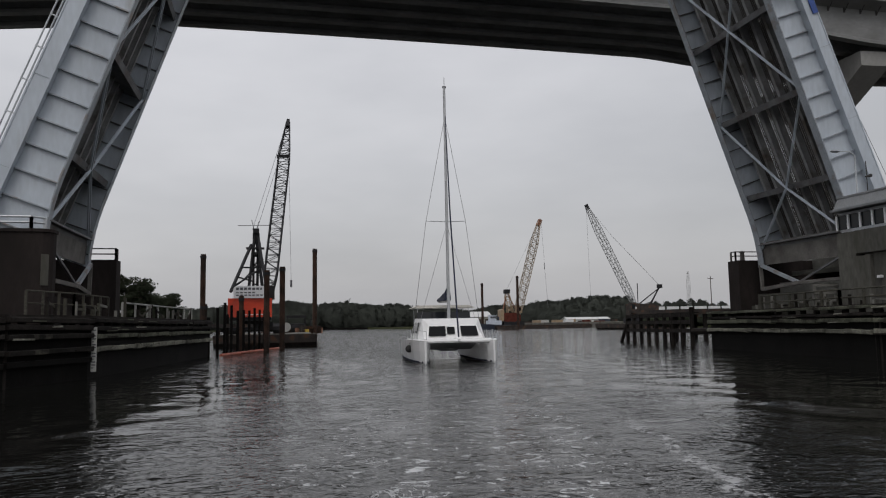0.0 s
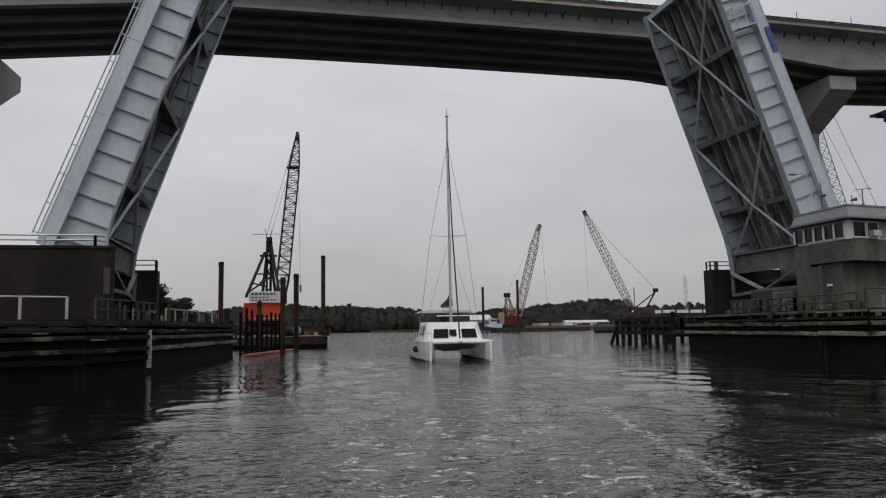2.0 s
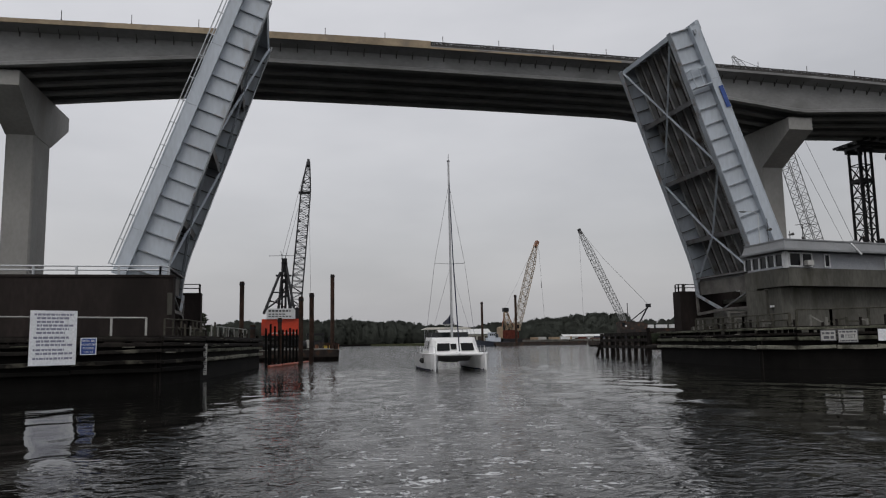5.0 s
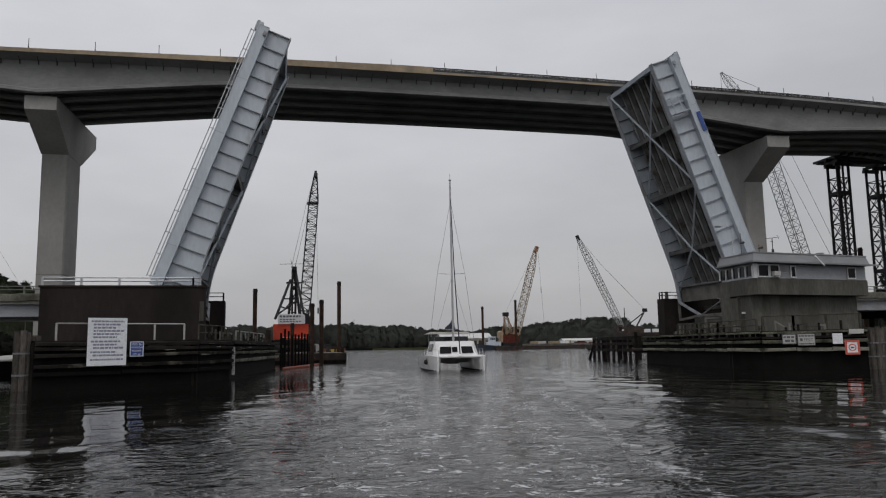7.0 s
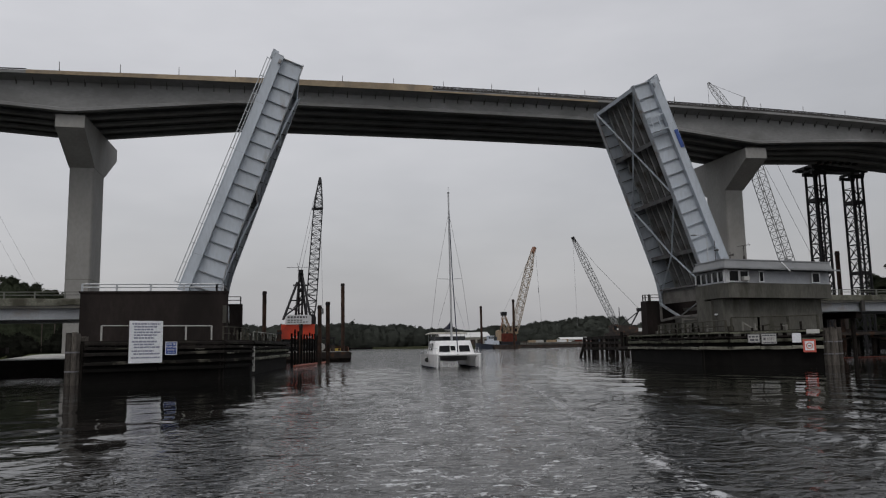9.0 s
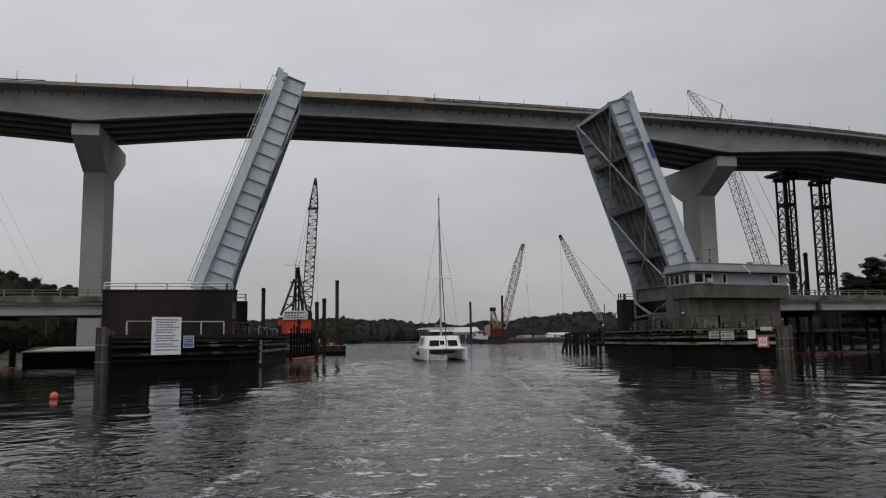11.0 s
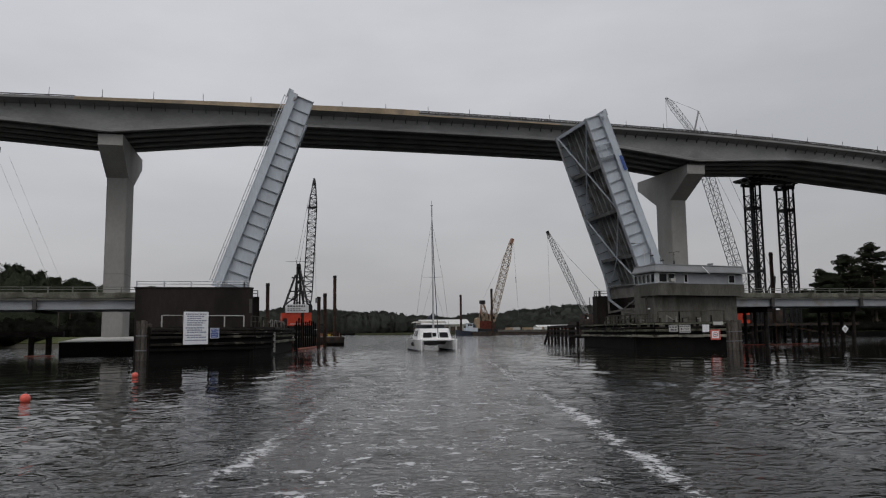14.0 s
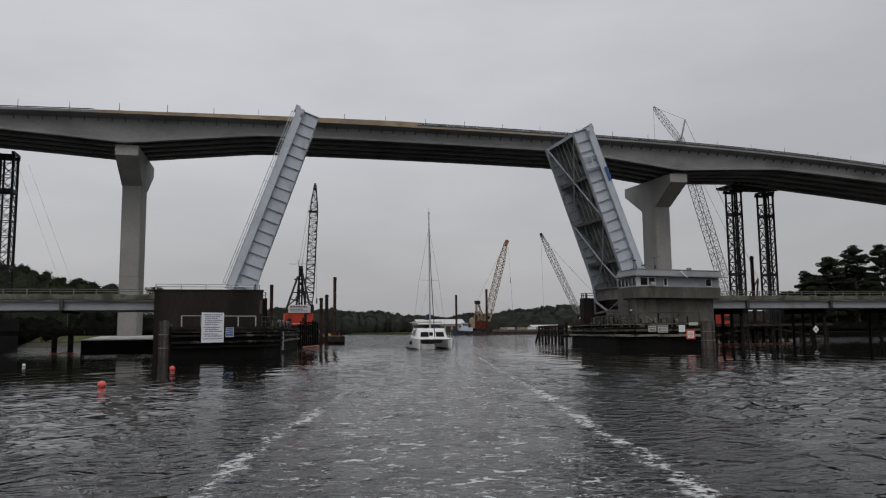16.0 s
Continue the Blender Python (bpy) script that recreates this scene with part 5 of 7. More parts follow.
# old ladders, stub posts and broken rails along the walkways
def stub_posts(pts, count, z_lo, z_hi, seed, label):
    rng = random.Random(seed)
    t = thing("stub_post_row", (*pts[0], FZ), label, "posts")
    a, b = V(pts[0]), V(pts[1])
    last = None
    for i in range(count):
        p = a.lerp(b, (i + rng.uniform(0.1, 0.9)) / count)
        z = rng.uniform(z_lo, z_hi)
        part("stub_post", Shape().box(p.x - 0.07, p.y - 0.07, FZ + 0.06, p.x + 0.07, p.y + 0.07, FZ + z), (TIMBER, TIMBER_GREY, OLD_CONC)[rng.randrange(3)], t)
        if last and rng.random() < 0.65:
            f = rng.uniform(0.5, 0.95)
            part("loose_rail", Shape().beam((last[0].x, last[0].y, FZ + last[1] * f), (p.x, p.y, FZ + z * f), 0.05, 0.12), (TIMBER_GREY, TIMBER, OLD_CONC)[rng.randrange(3)], t)
        last = (p, z)
    return t


stub_posts([(33.6, 35.5), (36.4, 52.0)], 15, 0.35, 1.25, 41, "weathered stub posts and broken rails on the fender walkway")
stub_posts([(35.2, 35.0), (37.6, 41.0)], 9, 0.5, 1.5, 42, "weathered stub posts and broken rails on the fender walkway")
stub_posts([(38.6, 30.0), (34.6, 33.6)], 8, 0.3, 1.0, 43, "mossy stub posts along the fender edge")
stub_posts([(-10.6, 38.0), (-8.6, 47.0)], 10, 0.4, 1.4, 44, "grey stub posts and broken rails by the fender ladder")
stub_posts([(-8.4, 49.0), (-6.6, 64.0)], 15, 0.25, 1.0, 45, "grey stub posts and broken rails along the fender walkway")

# free-standing guide wall of piles past the fender
guide = thing("guide_wall", (37.5, 69, 0), "dark open timber guide wall of piles and wales", "guide wall")
GA, GB = V((36.6, 61.5)), V((38.6, 78.2))
for i in range(9):
    p = GA.lerp(GB, i / 8)
    piece("timber_post", pile_me, guide, Matrix.Translation((p.x, p.y, 0)) @ Matrix.Diagonal((1.25, 1.25, 3.05 + (0.5 if i == 0 else 0), 1)))
    if i in (4, 8):
        piece("timber_post", pile_me, guide, Matrix.Translation((p.x + 2.0, p.y + 0.6, 0)) @ Matrix.Diagonal((1.2, 1.2, 2.8, 1)))
part("raker", Shape().tube((*(GB + V((-0.6, 1.2))), -1), (*GB, 2.2), 0.2, n=8), TIMBER, guide)
for z in (2.85, 2.2, 1.4):
    part("wale", Shape().beam((*GA, z), (*GB, z), 0.34, 0.34), TIMBER, guide)
part("deck", Shape().beam((GA.x + 0.3, GA.y, 3.05), (GB.x + 0.8, GB.y, 3.05), 0.8, 0.12), TIMBER, guide)
stub = thing("fender_log", (34.6, 57.0, 1.4), "short dark log projecting from the fender end", "timber")
part("log", Shape().tube((35.2, 56.0, 1.45), (34.7, 58.2, 1.4), 0.28, n=8), TIMBER, stub)
part("bolt", Shape().tube((34.69, 58.2, 1.4), (34.68, 58.3, 1.4), 0.08, n=6), WIRE, stub)


# ---- signs on the fenders ----
def sign_frame(a, b, z0, z1, off):
    """A board between plan points a, b; returns to3(u, v, w): u along, v up, w out towards the channel."""
    a, b = V(a), V(b)
    d = (b - a).normalized()
    nrm = V((d.y, -d.x)) * off

    def to3(u, v, w):
        p = a + d * u + nrm * w
        return (p.x, p.y, z0 + v)
    return to3, (b - a).length, z1 - z0


def board(name, a, b, z0, z1, face, label, border=None, posts=True, stand=0.5):
    to3, W, H = sign_frame(a, b, z0, z1, 1.0)
    s = thing(name, to3(W / 2, 0, 0), label, "sign", group="signs on the fenders")
    part("panel", Shape().prism([(0, 0), (W, 0), (W, H), (0, H)], to3, 0.0, 0.04), face, s)
    if border:
        bw = 0.05
        fr = Shape()
        for u0, v0, u1, v1 in ((0, 0, W, bw), (0, H - bw, W, H), (0, bw, bw, H - bw), (W - bw, bw, W, H - bw)):
            fr.prism([(u0, v0), (u1, v0), (u1, v1), (u0, v1)], to3, 0.042, 0.05)
        part("border", fr, border, s)
    if posts:
        for u in (W * 0.25, W * 0.75):
            part("post", Shape().prism([(u - 0.05, -0.1), (u + 0.05, -0.1), (u + 0.05, H * 0.9), (u - 0.05, H * 0.9)], to3, -stand, -0.005), TIMBER, s)
    return s, to3, W, H


def lines(s, to3, W, H, rows, ink, w=0.045):
    """Rows of lettering too small to read, as plain bars: (height from the top, bar height, start, end)."""
    rng = random.Random(3)
    for v, h, u0, u1 in rows:
        bar = Shape()
        u = u0
        while u < u1 - 0.03:
            e = min(u1, u + rng.uniform(0.08, 0.3) * (h / 0.12))
            bar.prism([(u, H - v - h), (e, H - v - h), (e, H - v), (u, H - v)], to3, w - 0.003, w + 0.004)
            u = e + 0.045 * (h / 0.12)
        part("lettering", bar, ink, s)


def text_on(s, to3, body, u, v, size, ink):
    cu = bpy.data.curves.new("lettering", "FONT")
    cu.body, cu.size, cu.align_x, cu.extrude = body, size, "CENTER", 0.003
    tmp = new("lettering_tmp", cu)
    me = bpy.data.meshes.new_from_object(tmp.evaluated_get(bpy.context.evaluated_depsgraph_get()))
    bpy.data.objects.remove(tmp)
    for vert in me.vertices:
        vert.co = V(to3(u + vert.co.x, v + vert.co.y, 0.05 + vert.co.z))
    me.materials.append(ink)
    part("lettering", me, None, s)


n_l = offset(FL[0], FL[1], -1.0)


def on_l(u, d=0.3):
    v = (V(FL[1]) - V(FL[0])).normalized()
    return V(FL[0]) + v * u + n_l * d


big, t3, W, H = board("notice_board", on_l(2.97), on_l(5.4), 1.42, 4.5, SIGN_WHITE, "large white notice board with blue-black lettering on the fender", stand=0.18)
rows, v = [], 0.17
for k, n_rows in enumerate((6, 3, 2, 1)):
    for i in range(n_rows):
        rows.append((v, 0.115, 0.2 if i == 0 else 0.34, W - 0.2 - 0.22 * ((i * 7 + k) % 3)))
        v += 0.205
    v += 0.07
lines(big, t3, W, H, rows, NOTICE_INK)
blue, t3, W, H = board("radio_sign", on_l(5.62), on_l(6.5), 1.97, 2.95, SIGN_BLUE, "small blue sign with white lettering on the fender", SIGN_WHITE, stand=0.1)
for body, v in (("STEEL BR.", 0.74), ("MONITORS", 0.53), ("MARINE", 0.32), ("CH. 13", 0.11)):
    text_on(blue, t3, body, W / 2, v, 0.168, SIGN_WHITE)

# tide gauge board
gv = V((-8.75, 40.0))
gauge = thing("tide_gauge", (gv.x, gv.y, 0), "tall narrow white tide gauge board with black marks", "gauge")
part("board", Shape().box(gv.x - 0.12, gv.y - 0.2, 0.35, gv.x + 0.12, gv.y - 0.14, 2.5), PALE_RAIL, gauge)
for i in range(14):
    part("mark", Shape().box(gv.x - 0.1, gv.y - 0.21, 0.5 + 0.14 * i, gv.x + (0.09 if i % 3 else 0.0), gv.y - 0.201, 0.565 + 0.14 * i), SIGN_INK, gauge)

v_r = (V(FR[0]) - V(FR[1])).normalized()
n_r = V((v_r.y, -v_r.x))


def on_r(u, d=0.3):
    return V(FR[1]) + v_r * u + n_r * d


s1, t3, W, H = board("clearance_sign", on_r(1.5), on_r(2.5), 1.98, 2.75, SIGN_GREY, "small grey weathered sign with dark marks on the fender", SIGN_INK, stand=0.1)
lines(s1, t3, W, H, [(0.15, 0.16, 0.1, 0.95), (0.42, 0.2, 0.2, 0.85)], SIGN_INK)
s2, t3, W, H = board("clearance_sign", on_r(2.6), on_r(3.85), 1.85, 2.78, SIGN_GREY, "grey lettered sign with dark border on the fender", SIGN_INK, stand=0.1)
lines(s2, t3, W, H, [(0.12, 0.12, 0.1, 1.15), (0.36, 0.24, 0.18, 0.4), (0.74, 0.1, 0.1, 1.15)], SIGN_INK)
text_on(s2, t3, "FEET", 0.78, H - 0.6, 0.32, SIGN_INK)
s3, t3, W, H = board("blank_sign", on_r(5.05), on_r(5.75), 1.95, 2.75, SIGN_WHITE, "plain pale sign board on the fender", stand=0.1)
s4, t3, W, H = board("small_plate", on_r(6.2), on_r(7.2), 2.7, 3.05, SIGN_GREY, "narrow tilted grey plate on the fender top", stand=0.1)
s5, t3, W, H = board("warning_sign", on_r(5.85), on_r(6.85), 1.12, 2.2, SIGN_WHITE, "white warning sign with a broad red border on the fender", stand=0.1)
fr = Shape()
for u0, v0, u1, v1 in ((0, 0, W, 0.15), (0, H - 0.15, W, H), (0, 0.15, 0.15, H - 0.15), (W - 0.15, 0.15, W, H - 0.15)):
    fr.prism([(u0, v0), (u1, v0), (u1, v1), (u0, v1)], t3, 0.042, 0.05)
part("border", fr, SIGN_RED, s5)
ring = Shape()
for i in range(20):
    a0, a1 = 2 * math.pi * i / 20, 2 * math.pi * (i + 1) / 20
    ring.prism([(W / 2 + r * math.cos(a), H / 2 + r * math.sin(a)) for r, a in ((0.2, a0), (0.27, a0), (0.27, a1), (0.2, a1))], t3, 0.042, 0.05)
part("ring", ring, SIGN_RED, s5)
part("wave_mark", Shape().prism([(W / 2 - 0.13, H / 2 - 0.07), (W / 2 + 0.13, H / 2 - 0.07), (W / 2 + 0.1, H / 2 + 0.06), (W / 2 - 0.1, H / 2 + 0.06)], t3, 0.042, 0.05), SIGN_INK, s5)
# diamond marker on a pile under the approach
dm = thing("diamond_marker", (67.3, 42.4, 0), "pale diamond daymark on a pile", "marker")
part("pile", Shape().tube((67.3, 42.5, -2), (67.3, 42.5, 2.3), 0.16, n=8), TIMBER, dm)
part("panel", Shape().prism([(67.3, 1.5), (67.83, 2.03), (67.3, 2.56), (66.77, 2.03)], lambda u, v, w: (u, w, v), 42.26, 42.32), SIGN_WHITE, dm)
part("centre", Shape().prism([(67.3, 1.76), (67.57, 2.03), (67.3, 2.3), (67.03, 2.03)], lambda u, v, w: (u, w, v), 42.24, 42.255), SIGN_GREY, dm)

# ---- crane barge behind the fender ----
def barge(name, c, length, width, z0, z1, turn, label, deck=BARGE_DECK):
    b = thing(name, (*c, 0), label, "barge")
    r = Matrix.Translation((*c, 0)) @ Matrix.Rotation(radians(turn), 4, "Z")
    h = Shape()
    L, W = length / 2, width / 2
    h.loft([[r @ V((x, y, z)) for x, z in ((-L, z1), (-L, 0.55), (-L + 1.6, z0), (L - 1.6, z0), (L, 0.55), (L, z1))] for y in (-W, W)])
    hull = part("hull", h, DARK_HULL, b)
    part("deck", Shape().add([r @ V((x, y, z1 + 0.012 + k * 0.06)) for k in (0, 1) for x, y in ((-L + .1, -W + .1), (L - .1, -W + .1), (L - .1, W - .1), (-L + .1, W - .1))],
                             [(0, 1, 2, 3), (4, 5, 6, 7), (0, 1, 5, 4), (1, 2, 6, 5), (2, 3, 7, 6), (3, 0, 4, 7)]), deck, b)
    rub = Shape()
    for y in (-W, W):
        rub.beam(r @ V((-L, y, z1 - 0.2)), r @ V((L, y, z1 - 0.2)), 0.15, 0.2)
    part("rub_rail", rub, RUST_PILE, b)
    for x in (-L + 1.5, 0, L - 1.5):
        for y in (-W + 0.5, W - 0.5):
            p = r @ V((x, y, z1 + 0.05))
            part("bollard", Shape().tube(p, p + V((0, 0, 0.55)), 0.16, n=8).tube(p + V((0, 0, 0.5)), p + V((0, 0, 0.62)), 0.24, n=8), RUST_PILE, b)
    return b


barge("crane_barge", (-0.6, 107.0), 30.0, 12.0, -0.8, 1.5, 88, "dark rusty deck barge carrying the red crane")
barge("deck_barge", (2.2, 128.5), 16.0, 7.6, -0.8, 1.1, 82, "low dark deck barge with gear on it")

crane = thing("crawler_crane", (-2.4, 102.6, 1.5), "red crawler crane with white counterweight and black lattice boom", "crane", group="cranes")
CZ = 1.6
for x in (-5.2, 0.2):
    tr = Shape()
    prof = [(-3.6, 0.45), (-3.1, 0.0), (3.1, 0.0), (3.6, 0.45), (3.6, 0.9), (3.1, 1.3), (-3.1, 1.3), (-3.6, 0.9)]
    tr.prism(prof, lambda u, v, w: (w, 102.6 + u, CZ + v), x - 0.5, x + 0.5)
    track = part("crawler_track", tr, BLACK_STEEL, crane)
    for k in range(6):
        part("track_wheel", Shape().tube((x - 0.54, 100.0 + 1.05 * k, CZ + 0.55), (x + 0.54, 100.0 + 1.05 * k, CZ + 0.55), 0.36, n=10), RUST_PILE, track)
part("car_body", Shape().box(-4.7, 100.6, CZ + 0.5, -0.3, 104.6, CZ + 1.5).tube((-2.5, 102.6, CZ + 1.5), (-2.5, 102.6, CZ + 2.1), 1.5, n=16), BLACK_STEEL, crane)
bd = Shape()
bd.prism([(-5.9, 3.75), (-0.45, 3.75), (-0.45, 6.15), (-5.9, 6.15)], lambda u, v, w: (u, w, v), 99.2, 106.2)
body = part("machinery_house", bd, RED_PAINT, crane, "red steel machinery house")
for k in range(5):
    part("panel_rib", Shape().box(-5.6 + 1.05 * k, 99.14, 3.9, -5.52 + 1.05 * k, 99.2, 6.0), RED_PAINT, body)
part("stripe", Shape().box(-4.4, 99.15, 4.0, -0.8, 99.18, 4.12), WHITE_PAINT, body, "broken white stripe")
cwt = part("counterweight", Shape().prism([(-5.2, 6.16), (-1.0, 6.16), (-1.0, 7.45), (-1.3, 7.7), (-4.9, 7.7), (-5.2, 7.45)], lambda u, v, w: (u, w, v), 98.9, 101.2), WHITE_PAINT, crane, "white counterweight with dark lettering")
for z, h, a, b in ((7.2, 0.3, -4.9, -1.7), (6.78, 0.16, -4.9, -2.4), (6.45, 0.16, -4.9, -1.6)):
    u = a
    while u < b:
        part("lettering", Shape().box(u, 98.88, z, min(b, u + 0.36), 98.897, z + h), SIGN_INK, cwt)
        u += 0.5
part("cab", Shape().prism([(-0.95, 6.16), (-0.1, 6.16), (-0.1, 7.4), (-0.3, 7.9), (-0.95, 7.9)], lambda u, v, w: (u, w, v), 101.5, 105.5), BLACK_STEEL, crane)
part("lower_frame", Shape().box(-5.7, 99.4, 3.3, -0.5, 106.0, 3.74), BLACK_STEEL, crane)
MT = V((-2.7, 104.5, 15.6))
for a, b in (((-5.6, 99.6, 7.0), (-3.2, 104.3, 13.6)), ((-1.2, 99.6, 7.8), (-2.3, 104.3, 14.6)), ((-3.6, 103.0, 6.2), tuple(MT)), ((-1.5, 103.0, 6.2), tuple(MT)),
             ((-2.9, 104.0, 6.2), (-2.9, 104.4, 15.2)), ((-2.4, 104.0, 6.2), (-2.3, 104.4, 15.2))):
    part("gantry_leg", Shape().beam(a, b, 0.3, 0.3), BLACK_STEEL, crane)
part("gantry_tie", Shape().beam((-5.5, 99.7, 7.5), (-2.0, 103, 10.2), 0.2, 0.2).beam((-4.3, 101.8, 10.3), (-1.9, 102, 10.3), 0.2, 0.2).beam((-3.9, 102.6, 9.0), (-1.6, 102.6, 11.5), 0.16, 0.16), BLACK_STEEL, crane)
part("gantry_brace", Shape().beam((-4.9, 100.8, 9.0), (-3.0, 103.6, 8.6), 0.18, 0.18).beam((-3.2, 103.9, 11.8), (-2.2, 103.9, 9.8), 0.14, 0.14).beam((-2.2, 103.9, 11.8), (-3.2, 103.9, 9.8), 0.14, 0.14).beam((-3.1, 103.9, 8.2), (-2.2, 103.9, 8.2), 0.2, 0.2), BLACK_STEEL, crane)
part("gantry_platform", Shape().box(-3.9, 103.8, 13.0, -1.5, 105.0, 13.2), BLACK_STEEL, crane)
part("gantry_head", Shape().box(-3.0, 104.0, 15.2, -2.2, 104.9, 15.8), BLACK_STEEL, crane)
part("gantry_antenna", Shape().tube((-5.0, 104.4, 16.2), (-0.6, 104.4, 16.3), 0.035, n=4).tube((-2.9, 104.4, 15.8), (-3.2, 104.4, 17.0), 0.035, n=4).tube((-2.5, 104.4, 15.8), (-2.2, 104.4, 16.9), 0.035, n=4), BLACK_STEEL, crane)
part("sheave", Shape().tube((-2.75, 103.6, 12.2), (-2.45, 103.6, 12.2), 0.35, n=12), BLACK_STEEL, crane)
BF, BT = V((-1.0, 104.8, 6.0)), V((2.0, 127.0, 36.9))
part("boom", lattice(Shape(), BF, BT, 0.9, 1.75, 0.5, 30, 0.1, (1, 0, 0), 0.55), BLACK_STEEL, crane, "black lattice boom")
part("boom_head", Shape().beam(BT - V((0.05, 0.6, 0.9)), BT + V((0.02, 0.3, 0.5)), 0.5, 0.7), BLACK_STEEL, crane)
bm = BF.lerp(BT, 0.77)
part("boom_stop", Shape().beam(bm + V((-1.2, -0.4, 0)), bm + V((0.9, -0.4, 0.1)), 0.3, 0.5), BLACK_STEEL, crane)
rp = Shape()
for dx in (-0.4, 0.2):
    rp.tube(MT + V((dx, 0, 0)), bm + V((-0.9 + dx, -0.4, 0)), 0.035, n=4).tube(bm + V((-0.9 + dx, -0.4, 0)), BT + V((dx * 0.5, 0, 0)), 0.03, n=4)
part("pendant", rp, WIRE, crane, "wire rope boom pendants")
part("hoist_rope", Shape().tube(BT, (2.6, 127.2, 10.0), 0.025, n=4).tube((2.6, 127.2, 9.0), (2.6, 127.2, 10.2), 0.2, n=6), WIRE, crane)

# tall steel spuds and piles
for x, y, zt, r, lab in ((-8.6, 95.2, 11.4, 0.32, "tall rusty steel pile standing in the water"), (0.7, 84.2, 9.0, 0.3, "rusty steel pile standing in the water"),
                         (6.15, 121.0, 14.8, 0.36, "tall rusty barge spud"), (-0.9, 77.3, 8.1, 0.28, "rusty steel pile standing in the water"),
                         (-3.4, 78.6, 5.6, 0.24, "dark steel pile beside the fender"), (-6.4, 71.5, 4.6, 0.3, "dark steel pile beside the fender")):
    p = thing("steel_pile", (x, y, 0), lab, "pile", group="tall steel piles")
    part("shaft", Shape().tube((x, y, -2), (x, y, zt), r, n=12), RUST_PILE, p)
    part("collar", Shape().tube((x, y, zt - 0.5), (x, y, zt - 0.2), r + 0.05, n=12), BLACK_STEEL, p)
# row of slim pipe piles guiding past the fender
rng = random.Random(8)
pp = Shape().tube((0, 0, -2.0), (0, 0, 1.0), 0.13, n=10).mesh("pipe_post", TIMBER_BLACK)
prow = thing("pipe_post_row", (-3.5, 76, 0), "row of slim dark pipe piles past the fender", "pile row")
for i in range(10):
    y = 67.4 + 2.1 * i
    piece("pipe_post", pp, prow, Matrix.Translation((-4.9 + 0.22 * (y - 67.4), y, 0)) @ Matrix.Diagonal((1, 1, 4.3 + rng.uniform(-0.35, 0.35), 1)))
    if i % 3 == 1:
        piece("pipe_post", pp, prow, Matrix.Translation((-6.3 + 0.2 * (y - 67.4), y + 0.7, 0)) @ Matrix.Diagonal((1.2, 1.2, 3.5 + rng.uniform(-0.2, 0.2), 1)))
part("waler", Shape().beam((-6.1, 68.0, 2.6), (-2.4, 87, 2.6), 0.25, 0.35), DARK_HULL, prow)
flo = Shape()
pts = [V((-4.6, 67.0, 0.06)), V((-3.2, 72.5, 0.06)), V((-2.6, 74.6, 0.06)), V((-1.2, 80, 0.06)), V((0.4, 86, 0.06)), V((1.0, 92, 0.06))]
boom_t = thing("floating_boom", pts[0], "faded orange floating boom lying along the piles", "float boom")
for a, b in zip(pts, pts[1:]):
    part("float", Shape().tube(a + (b - a) * 0.02, b - (b - a) * 0.02, 0.14, n=8), ORANGE_BOOM, boom_t)
    part("link", Shape().tube(b - (b - a) * 0.03, b + (b - a) * 0.03, 0.07, n=6), WIRE, boom_t)
# gear on the deck barge
gear = thing("winch_engine", (3.6, 126.5, 1.3), "dark diesel winch under a small canopy on the barge", "winch")
part("drum", Shape().tube((2.2, 126.5, 2.2), (4.8, 126.5, 2.2), 0.8, n=12), BLACK_STEEL, gear)
part("canopy", Shape().box(1.8, 125.4, 3.9, 5.0, 128.0, 4.3), BLACK_STEEL, gear)
for x in (1.95, 4.85):
    for y in (125.5, 127.9):
        part("post", Shape().box(x - 0.06, y - 0.06, 1.37, x + 0.06, y + 0.06, 3.9), BLACK_STEEL, gear)
eng = thing("pump_engine", (5.6, 122.6, 1.3), "rusty pump engine with hoses on the barge deck", "engine")
part("block", Shape().box(4.9, 121.9, 1.37, 6.3, 123.3, 2.5), RUST_PILE, eng)
part("radiator", Shape().box(4.6, 122.1, 1.5, 4.88, 123.1, 2.7), DARK_HULL, eng)
part("exhaust", Shape().tube((5.6, 122.6, 2.5), (5.6, 122.6, 3.5), 0.1, n=8).tube((5.6, 122.6, 3.5), (5.9, 122.4, 3.7), 0.1, n=8), BLACK_STEEL, eng)
for i, (x, y, h) in enumerate(((6.9, 121.6, 1.1), (7.2, 123.0, 0.9), (4.1, 121.4, 1.3), (6.8, 125.5, 1.2), (3.4, 121.6, 0.9))):
    d = thing("steel_drum", (x, y, 1.37), "rusty steel drum on the barge deck", "drum", group="drums on the barge")
    part("shell", Shape().tube((x, y, 1.37), (x, y, 1.37 + h), 0.32, n=10), (RUST_PILE, ORANGE_STEEL, DARK_HULL)[i % 3], d)
    part("rim", Shape().tube((x, y, 1.36 + h), (x, y, 1.42 + h), 0.34, n=10), BLACK_STEEL, d)
tank = thing("deck_tank", (2.0, 116.0, 1.5), "grey steel tank on saddles on the barge", "tank")
part("shell", Shape().tube((1.6, 115, 2.4), (1.6, 117.5, 2.4), 0.7, n=14), SIGN_GREY, tank)
part("saddle", Shape().box(0.8, 115.3, 1.57, 2.4, 115.6, 2.2).box(0.8, 116.9, 1.57, 2.4, 117.2, 2.2), RUST_PILE, tank)
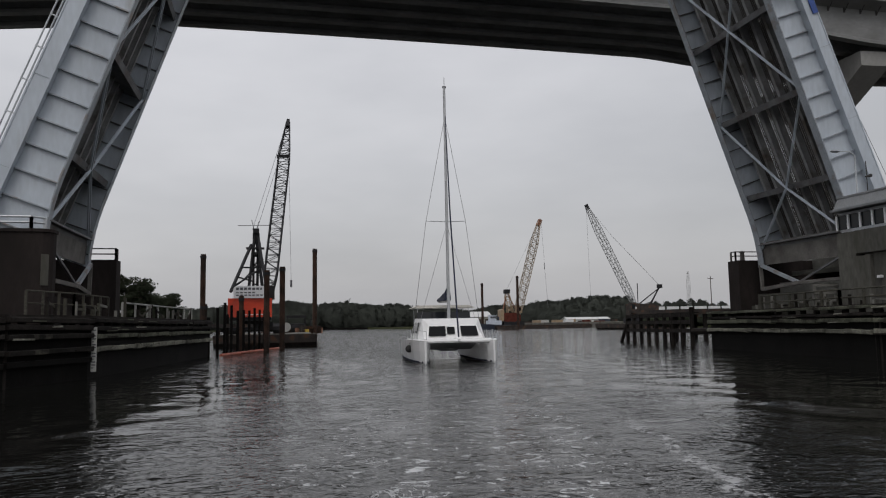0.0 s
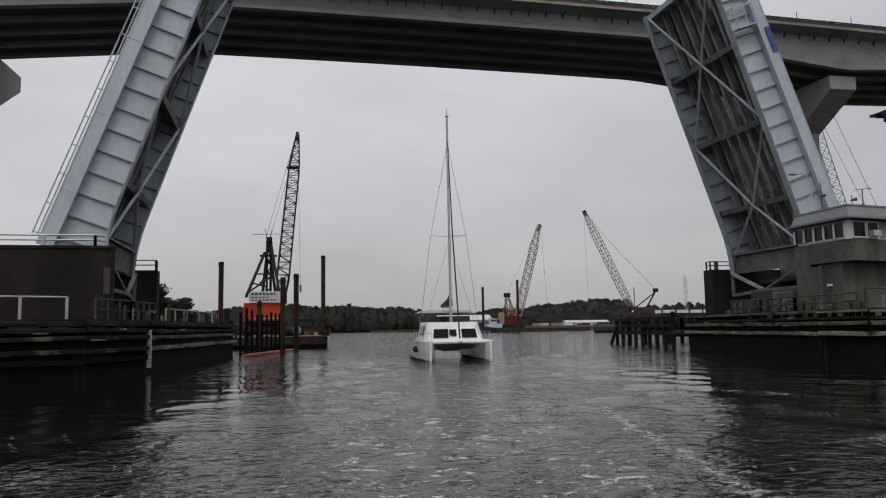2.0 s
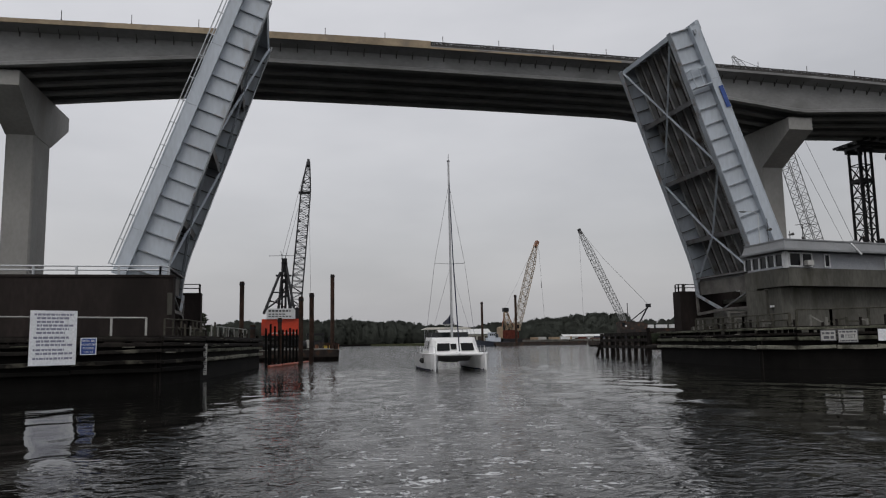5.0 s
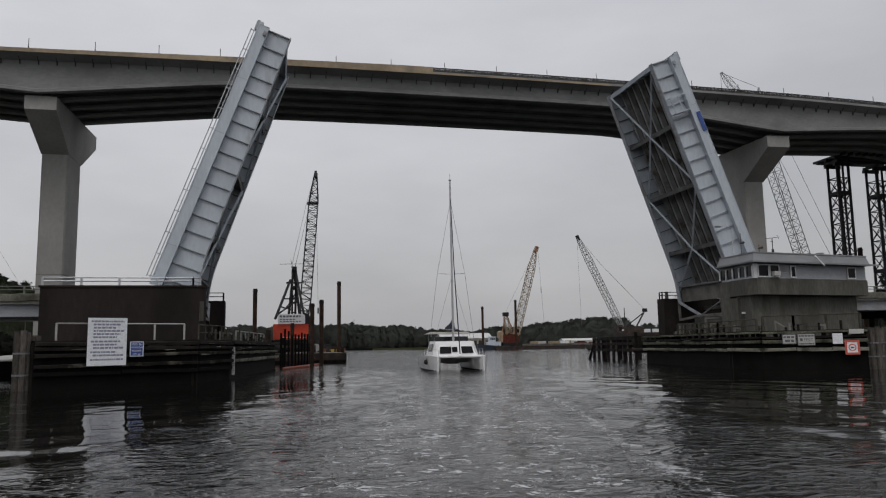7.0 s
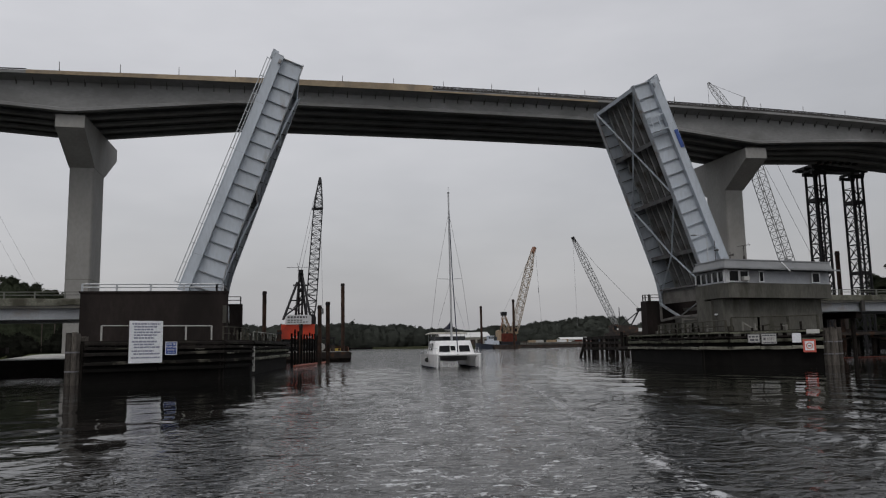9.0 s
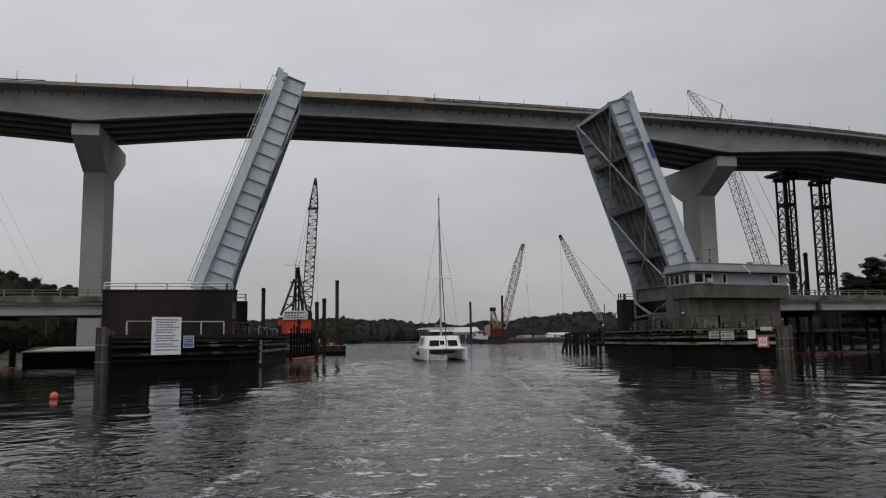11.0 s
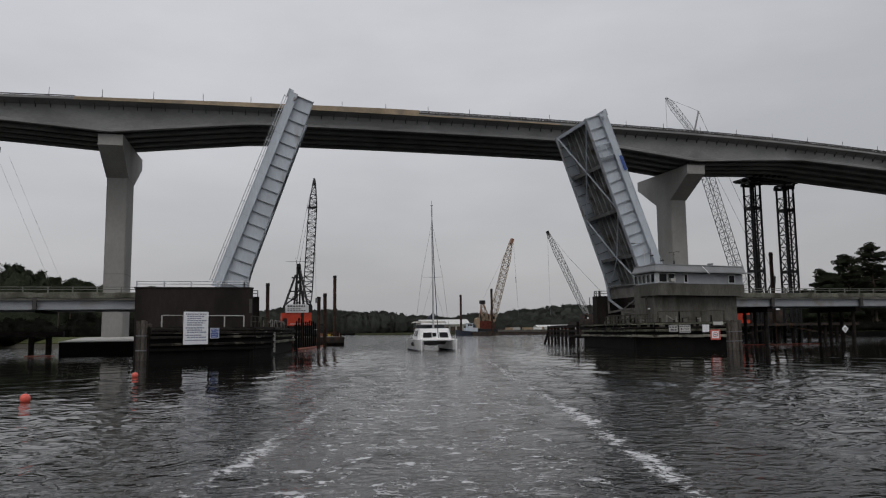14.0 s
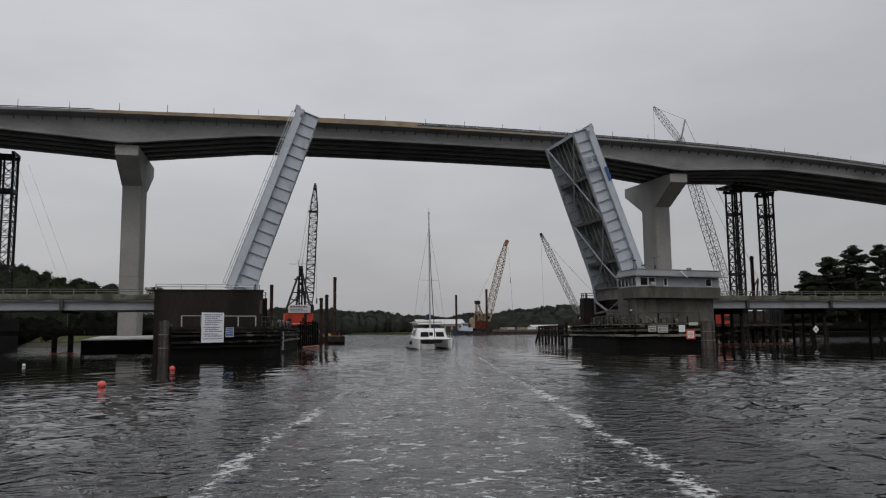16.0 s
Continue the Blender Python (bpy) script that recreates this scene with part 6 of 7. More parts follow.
for i, (x, y, m) in enumerate(((5.2, 121.8, YELLOW), (4.3, 122.6, TAN_STEEL), (6.0, 124.5, YELLOW), (1.8, 121.8, SIGN_GREY))):
    cr = thing("deck_crate", (x, y, 1.3), "painted steel crate on the barge deck", "crate", group="crates on the barge")
    part("box", Shape().box(x - 0.5, y - 0.4, 1.37, x + 0.5, y + 0.4, 1.95), m, cr)
    part("lid", Shape().box(x - 0.54, y - 0.44, 1.952, x + 0.54, y + 0.44, 2.03), m, cr)

# ---- catamaran under way between the bridges ----
cat = thing("catamaran", (10.6, 46.5, 0), "white sailing catamaran with dark windows, sails furled", "sailboat")
CM = Matrix.Translation((10.65, 43.9, 0)) @ Matrix.Rotation(radians(-5.0), 4, "Z")   # +y of the boat runs aft


def cp(x, y, z):
    return CM @ V((x, y, z))


def hull_ring(xc, y, w, zt, zk):
    """One section of a hull, from gunwale to keel."""
    return [cp(xc + s * w, y, z) for s, z in ((-1, zt), (-0.97, zt * 0.55), (-0.8, 0.12), (-0.35, zk), (0.35, zk), (0.8, 0.12), (0.97, zt * 0.55), (1, zt))]


for xc in (-2.08, 2.08):
    h = Shape()
    h.loft([hull_ring(xc, y, w, zt, zk) for y, w, zt, zk in ((0, 0.06, 1.38, 0.0), (0.7, 0.3, 1.4, -0.3), (2.2, 0.56, 1.42, -0.45), (5, 0.74, 1.42, -0.5), (9.2, 0.7, 1.35, -0.4), (10.6, 0.6, 0.95, -0.1), (11.0, 0.55, 0.6, 0.05))])
    hu = part("hull", h, GELCOAT, cat, smooth=False)
    part("boot_stripe", Shape().loft([[cp(xc + s * w * 1.01, y, z) for s, z in ((-0.86, 0.05), (-0.9, 0.17), (0.9, 0.17), (0.86, 0.05))] for y, w in ((0.3, 0.16), (2.2, 0.57), (5, 0.75), (9.5, 0.7))]), NAVY, hu)
brd = Shape()
brd.loft([[cp(x, y, z) for x, z in ((-2.0, zb), (2.0, zb), (2.3, zt), (-2.3, zt))] for y, zb, zt in ((2.3, 1.36, 1.42), (4.4, 0.72, 1.45), (10.2, 0.72, 1.4))])
part("bridge_deck", brd, GELCOAT, cat)
part("nacelle", Shape().loft([[cp(x, y, z) for x, z in ((-w, 0.8), (-w * 0.7, zb), (w * 0.7, zb), (w, 0.8))] for y, w, zb in ((4.2, 0.3, 0.75), (5.0, 0.8, 0.6), (8.5, 0.8, 0.6))]), GELCOAT, cat)
part("crossbeam", Shape().tube(cp(-1.95, 0.5, 1.34), cp(1.95, 0.5, 1.34), 0.13, n=8), GELCOAT, cat, "white forward crossbeam")
part("trampoline", Shape().loft([[cp(x, y, z) for x, z in ((-1.55, 1.36), (1.55, 1.36), (1.55, 1.38), (-1.55, 1.38))] for y in (0.6, 2.0)]), SIGN_GREY, cat)
part("longeron", Shape().beam(cp(0, 0.2, 1.4), cp(0, 2.1, 1.42), 0.14, 0.1), GELCOAT, cat)
cab = Shape()
cab.loft([[cp(s * x, y, z) for s, x, z, y in ((-1, xb, 1.44, y0), (-1, xt, zt, y1), (1, xt, zt, y1), (1, xb, 1.44, y0))]
          for xb, xt, zt, y0, y1 in ((1.9, 1.55, 2.35, 2.5, 3.1), (2.2, 1.85, 2.72, 3.6, 3.9), (2.3, 1.95, 2.78, 7.4, 7.4))])
cabin = part("cabin", cab, GELCOAT, cat)
for x0, x1 in ((-1.6, -0.5), (0.5, 1.6)):
    w = Shape()
    q = [(x0, 2.565, 1.62), (x1, 2.565, 1.62), (x1 * 0.94, 2.965, 2.24), (x0 * 0.94, 2.965, 2.24)]
    w.add([cp(x, y - 0.035, z) for x, y, z in q] + [cp(x, y + 0.0, z) for x, y, z in q], [(0, 1, 2, 3), (4, 5, 6, 7), (0, 1, 5, 4), (1, 2, 6, 5), (2, 3, 7, 6), (3, 0, 4, 7)])
    part("window", w, TINTED, cabin, "dark tinted cabin window")
part("centre_window", Shape().add([cp(x, y, z) for x, y, z in ((-0.4, 2.6, 1.75), (0.1, 2.6, 1.75), (0.1, 2.87, 2.2), (-0.4, 2.87, 2.2), (-0.4, 2.64, 1.75), (0.1, 2.64, 1.75), (0.1, 2.91, 2.2), (-0.4, 2.91, 2.2))],
                                  [(0, 1, 2, 3), (4, 5, 6, 7), (0, 1, 5, 4), (1, 2, 6, 5), (2, 3, 7, 6), (3, 0, 4, 7)]), TINTED, cabin)
for s in (-1, 1):
    sw = Shape()
    q = [(4.2, 2.16, 1.8), (6.9, 2.2, 1.8), (6.6, 2.02, 2.5), (4.6, 1.99, 2.5)]
    sw.add([cp(s * (x + 0.03), y, z) for y, x, z in q] + [cp(s * (x - 0.02), y, z) for y, x, z in q], [(0, 1, 2, 3), (4, 5, 6, 7), (0, 1, 5, 4), (1, 2, 6, 5), (2, 3, 7, 6), (3, 0, 4, 7)])
    part("side_window", sw, TINTED, cabin)
part("bimini", Shape().loft([[cp(s * x, y, z) for s, x, z in ((-1, 2.2, 3.5), (-1, 1.8, 3.68), (1, 1.8, 3.68), (1, 2.2, 3.5))] for y in (7.2, 10.0)]), TAN_CANVAS, cat, "cream canvas bimini")
part("windshield", Shape().loft([[cp(s * 1.85, y, z) for s, y, z in ((-1, 7.0, 2.78), (-1, 7.2, 3.22), (1, 7.2, 3.22), (1, 7.0, 2.78))], [cp(s * 1.85, y, z) for s, y, z in ((-1, 7.05, 2.78), (-1, 7.25, 3.22), (1, 7.25, 3.22), (1, 7.05, 2.78))]]), GLASS, cat)
for x in (-1.8, 1.8):
    for y in (7.3, 9.9):
        part("bimini_post", Shape().tube(cp(x, y, 1.4), cp(x, y, 3.52), 0.03, n=5), ALU, cat)
MB, MTOP = cp(0, 4.6, 2.7), cp(0, 4.9, 18.45)
part("mast", Shape().tube(MB, MTOP, 0.11, 0.085, 8), ALU, cat, "slim aluminium mast")
part("masthead_aerial", Shape().tube(MTOP, MTOP + V((0, 0, 0.7)), 0.02, n=4).box(MTOP.x - 0.12, MTOP.y - 0.05, MTOP.z, MTOP.x + 0.12, MTOP.y + 0.05, MTOP.z + 0.12), WIRE, cat)
part("furled_jib", Shape().tube(cp(0, 0.55, 1.6), cp(0, 3.2, 9.6), 0.055, 0.05, 7).tube(cp(0, 3.2, 9.6), cp(0, 4.6, 16.4), 0.05, 0.03, 7), NAVY, cat, "dark furled jib")
part("boom", Shape().tube(cp(0, 4.8, 3.9), cp(0, 9.4, 4.0), 0.1, n=8), ALU, cat)
part("sail_bag", Shape().loft([[cp(w * x, y, z0 + h * z) for x, z in ((-1, 0), (-0.8, 0.55), (0, 1), (0.8, 0.55), (1, 0))] for y, w, z0, h in ((4.95, 0.22, 3.95, 0.95), (6.5, 0.26, 3.95, 0.6), (9.2, 0.2, 4.0, 0.28))]), NAVY, cat, "navy sail bag on the boom")
sp = cp(0, 4.75, 9.2)
for s in (-1, 1):
    tip_ = cp(s * 1.35, 5.2, 9.3)
    part("spreader", Shape().tube(sp, tip_, 0.04, 0.025, 6), ALU, cat)
    part("shroud", Shape().tube(cp(s * 2.35, 5.6, 1.4), tip_, 0.014, n=4).tube(tip_, cp(0, 4.85, 16.4), 0.014, n=4), WIRE, cat)
    part("inner_shroud", Shape().tube(cp(s * 2.2, 5.0, 1.4), cp(0, 4.75, 9.0), 0.01, n=4), WIRE, cat)
    for k in range(5):
        y = 1.0 + 1.7 * k
        part("stanchion", Shape().tube(cp(s * 2.35, y + 1, 1.4), cp(s * 2.35, y + 1, 2.0), 0.015, n=4), ALU, cat)
    part("lifeline", Shape().tube(cp(s * 2.05, 0.4, 1.95), cp(s * 2.35, 2, 2.0), 0.01, n=4).tube(cp(s * 2.35, 2, 2.0), cp(s * 2.35, 8.8, 2.0), 0.01, n=4), WIRE, cat)
    part("pulpit", Shape().tube(cp(s * 2.0, 0.1, 1.4), cp(s * 2.0, 0.2, 1.95), 0.018, n=4).tube(cp(s * 2.0, 0.2, 1.95), cp(s * 2.3, 1.6, 2.0), 0.018, n=4), ALU, cat)
fnd = Shape()
for i in range(6):
    a0, a1 = math.pi * i / 6, math.pi * (i + 1) / 6
    c = cp(-2.78, 3.2, 0.85)
    fnd.tube(c + V((0, 0, 0.24 * math.cos(a0))), c + V((0, 0, 0.24 * math.cos(a1))), max(0.01, 0.24 * math.sin(a0)), max(0.01, 0.24 * math.sin(a1)), 10, False)
part("fender_ball", fnd, RUBBER, cat)
part("fender_line", Shape().tube(cp(-2.78, 3.2, 1.08), cp(-2.62, 3.2, 1.45), 0.015, n=4), WIRE, cat)

# ---- mooring buoys ----
for x, y, r, m, lab in ((-19.0, -13.2, 0.19, BUOY, "faded orange mooring buoy floating in the river"), (-17.4, 2.0, 0.18, BUOY, "faded orange mooring buoy floating in the river"),
                        (-29.1, 13.2, 0.13, WHITE_PAINT, "small white float on the water")):
    b = thing("mooring_buoy", (x, y, 0), lab, "buoy", group="floating buoys")
    s = Shape()
    n = 8
    s.loft([[(x + r * math.sin(a) * math.cos(2 * math.pi * k / 12), y + r * math.sin(a) * math.sin(2 * math.pi * k / 12), 0.1 + r * math.cos(a)) for k in range(12)]
            for a in (math.pi * (0.04 + 0.92 * i / n) for i in range(n + 1))])
    part("ball", s, m, b, smooth=True)
    part("eye", Shape().tube((x, y, 0.1 + r * 0.95), (x, y, 0.1 + r * 1.2), 0.04, n=6), WIRE, b)

# ---- far yard: cranes, tug, sheds ----
barge("crane_barge", (116, 322), 46.0, 16.0, -0.8, 1.6, 4, "dark work barge alongside the yard quay")
c2 = thing("crawler_crane", (105, 320, 1.6), "orange crawler crane with a tan lattice boom on a far barge", "crane", group="cranes")
part("crawler_track", Shape().box(99.0, 317, 1.66, 108, 318.4, 3.3).box(99.0, 321.6, 1.66, 108, 323, 3.3), BLACK_STEEL, c2)
part("machinery_house", Shape().prism([(98.8, 3.5), (106.5, 3.5), (106.5, 6.2), (105.5, 7.2), (98.8, 7.2)], lambda u, v, w: (u, w, v), 317.5, 322.5), RUST_RED, c2)
part("counterweight", Shape().prism([(97.4, 3.6), (99.0, 3.6), (99.0, 8.4), (98.4, 8.9), (97.4, 8.4)], lambda u, v, w: (u, w, v), 317.6, 322.4), TAN_STEEL, c2)
part("cab", Shape().prism([(104.6, 7.0), (107.2, 7.0), (107.2, 9.0), (106.6, 10.0), (104.6, 10.0)], lambda u, v, w: (u, w, v), 317.2, 319.2), TAN_STEEL, c2)
part("cab_window", Shape().box(105.0, 317.12, 8.0, 106.6, 317.18, 9.6), GLASS, c2)
part("gantry", lattice(Shape(), (102.6, 320, 7.2), (101.0, 320, 16.2), 2.6, 2.2, 1.0, 6, 0.16, (1, 0, 0), 0.7), TAN_STEEL, c2, "tan lattice gantry mast")
part("gantry_leg", Shape().beam((105.5, 319, 7.2), (101.6, 320, 15.5), 0.4, 0.4).beam((98.6, 319, 7.2), (100.6, 320, 14.5), 0.4, 0.4), ORANGE_STEEL, c2)
part("gantry_head", Shape().box(99.8, 319.0, 15.8, 102.4, 321.0, 17.6), BLACK_STEEL, c2)
part("boom", lattice(Shape(), (105.4, 320, 5), (118.7, 324, 48.6), 1.4, 3.1, 1.2, 26, 0.19, (1, 0, 0), 0.6), BOOM_TAN, c2, "faded tan lattice boom")
part("boom_head", Shape().beam((118.1, 323.8, 47.0), (119.5, 324.2, 49.8), 1.7, 1.5), ORANGE_STEEL, c2)
part("pendant", Shape().tube((101.0, 320, 17.4), (118.5, 324, 48.6), 0.05, n=4), WIRE, c2)
part("hoist_rope", Shape().tube((119.9, 324.2, 48.6), (122.0, 324.2, 9), 0.05, n=4).tube((120.9, 324.2, 27), (120.8, 324.2, 30), 0.14, n=5), WIRE, c2)
for x, y, zt in ((104.0, 313.6, 23.2), (91.4, 326, 20.8)):
    p = thing("steel_pile", (x, y, 0), "tall dark barge spud", "pile", group="tall steel piles")
    part("shaft", Shape().tube((x, y, -2), (x, y, zt), 0.55, n=10), RUST_PILE, p)
    part("collar", Shape().tube((x, y, zt - 1), (x, y, zt - 0.5), 0.65, n=10), BLACK_STEEL, p)
tug = thing("tugboat", (94, 317, 0), "small tug with pale blue wheelhouse and dark hull", "tugboat")
part("hull", Shape().loft([[(x, y, z) for y, z in ((317 - w, zt), (317 - w * 0.8, -0.3), (317 + w * 0.8, -0.3), (317 + w, zt))] for x, w, zt in ((86, 1.0, 3.0), (88, 2.4, 2.6), (95, 2.8, 2.0), (101, 2.5, 2.0))]), TUG_BLUE, tug)
part("deckhouse", Shape().box(90.8, 315.2, 2.0, 97, 318.8, 3.9), TUG_WHITE, tug)
wh = part("wheelhouse", Shape().box(91.8, 315.5, 3.92, 94.6, 318.5, 6.0).box(91.5, 315.2, 6.0, 94.9, 318.8, 6.25), TUG_WHITE, tug)
for k in range(3):
    part("window", Shape().box(92.0 + 0.85 * k, 315.44, 4.8, 92.65 + 0.85 * k, 315.5, 5.6), GLASS, wh)
part("funnel", Shape().tube((96.0, 317, 3.9), (96.0, 317, 5.6), 0.4, n=10), TUG_BLUE, tug)

barge("crane_barge", (115, 222), 26.0, 14.0, -0.8, 1.8, 15, "dark crane barge moored off the bank")
c3 = thing("crawler_crane", (115, 221, 1.8), "dark crawler crane with a grey lattice boom held by long pendants", "crane", group="cranes")
part("crawler_track", Shape().box(110, 217.5, 1.87, 119, 219, 3.4).box(110, 223, 1.87, 119, 224.5, 3.4), BLACK_STEEL, c3)
part("machinery_house", Shape().prism([(110.5, 3.6), (119.5, 3.6), (119.5, 7.2), (118, 8.0), (110.5, 8.0)], lambda u, v, w: (u, w, v), 218.5, 223.5), DARK_HULL, c3)
part("cab", Shape().box(109.6, 218, 5.0, 111.4, 220, 8.4), DARK_HULL, c3)
part("cab_window", Shape().box(109.9, 217.94, 6.4, 111.1, 217.99, 7.8), GLASS, c3)
part("gantry", Shape().beam((118, 221, 8), (121.5, 221, 13.6), 0.4, 0.4).beam((114, 221, 8), (121.5, 221, 13.2), 0.3, 0.3).beam((113.6, 221, 8), (113.6, 221, 14.5), 0.2, 0.2).box(120.7, 220.4, 13.0, 122.1, 221.6, 14.2), BLACK_STEEL, c3)
part("boom", lattice(Shape(), (112.5, 221, 7.5), (97.4, 221.4, 39.2), 1.0, 1.9, 0.8, 26, 0.11, (0.9, 0, 0.4), 0.55), GREY_STEEL, c3, "grey lattice boom")
part("boom_head", Shape().beam((97.9, 221.4, 38.2), (97.1, 221.4, 39.9), 0.9, 0.9), BLACK_STEEL, c3)
part("pendant", Shape().tube((121.5, 221, 13.8), (106, 221.4, 29.5), 0.07, n=4).tube((106, 221.4, 29.5), (98.2, 221.4, 38.6), 0.05, n=4), GREY_STEEL, c3)
part("hoist_rope", Shape().tube((97.2, 221.4, 39), (97.6, 221.4, 8), 0.035, n=4), WIRE, c3)
part("work_lamp", Shape().box(110.4, 216.6, 6.4, 110.9, 216.8, 6.9), WHITE_PAINT, c3)


def shed(x0, y0, x1, y1, z0, ze, zr, wall_m, roof_m, label, doors=3):
    s = thing("shed", ((x0 + x1) / 2, (y0 + y1) / 2, z0), label, "shed", group="yard sheds")
    ym = (y0 + y1) / 2
    wall_ob = part("wall", Shape().prism([(y0, z0), (y1, z0), (y1, ze), (ym, zr - 0.2), (y0, ze)], lambda u, v, w: (w, u, v), x0, x1), wall_m, s)
    part("roof", Shape().prism([(y0 - 0.6, ze - 0.1), (ym, zr), (y1 + 0.6, ze - 0.1), (y1 + 0.6, ze + 0.15), (ym, zr + 0.25), (y0 - 0.6, ze + 0.15)], lambda u, v, w: (w, u, v), x0 - 0.6, x1 + 0.6), roof_m, s)
    for i in range(doors):
        x = lerp(x0, x1, (i + 0.5) / doors)
        part("door", Shape().box(x - 1.6, y0 - 0.12, z0, x + 1.6, y0 - 0.02, lerp(z0, ze, 0.75)), DARK_HULL, s)


shed(92, 420, 123, 436, 1.3, 6.6, 9.6, SHED_WALL, ROOF_METAL, "long pale-roofed boat shed in the far yard", 7)
shed(170, 420, 197, 428, 1.3, 4.2, 5.4, WHITE_PAINT, ROOF_METAL, "long white low shed in the far yard", 5)
# rail of pale beams stacked by the near crane
for i in range(7):
    x = 124 + 5.2 * i
    st = thing("stacked_beam", (x, 232, 1.3), "pale concrete beam stored on the bank", "beam", group="stored beams")
    part("beam", Shape().box(x, 230, 6.0, x + 4.0, 231, 7.2), WHITE_PAINT, st)
    part("trestle", Shape().box(x + 0.4, 230.1, 1.3, x + 0.8, 230.9, 6.0).box(x + 3.2, 230.1, 1.3, x + 3.6, 230.9, 6.0), RUST_PILE, st)
# parked boxes and vehicles along the quay
rng = random.Random(21)
for i in range(26):
    x = 112 + 5.6 * i + rng.uniform(-1, 1)
    y = 346 + rng.uniform(0, 10)
    L, H = rng.uniform(2.5, 5.5), rng.uniform(1.5, 2.8)
    m = (TAN_STEEL, RUST_RED, WHITE_PAINT, SIGN_GREY, DARK_HULL, DARK_HULL, TUG_BLUE)[rng.randrange(7)]
    b = thing("yard_container", (x, y, 2.0), "small painted container in the far yard", "container", group="yard containers")
    part("box", Shape().box(x, y, 1.3, x + L, y + 2.4, 1.6 + H), m, b)
    part("skid", Shape().box(x - 0.1, y - 0.1, 1.29, x + L + 0.1, y + 2.5, 1.5), RUST_PILE, b)
# lattice mast and poles on the far right skyline
ms = thing("radio_mast", (179, 300, 1.3), "thin pale lattice radio mast above the woods", "mast")
part("lattice_mast", lattice(Shape(), (179, 300, 1.3), (179, 300, 23.5), 1.6, 1.2, 0.6, 20, 0.05, (1, 0, 0)), GREY_STEEL, ms)
part("top_light", Shape().box(178.7, 299.7, 23.5, 179.3, 300.3, 24.2), WHITE_PAINT, ms)
for x, y, z in ((190, 300, 22), (204, 300, 20)):
    u = thing("utility_pole", (x, y, 1.3), "tall utility pole on the far bank", "pole", group="utility poles")
    part("shaft", Shape().tube((x, y, 1.2), (x, y, z), 0.22, 0.15, 6), BARK, u)
    part("crossarm", Shape().box(x - 1.4, y - 0.1, z - 1.2, x + 1.4, y + 0.1, z - 0.9), BARK, u)
# far tower crane tip over the woods
fc = thing("far_crane", (82, 900, 1), "tiny boom of a crane beyond the far woods", "crane")
part("boom", lattice(Shape(), (74, 900, 14), (89, 900, 36), 1.2, 1.8, 0.8, 12, 0.14, (0, 1, 0)), GREY_STEEL, fc)
part("base", Shape().box(71, 897, 1, 76, 903, 14.5), GREY_STEEL, fc)

# luffing-jib crane working behind the bridge, seen under and over its deck
c4 = thing("crawler_crane", (98.5, 104, 1.3), "pale luffing-jib lattice crane working behind the new bridge", "crane", group="cranes")
part("crawler_track", Shape().box(94.5, 100.5, 1.3, 102.5, 101.8, 2.9).box(94.5, 106.2, 1.3, 102.5, 107.5, 2.9), BLACK_STEEL, c4)
part("machinery_house", Shape().box(96.0, 101.5, 3.0, 105.5, 106.5, 6.2), DARK_HULL, c4)
part("main_boom", lattice(Shape(), (98.6, 104, 3.6), (85.7, 104, 47.2), 1.2, 2.0, 1.2, 32, 0.11, (1, 0, 0.3), 0.55), GREY_STEEL, c4, "pale grey lattice main boom")
part("luffing_jib", lattice(Shape(), (85.7, 104, 46.6), (79.1, 104, 54.5), 0.5, 1.1, 0.3, 10, 0.06, (1, 0, 1)), GREY_STEEL, c4, "pale lattice jib")
part("jib_strut", Shape().beam((85.9, 104, 46.6), (87.3, 104, 51.9), 0.3, 0.3).beam((85.4, 103.5, 46.6), (87.3, 104, 51.9), 0.15, 0.15), GREY_STEEL, c4)
part("pendant", Shape().tube((105, 104, 14), (87.3, 104, 51.9), 0.05, n=4).tube((87.3, 104, 51.9), (79.2, 104, 54.4), 0.04, n=4).tube((103, 103, 12), (87, 104, 45), 0.04, n=4), WIRE, c4)
part("gantry", Shape().beam((104, 104, 6), (105, 104, 14), 0.3, 0.3).beam((100, 104, 6), (105, 104, 14), 0.25, 0.25), BLACK_STEEL, c4)
part("hoist_rope", Shape().tube((79.0, 104, 54.3), (79.4, 104, 5), 0.035, n=4), WIRE, c4)

# ---- work trestle under and behind the approach by the control house ----
trs = thing("work_trestle", (64, 78, 0), "dark steel work trestle on many piles behind the old span", "trestle")
tp = Shape().tube((0, 0, -2), (0, 0, 1.0), 0.28, n=8).mesh("trestle_post", TIMBER)
rng = random.Random(31)
for i in range(15):
    for y in (60.5, 66, 80.5, 86.5):
        piece("trestle_post", tp, trs, Matrix.Translation((47 + 2.7 * i + rng.uniform(-0.5, 0.5), y + rng.uniform(-0.4, 0.4), 0)) @ Matrix.Diagonal((1, 1, 3.1, 1)))
part("deck", Shape().box(46, 80, 3.1, 88, 87, 3.7).box(46, 59.8, 2.6, 86, 66.6, 3.0), DARK_HULL, trs)
part("cross_bracing", Shape().beam((47, 60.4, 0.6), (60, 60.4, 2.6), 0.15, 0.25).beam((60, 60.4, 0.6), (72, 60.4, 2.6), 0.15, 0.25).beam((73, 60.4, 2.4), (85, 60.4, 0.6), 0.15, 0.25), DARK_HULL, trs)
fb2 = thing("floating_boom", (47, 58, 0.06), "faded red floating boom beside the trestle", "float boom")
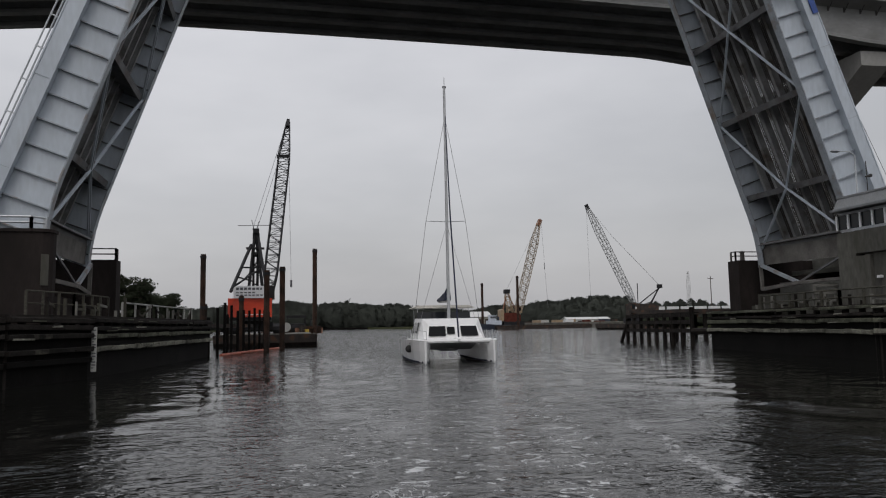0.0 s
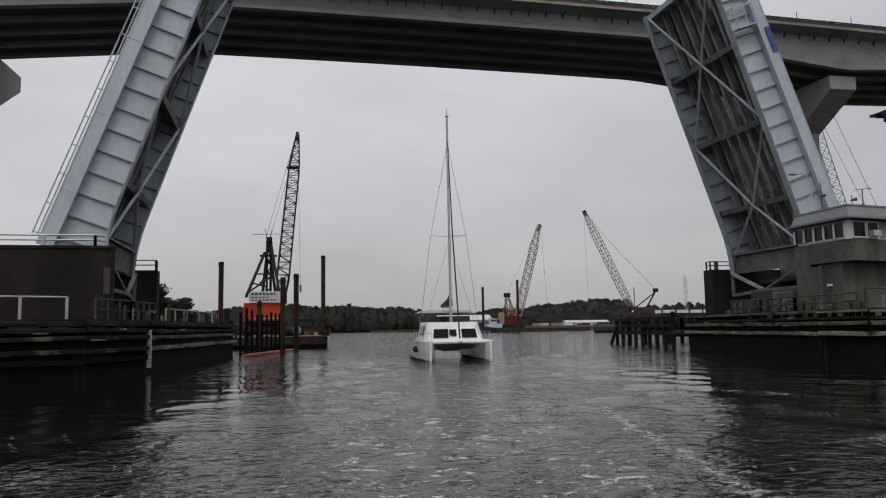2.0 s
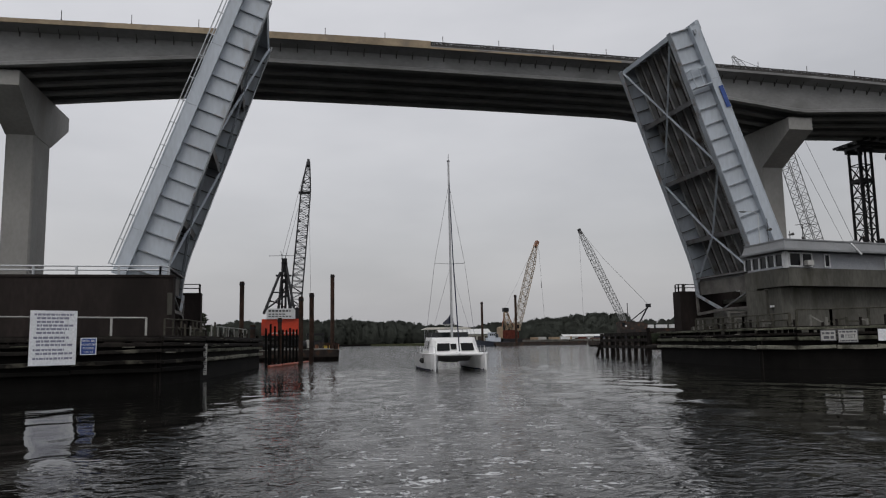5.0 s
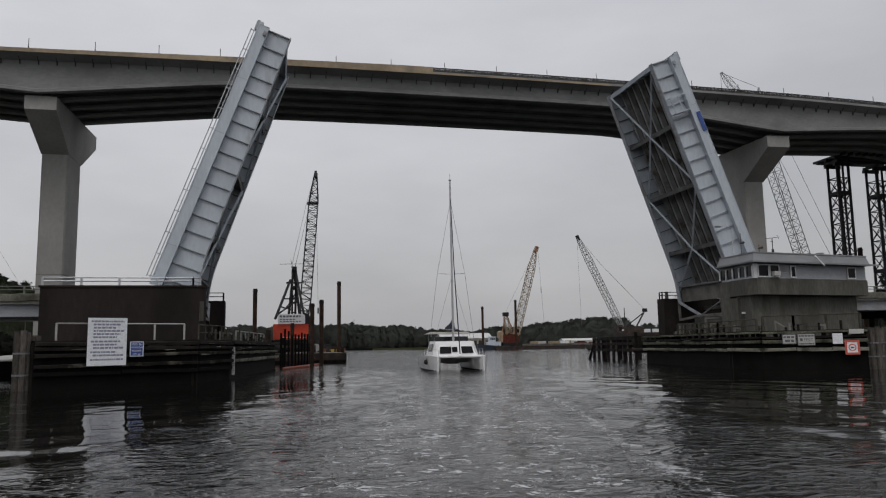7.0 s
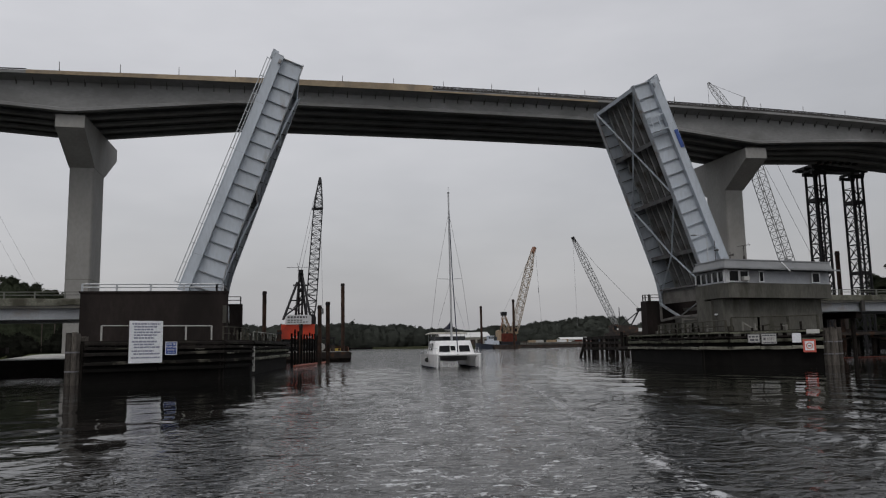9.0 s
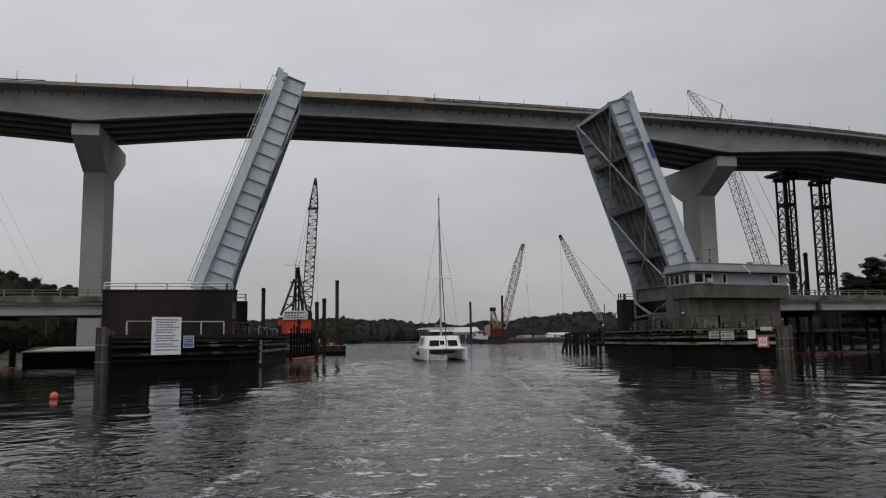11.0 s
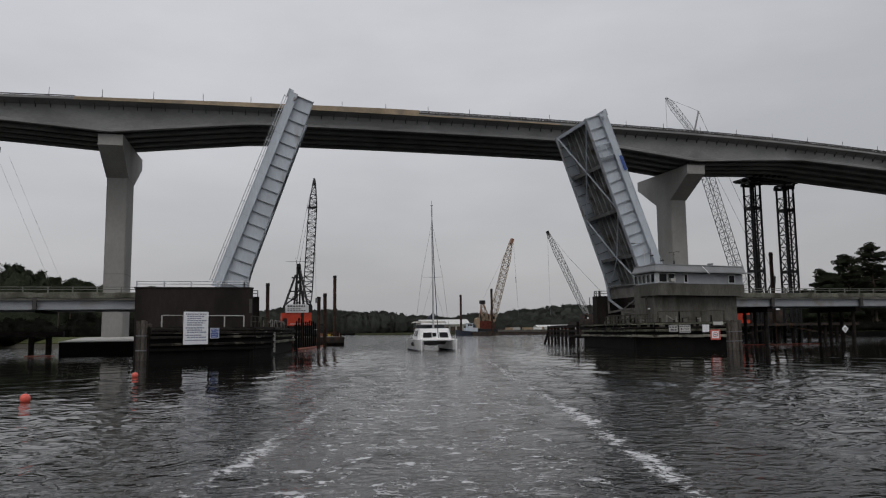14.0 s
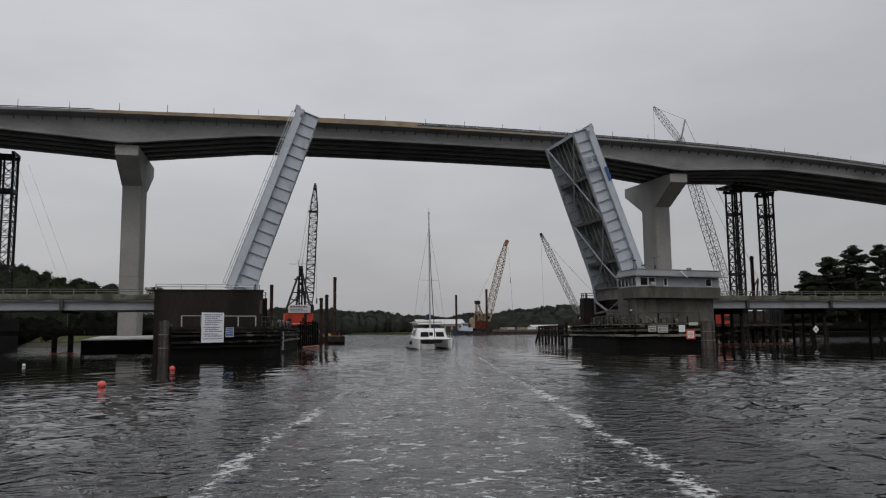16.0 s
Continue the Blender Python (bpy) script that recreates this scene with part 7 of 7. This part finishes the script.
for k in range(6):
    part("float", Shape().tube((44 + 3.6 * k, 44.5 + 0.1 * k, 0.06), (47.5 + 3.6 * k, 44.6 + 0.1 * k, 0.06), 0.05, n=8), RUST_RED, fb2)
rb = thing("red_generator", (65.8, 62.5, 3.0), "red painted generator box on the trestle", "generator")
part("housing", Shape().box(65.1, 61.5, 3.05, 66.6, 64.0, 4.75), RED_PAINT, rb)
part("exhaust", Shape().tube((66.4, 63, 4.85), (66.4, 63, 5.1), 0.12, n=8), BLACK_STEEL, rb)
part("louvre", Shape().box(65.2, 61.44, 3.6, 66.6, 61.5, 4.4), DARK_HULL, rb)
for x in (52.2, 84.0, 81.2):
    p = thing("steel_pile", (x, 78, 0), "tall dark pile behind the old span", "pile", group="tall steel piles")
    zt = {52.2: 5, 84.0: 16.5, 81.2: 16.8, 47.9: 4.5}[x]
    part("shaft", Shape().tube((x, 78, -2), (x, 78, zt), 0.35, n=10), RUST_PILE, p)
    part("collar", Shape().tube((x, 78, zt - 0.6), (x, 78, zt - 0.3), 0.42, n=10), BLACK_STEEL, p)
# old jetty stub by the other bank
jet = thing("timber_jetty", (-44, 60, 0), "dark timber jetty stub on two posts", "jetty")
part("cap", Shape().beam((-60, 55.4, 2.6), (-33.2, 55.6, 2.6), 1.0, 0.6), TIMBER, jet)
for x in (-34.8, -36.7, -48, -57):
    part("post", Shape().tube((x, 55.5, -2), (x, 55.5, 2.4), 0.35, n=8), TIMBER, jet)
bs = thing("sand_flat", (-36, 62, 0), "pale work float tied up beside the jetty", "float")
part("float", Shape().box(-37.0, 54.0, -0.1, -33.9, 54.5, 0.1), ORANGE_BOOM, bs)
part("cleat", Shape().box(-35.4, 54.3, 0.16, -35.0, 54.5, 0.28), WIRE, bs)

# ---- trees ----
def limb(sh, p, q, r0, r1, n=5):
    sh.tube(p, q, r0, r1, n, False)


def pine(x, y, h, spread, seed, label, leaf_count=2600, leaf=0.55, base=1.2):
    """A tall loblolly pine: bare trunk, limbs and clumps of needles with gaps."""
    rng = random.Random(seed)
    t = thing("pine_tree", (x, y, base), label, "tree", group="bank pines")
    tr = Shape()
    pts = [V((x + rng.uniform(-0.3, 0.3) * i * 0.3, y + rng.uniform(-0.3, 0.3) * i * 0.3, base - 0.3 + (h * 0.97) * i / 6)) for i in range(7)]
    for i in range(6):
        limb(tr, pts[i], pts[i + 1], lerp(0.42, 0.06, i / 6), lerp(0.42, 0.06, (i + 1) / 6), 7)
    cs = Shape()
    n_l = 34
    for i in range(n_l):
        f = lerp(0.12, 0.99, (i / n_l) ** 0.85)
        k = min(5, int(f * 6))
        p = pts[k].lerp(pts[k + 1], f * 6 - k)
        a = i * 2.4 + rng.uniform(-0.4, 0.4)
        r = spread * (1.08 - f) ** 0.55 * rng.uniform(0.55, 1.1)
        q = p + V((math.cos(a) * r, math.sin(a) * r, rng.uniform(0.2, 1.6)))
        limb(tr, p, q, 0.12, 0.04)
        for g in (0.55, 0.85, 1.05):
            c = p.lerp(q, g) + V((rng.uniform(-0.5, 0.5), rng.uniform(-0.5, 0.5), rng.uniform(-0.2, 0.6)))
            s = rng.uniform(0.75, 1.45)
            crown(cs, rng, c, (1.3 * s, 1.3 * s, 0.5 * s), leaf_count // (n_l * 3), leaf)
    part("trunk", tr, BARK, t)
    part("crown", cs, LEAVES, t)


for i, (x, y, h, sp) in enumerate(((152, 150, 9, 4.2), (156, 156, 12, 5.0), (160, 150, 16, 5.5), (165, 158, 19, 6.2), (169, 151, 22, 6.8), (174, 158, 24, 7.2), (177, 150, 26, 7.5), (183, 158, 28, 8.0), (189, 151, 28, 8.0), (196, 158, 29, 8.0), (203, 151, 29, 8.0), (212, 157, 30, 8.0))):
    pine(x, y, h, sp, 100 + i, "dark pine with layered needle clumps on the bank", 15000, 0.26)
for i, (x, y, h, sp) in enumerate(((-31, 165, 12.5, 5.2), (-26, 158, 10.5, 4.6), (-21.5, 166, 8, 3.6), (-37, 160, 13, 5.2), (-28, 175, 11, 5.0))):
    pine(x, y, h, sp, 200 + i, "dark pine on the bank behind the fender", 7000, 0.24, 0.9)


def lump(shape, rng, c, rad, n=9, m=5):
    """A rounded uneven mass of inner foliage."""
    rings = []
    for i in range(m + 1):
        a = math.pi * (0.06 + 0.88 * i / m)
        rings.append([(c[0] + rad[0] * math.sin(a) * math.cos(2 * math.pi * k / n) * rng.uniform(0.9, 1.06),
                       c[1] + rad[1] * math.sin(a) * math.sin(2 * math.pi * k / n) * rng.uniform(0.9, 1.06),
                       c[2] + rad[2] * math.cos(a) * rng.uniform(0.86, 1.08)) for k in range(n)])
    shape.loft(rings)


def skin(shape, rng, c, rad, count, size):
    """Small leaf clumps over the outside of a lump."""
    r = np.random.RandomState(rng.randrange(1 << 30))

    def unit(a):
        return a / np.linalg.norm(a, axis=1, keepdims=True)
    d = unit(r.normal(size=(count, 3)) + (0, -0.35, 0.3)) * r.uniform(0.92, 1.17, (count, 1))
    p = np.array(c) + d * np.array(rad)
    a = unit(r.normal(size=(count, 3)))
    b = unit(np.cross(a, r.normal(size=(count, 3))))
    w = size * r.uniform(0.5, 1.3, (count, 1))
    leaves = np.stack([p - a * w, p + b * w * 1.3, p + a * w], axis=1).reshape(-1, 3)
    k = len(shape.v)
    shape.v += leaves.tolist()
    shape.f += (np.arange(count * 3).reshape(-1, 3) + k).tolist()


def woods(name, spots, leaf, per, seed, label, mats=HAZY_LEAVES):
    """A belt of distant trees: each has a short trunk and a billowing crown of rounded masses with leafy skins."""
    rng = random.Random(seed)
    s, tr = Shape(), Shape()
    for x, y, z, h, r in spots:
        tr.tube((x, y, z), (x, y, z + h * 0.6), 0.25, 0.15, 4, False)
        lump(s, rng, (x, y, z + h * 0.4), (r * 1.25, r * 0.9, h * 0.54), 15, 10)
        n = 6
        for k in range(n):
            f = 1.0 if k == 0 else rng.uniform(0.0, 0.85)
            a = rng.uniform(0, 6.28)
            q = r * rng.uniform(0.26, 0.42)
            v = min(q * rng.uniform(0.75, 1.0), h * 0.3)
            reach = 0.0 if k == 0 else r * (1.05 - 0.55 * f)
            c = (x + math.cos(a) * reach, y + math.sin(a) * reach * 0.6, z + lerp(h * 0.42, h - v, f))
            lump(s, rng, c, (q, q * 0.9, v))
            skin(s, rng, c, (q, q * 0.9, v), per // n, leaf)
        skin(s, rng, (x, y, z + h * 0.4), (r * 1.25, r * 0.9, h * 0.54), round(per * 1.3), leaf)
    t = thing(name, (spots[0][0], spots[0][1], 0), label, "woods", kind="stuff")
    part("crowns", s, mats, t, kind="stuff")
    part("trunks", tr, BARK, t, kind="stuff")


rng = random.Random(77)
belt = []
for i in range(430):
    x = -110 + 1.05 * i + rng.uniform(-2, 2)
    y = 660 + rng.uniform(0, 60)
    h = 20.0 + 2.6 * math.sin(x * 0.021 + 1) + 1.2 * math.sin(x * 0.13) + rng.uniform(-1.2, 1.2) + (4.0 * math.exp(-((x - 330) / 60) ** 2)) - 3.0 * math.exp(-((x - 170) / 30) ** 2)
    belt.append((x, y, 1.0, h, rng.uniform(4.5, 7.5)))
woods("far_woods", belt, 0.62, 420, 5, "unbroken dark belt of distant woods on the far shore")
belt2 = []
for i in range(130):
    x = 150 + 3.0 * i + rng.uniform(-2, 2)
    y = 440 + rng.uniform(0, 60)
    belt2.append((x, y, 1.3, 10.5 + rng.uniform(-2, 2) + 4 * math.sin(x * 0.03), rng.uniform(3, 5)))
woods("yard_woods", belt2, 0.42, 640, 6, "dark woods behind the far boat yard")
belt3 = []
for i in range(150):
    x = -53 - 1.2 * i + rng.uniform(-2, 2)
    y = 196 + rng.uniform(0, 40)
    belt3.append((x, y, 1.0, 23.8 + rng.uniform(-1.2, 1.2) + 1.0 * math.sin(x * 0.11) - max(0, (x + 88) * 0.2), rng.uniform(2.6, 4.4)))
woods("bank_woods", belt3, 0.3, 800, 7, "dark green woods on the near bank behind the old span", LEAVES)
belt4 = []
for i in range(90):
    x = 95 + 2.3 * i + rng.uniform(-2, 2)
    y = 166 + rng.uniform(0, 18)
    belt4.append((x, y, 1.3, 2.2 + rng.uniform(-0.7, 0.7) + min(18, max(0, (x - 152) * 0.5)), rng.uniform(2.4, 4.2)))
woods("bank_woods", belt4, 0.28, 600, 8, "dark undergrowth and trees on the bank past the trestle", LEAVES)
# low scrub along the shore beneath the spans, their shade put into its colour
belt5 = []
for i in range(70):
    x = -34 - 1.6 * i + rng.uniform(-1, 1)
    belt5.append((x, 122 + rng.uniform(0, 24) - min(0, x + 62) * 0.9, 1.0, 5.0 + rng.uniform(-1.5, 1.5), rng.uniform(1.6, 2.8)))
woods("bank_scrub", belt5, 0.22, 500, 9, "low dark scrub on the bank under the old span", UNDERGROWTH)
# scrub added as a dark backdrop behind the trestle posts
belt6 = []
for i in range(80):
    x = 70 + 1.7 * i + rng.uniform(-1, 1)
    belt6.append((max(x, 92), 99 + rng.uniform(0, 9) + (12 if x < 92 else 0), 1.3, 1.8 + rng.uniform(-0.5, 0.5), rng.uniform(1.8, 3.0)))
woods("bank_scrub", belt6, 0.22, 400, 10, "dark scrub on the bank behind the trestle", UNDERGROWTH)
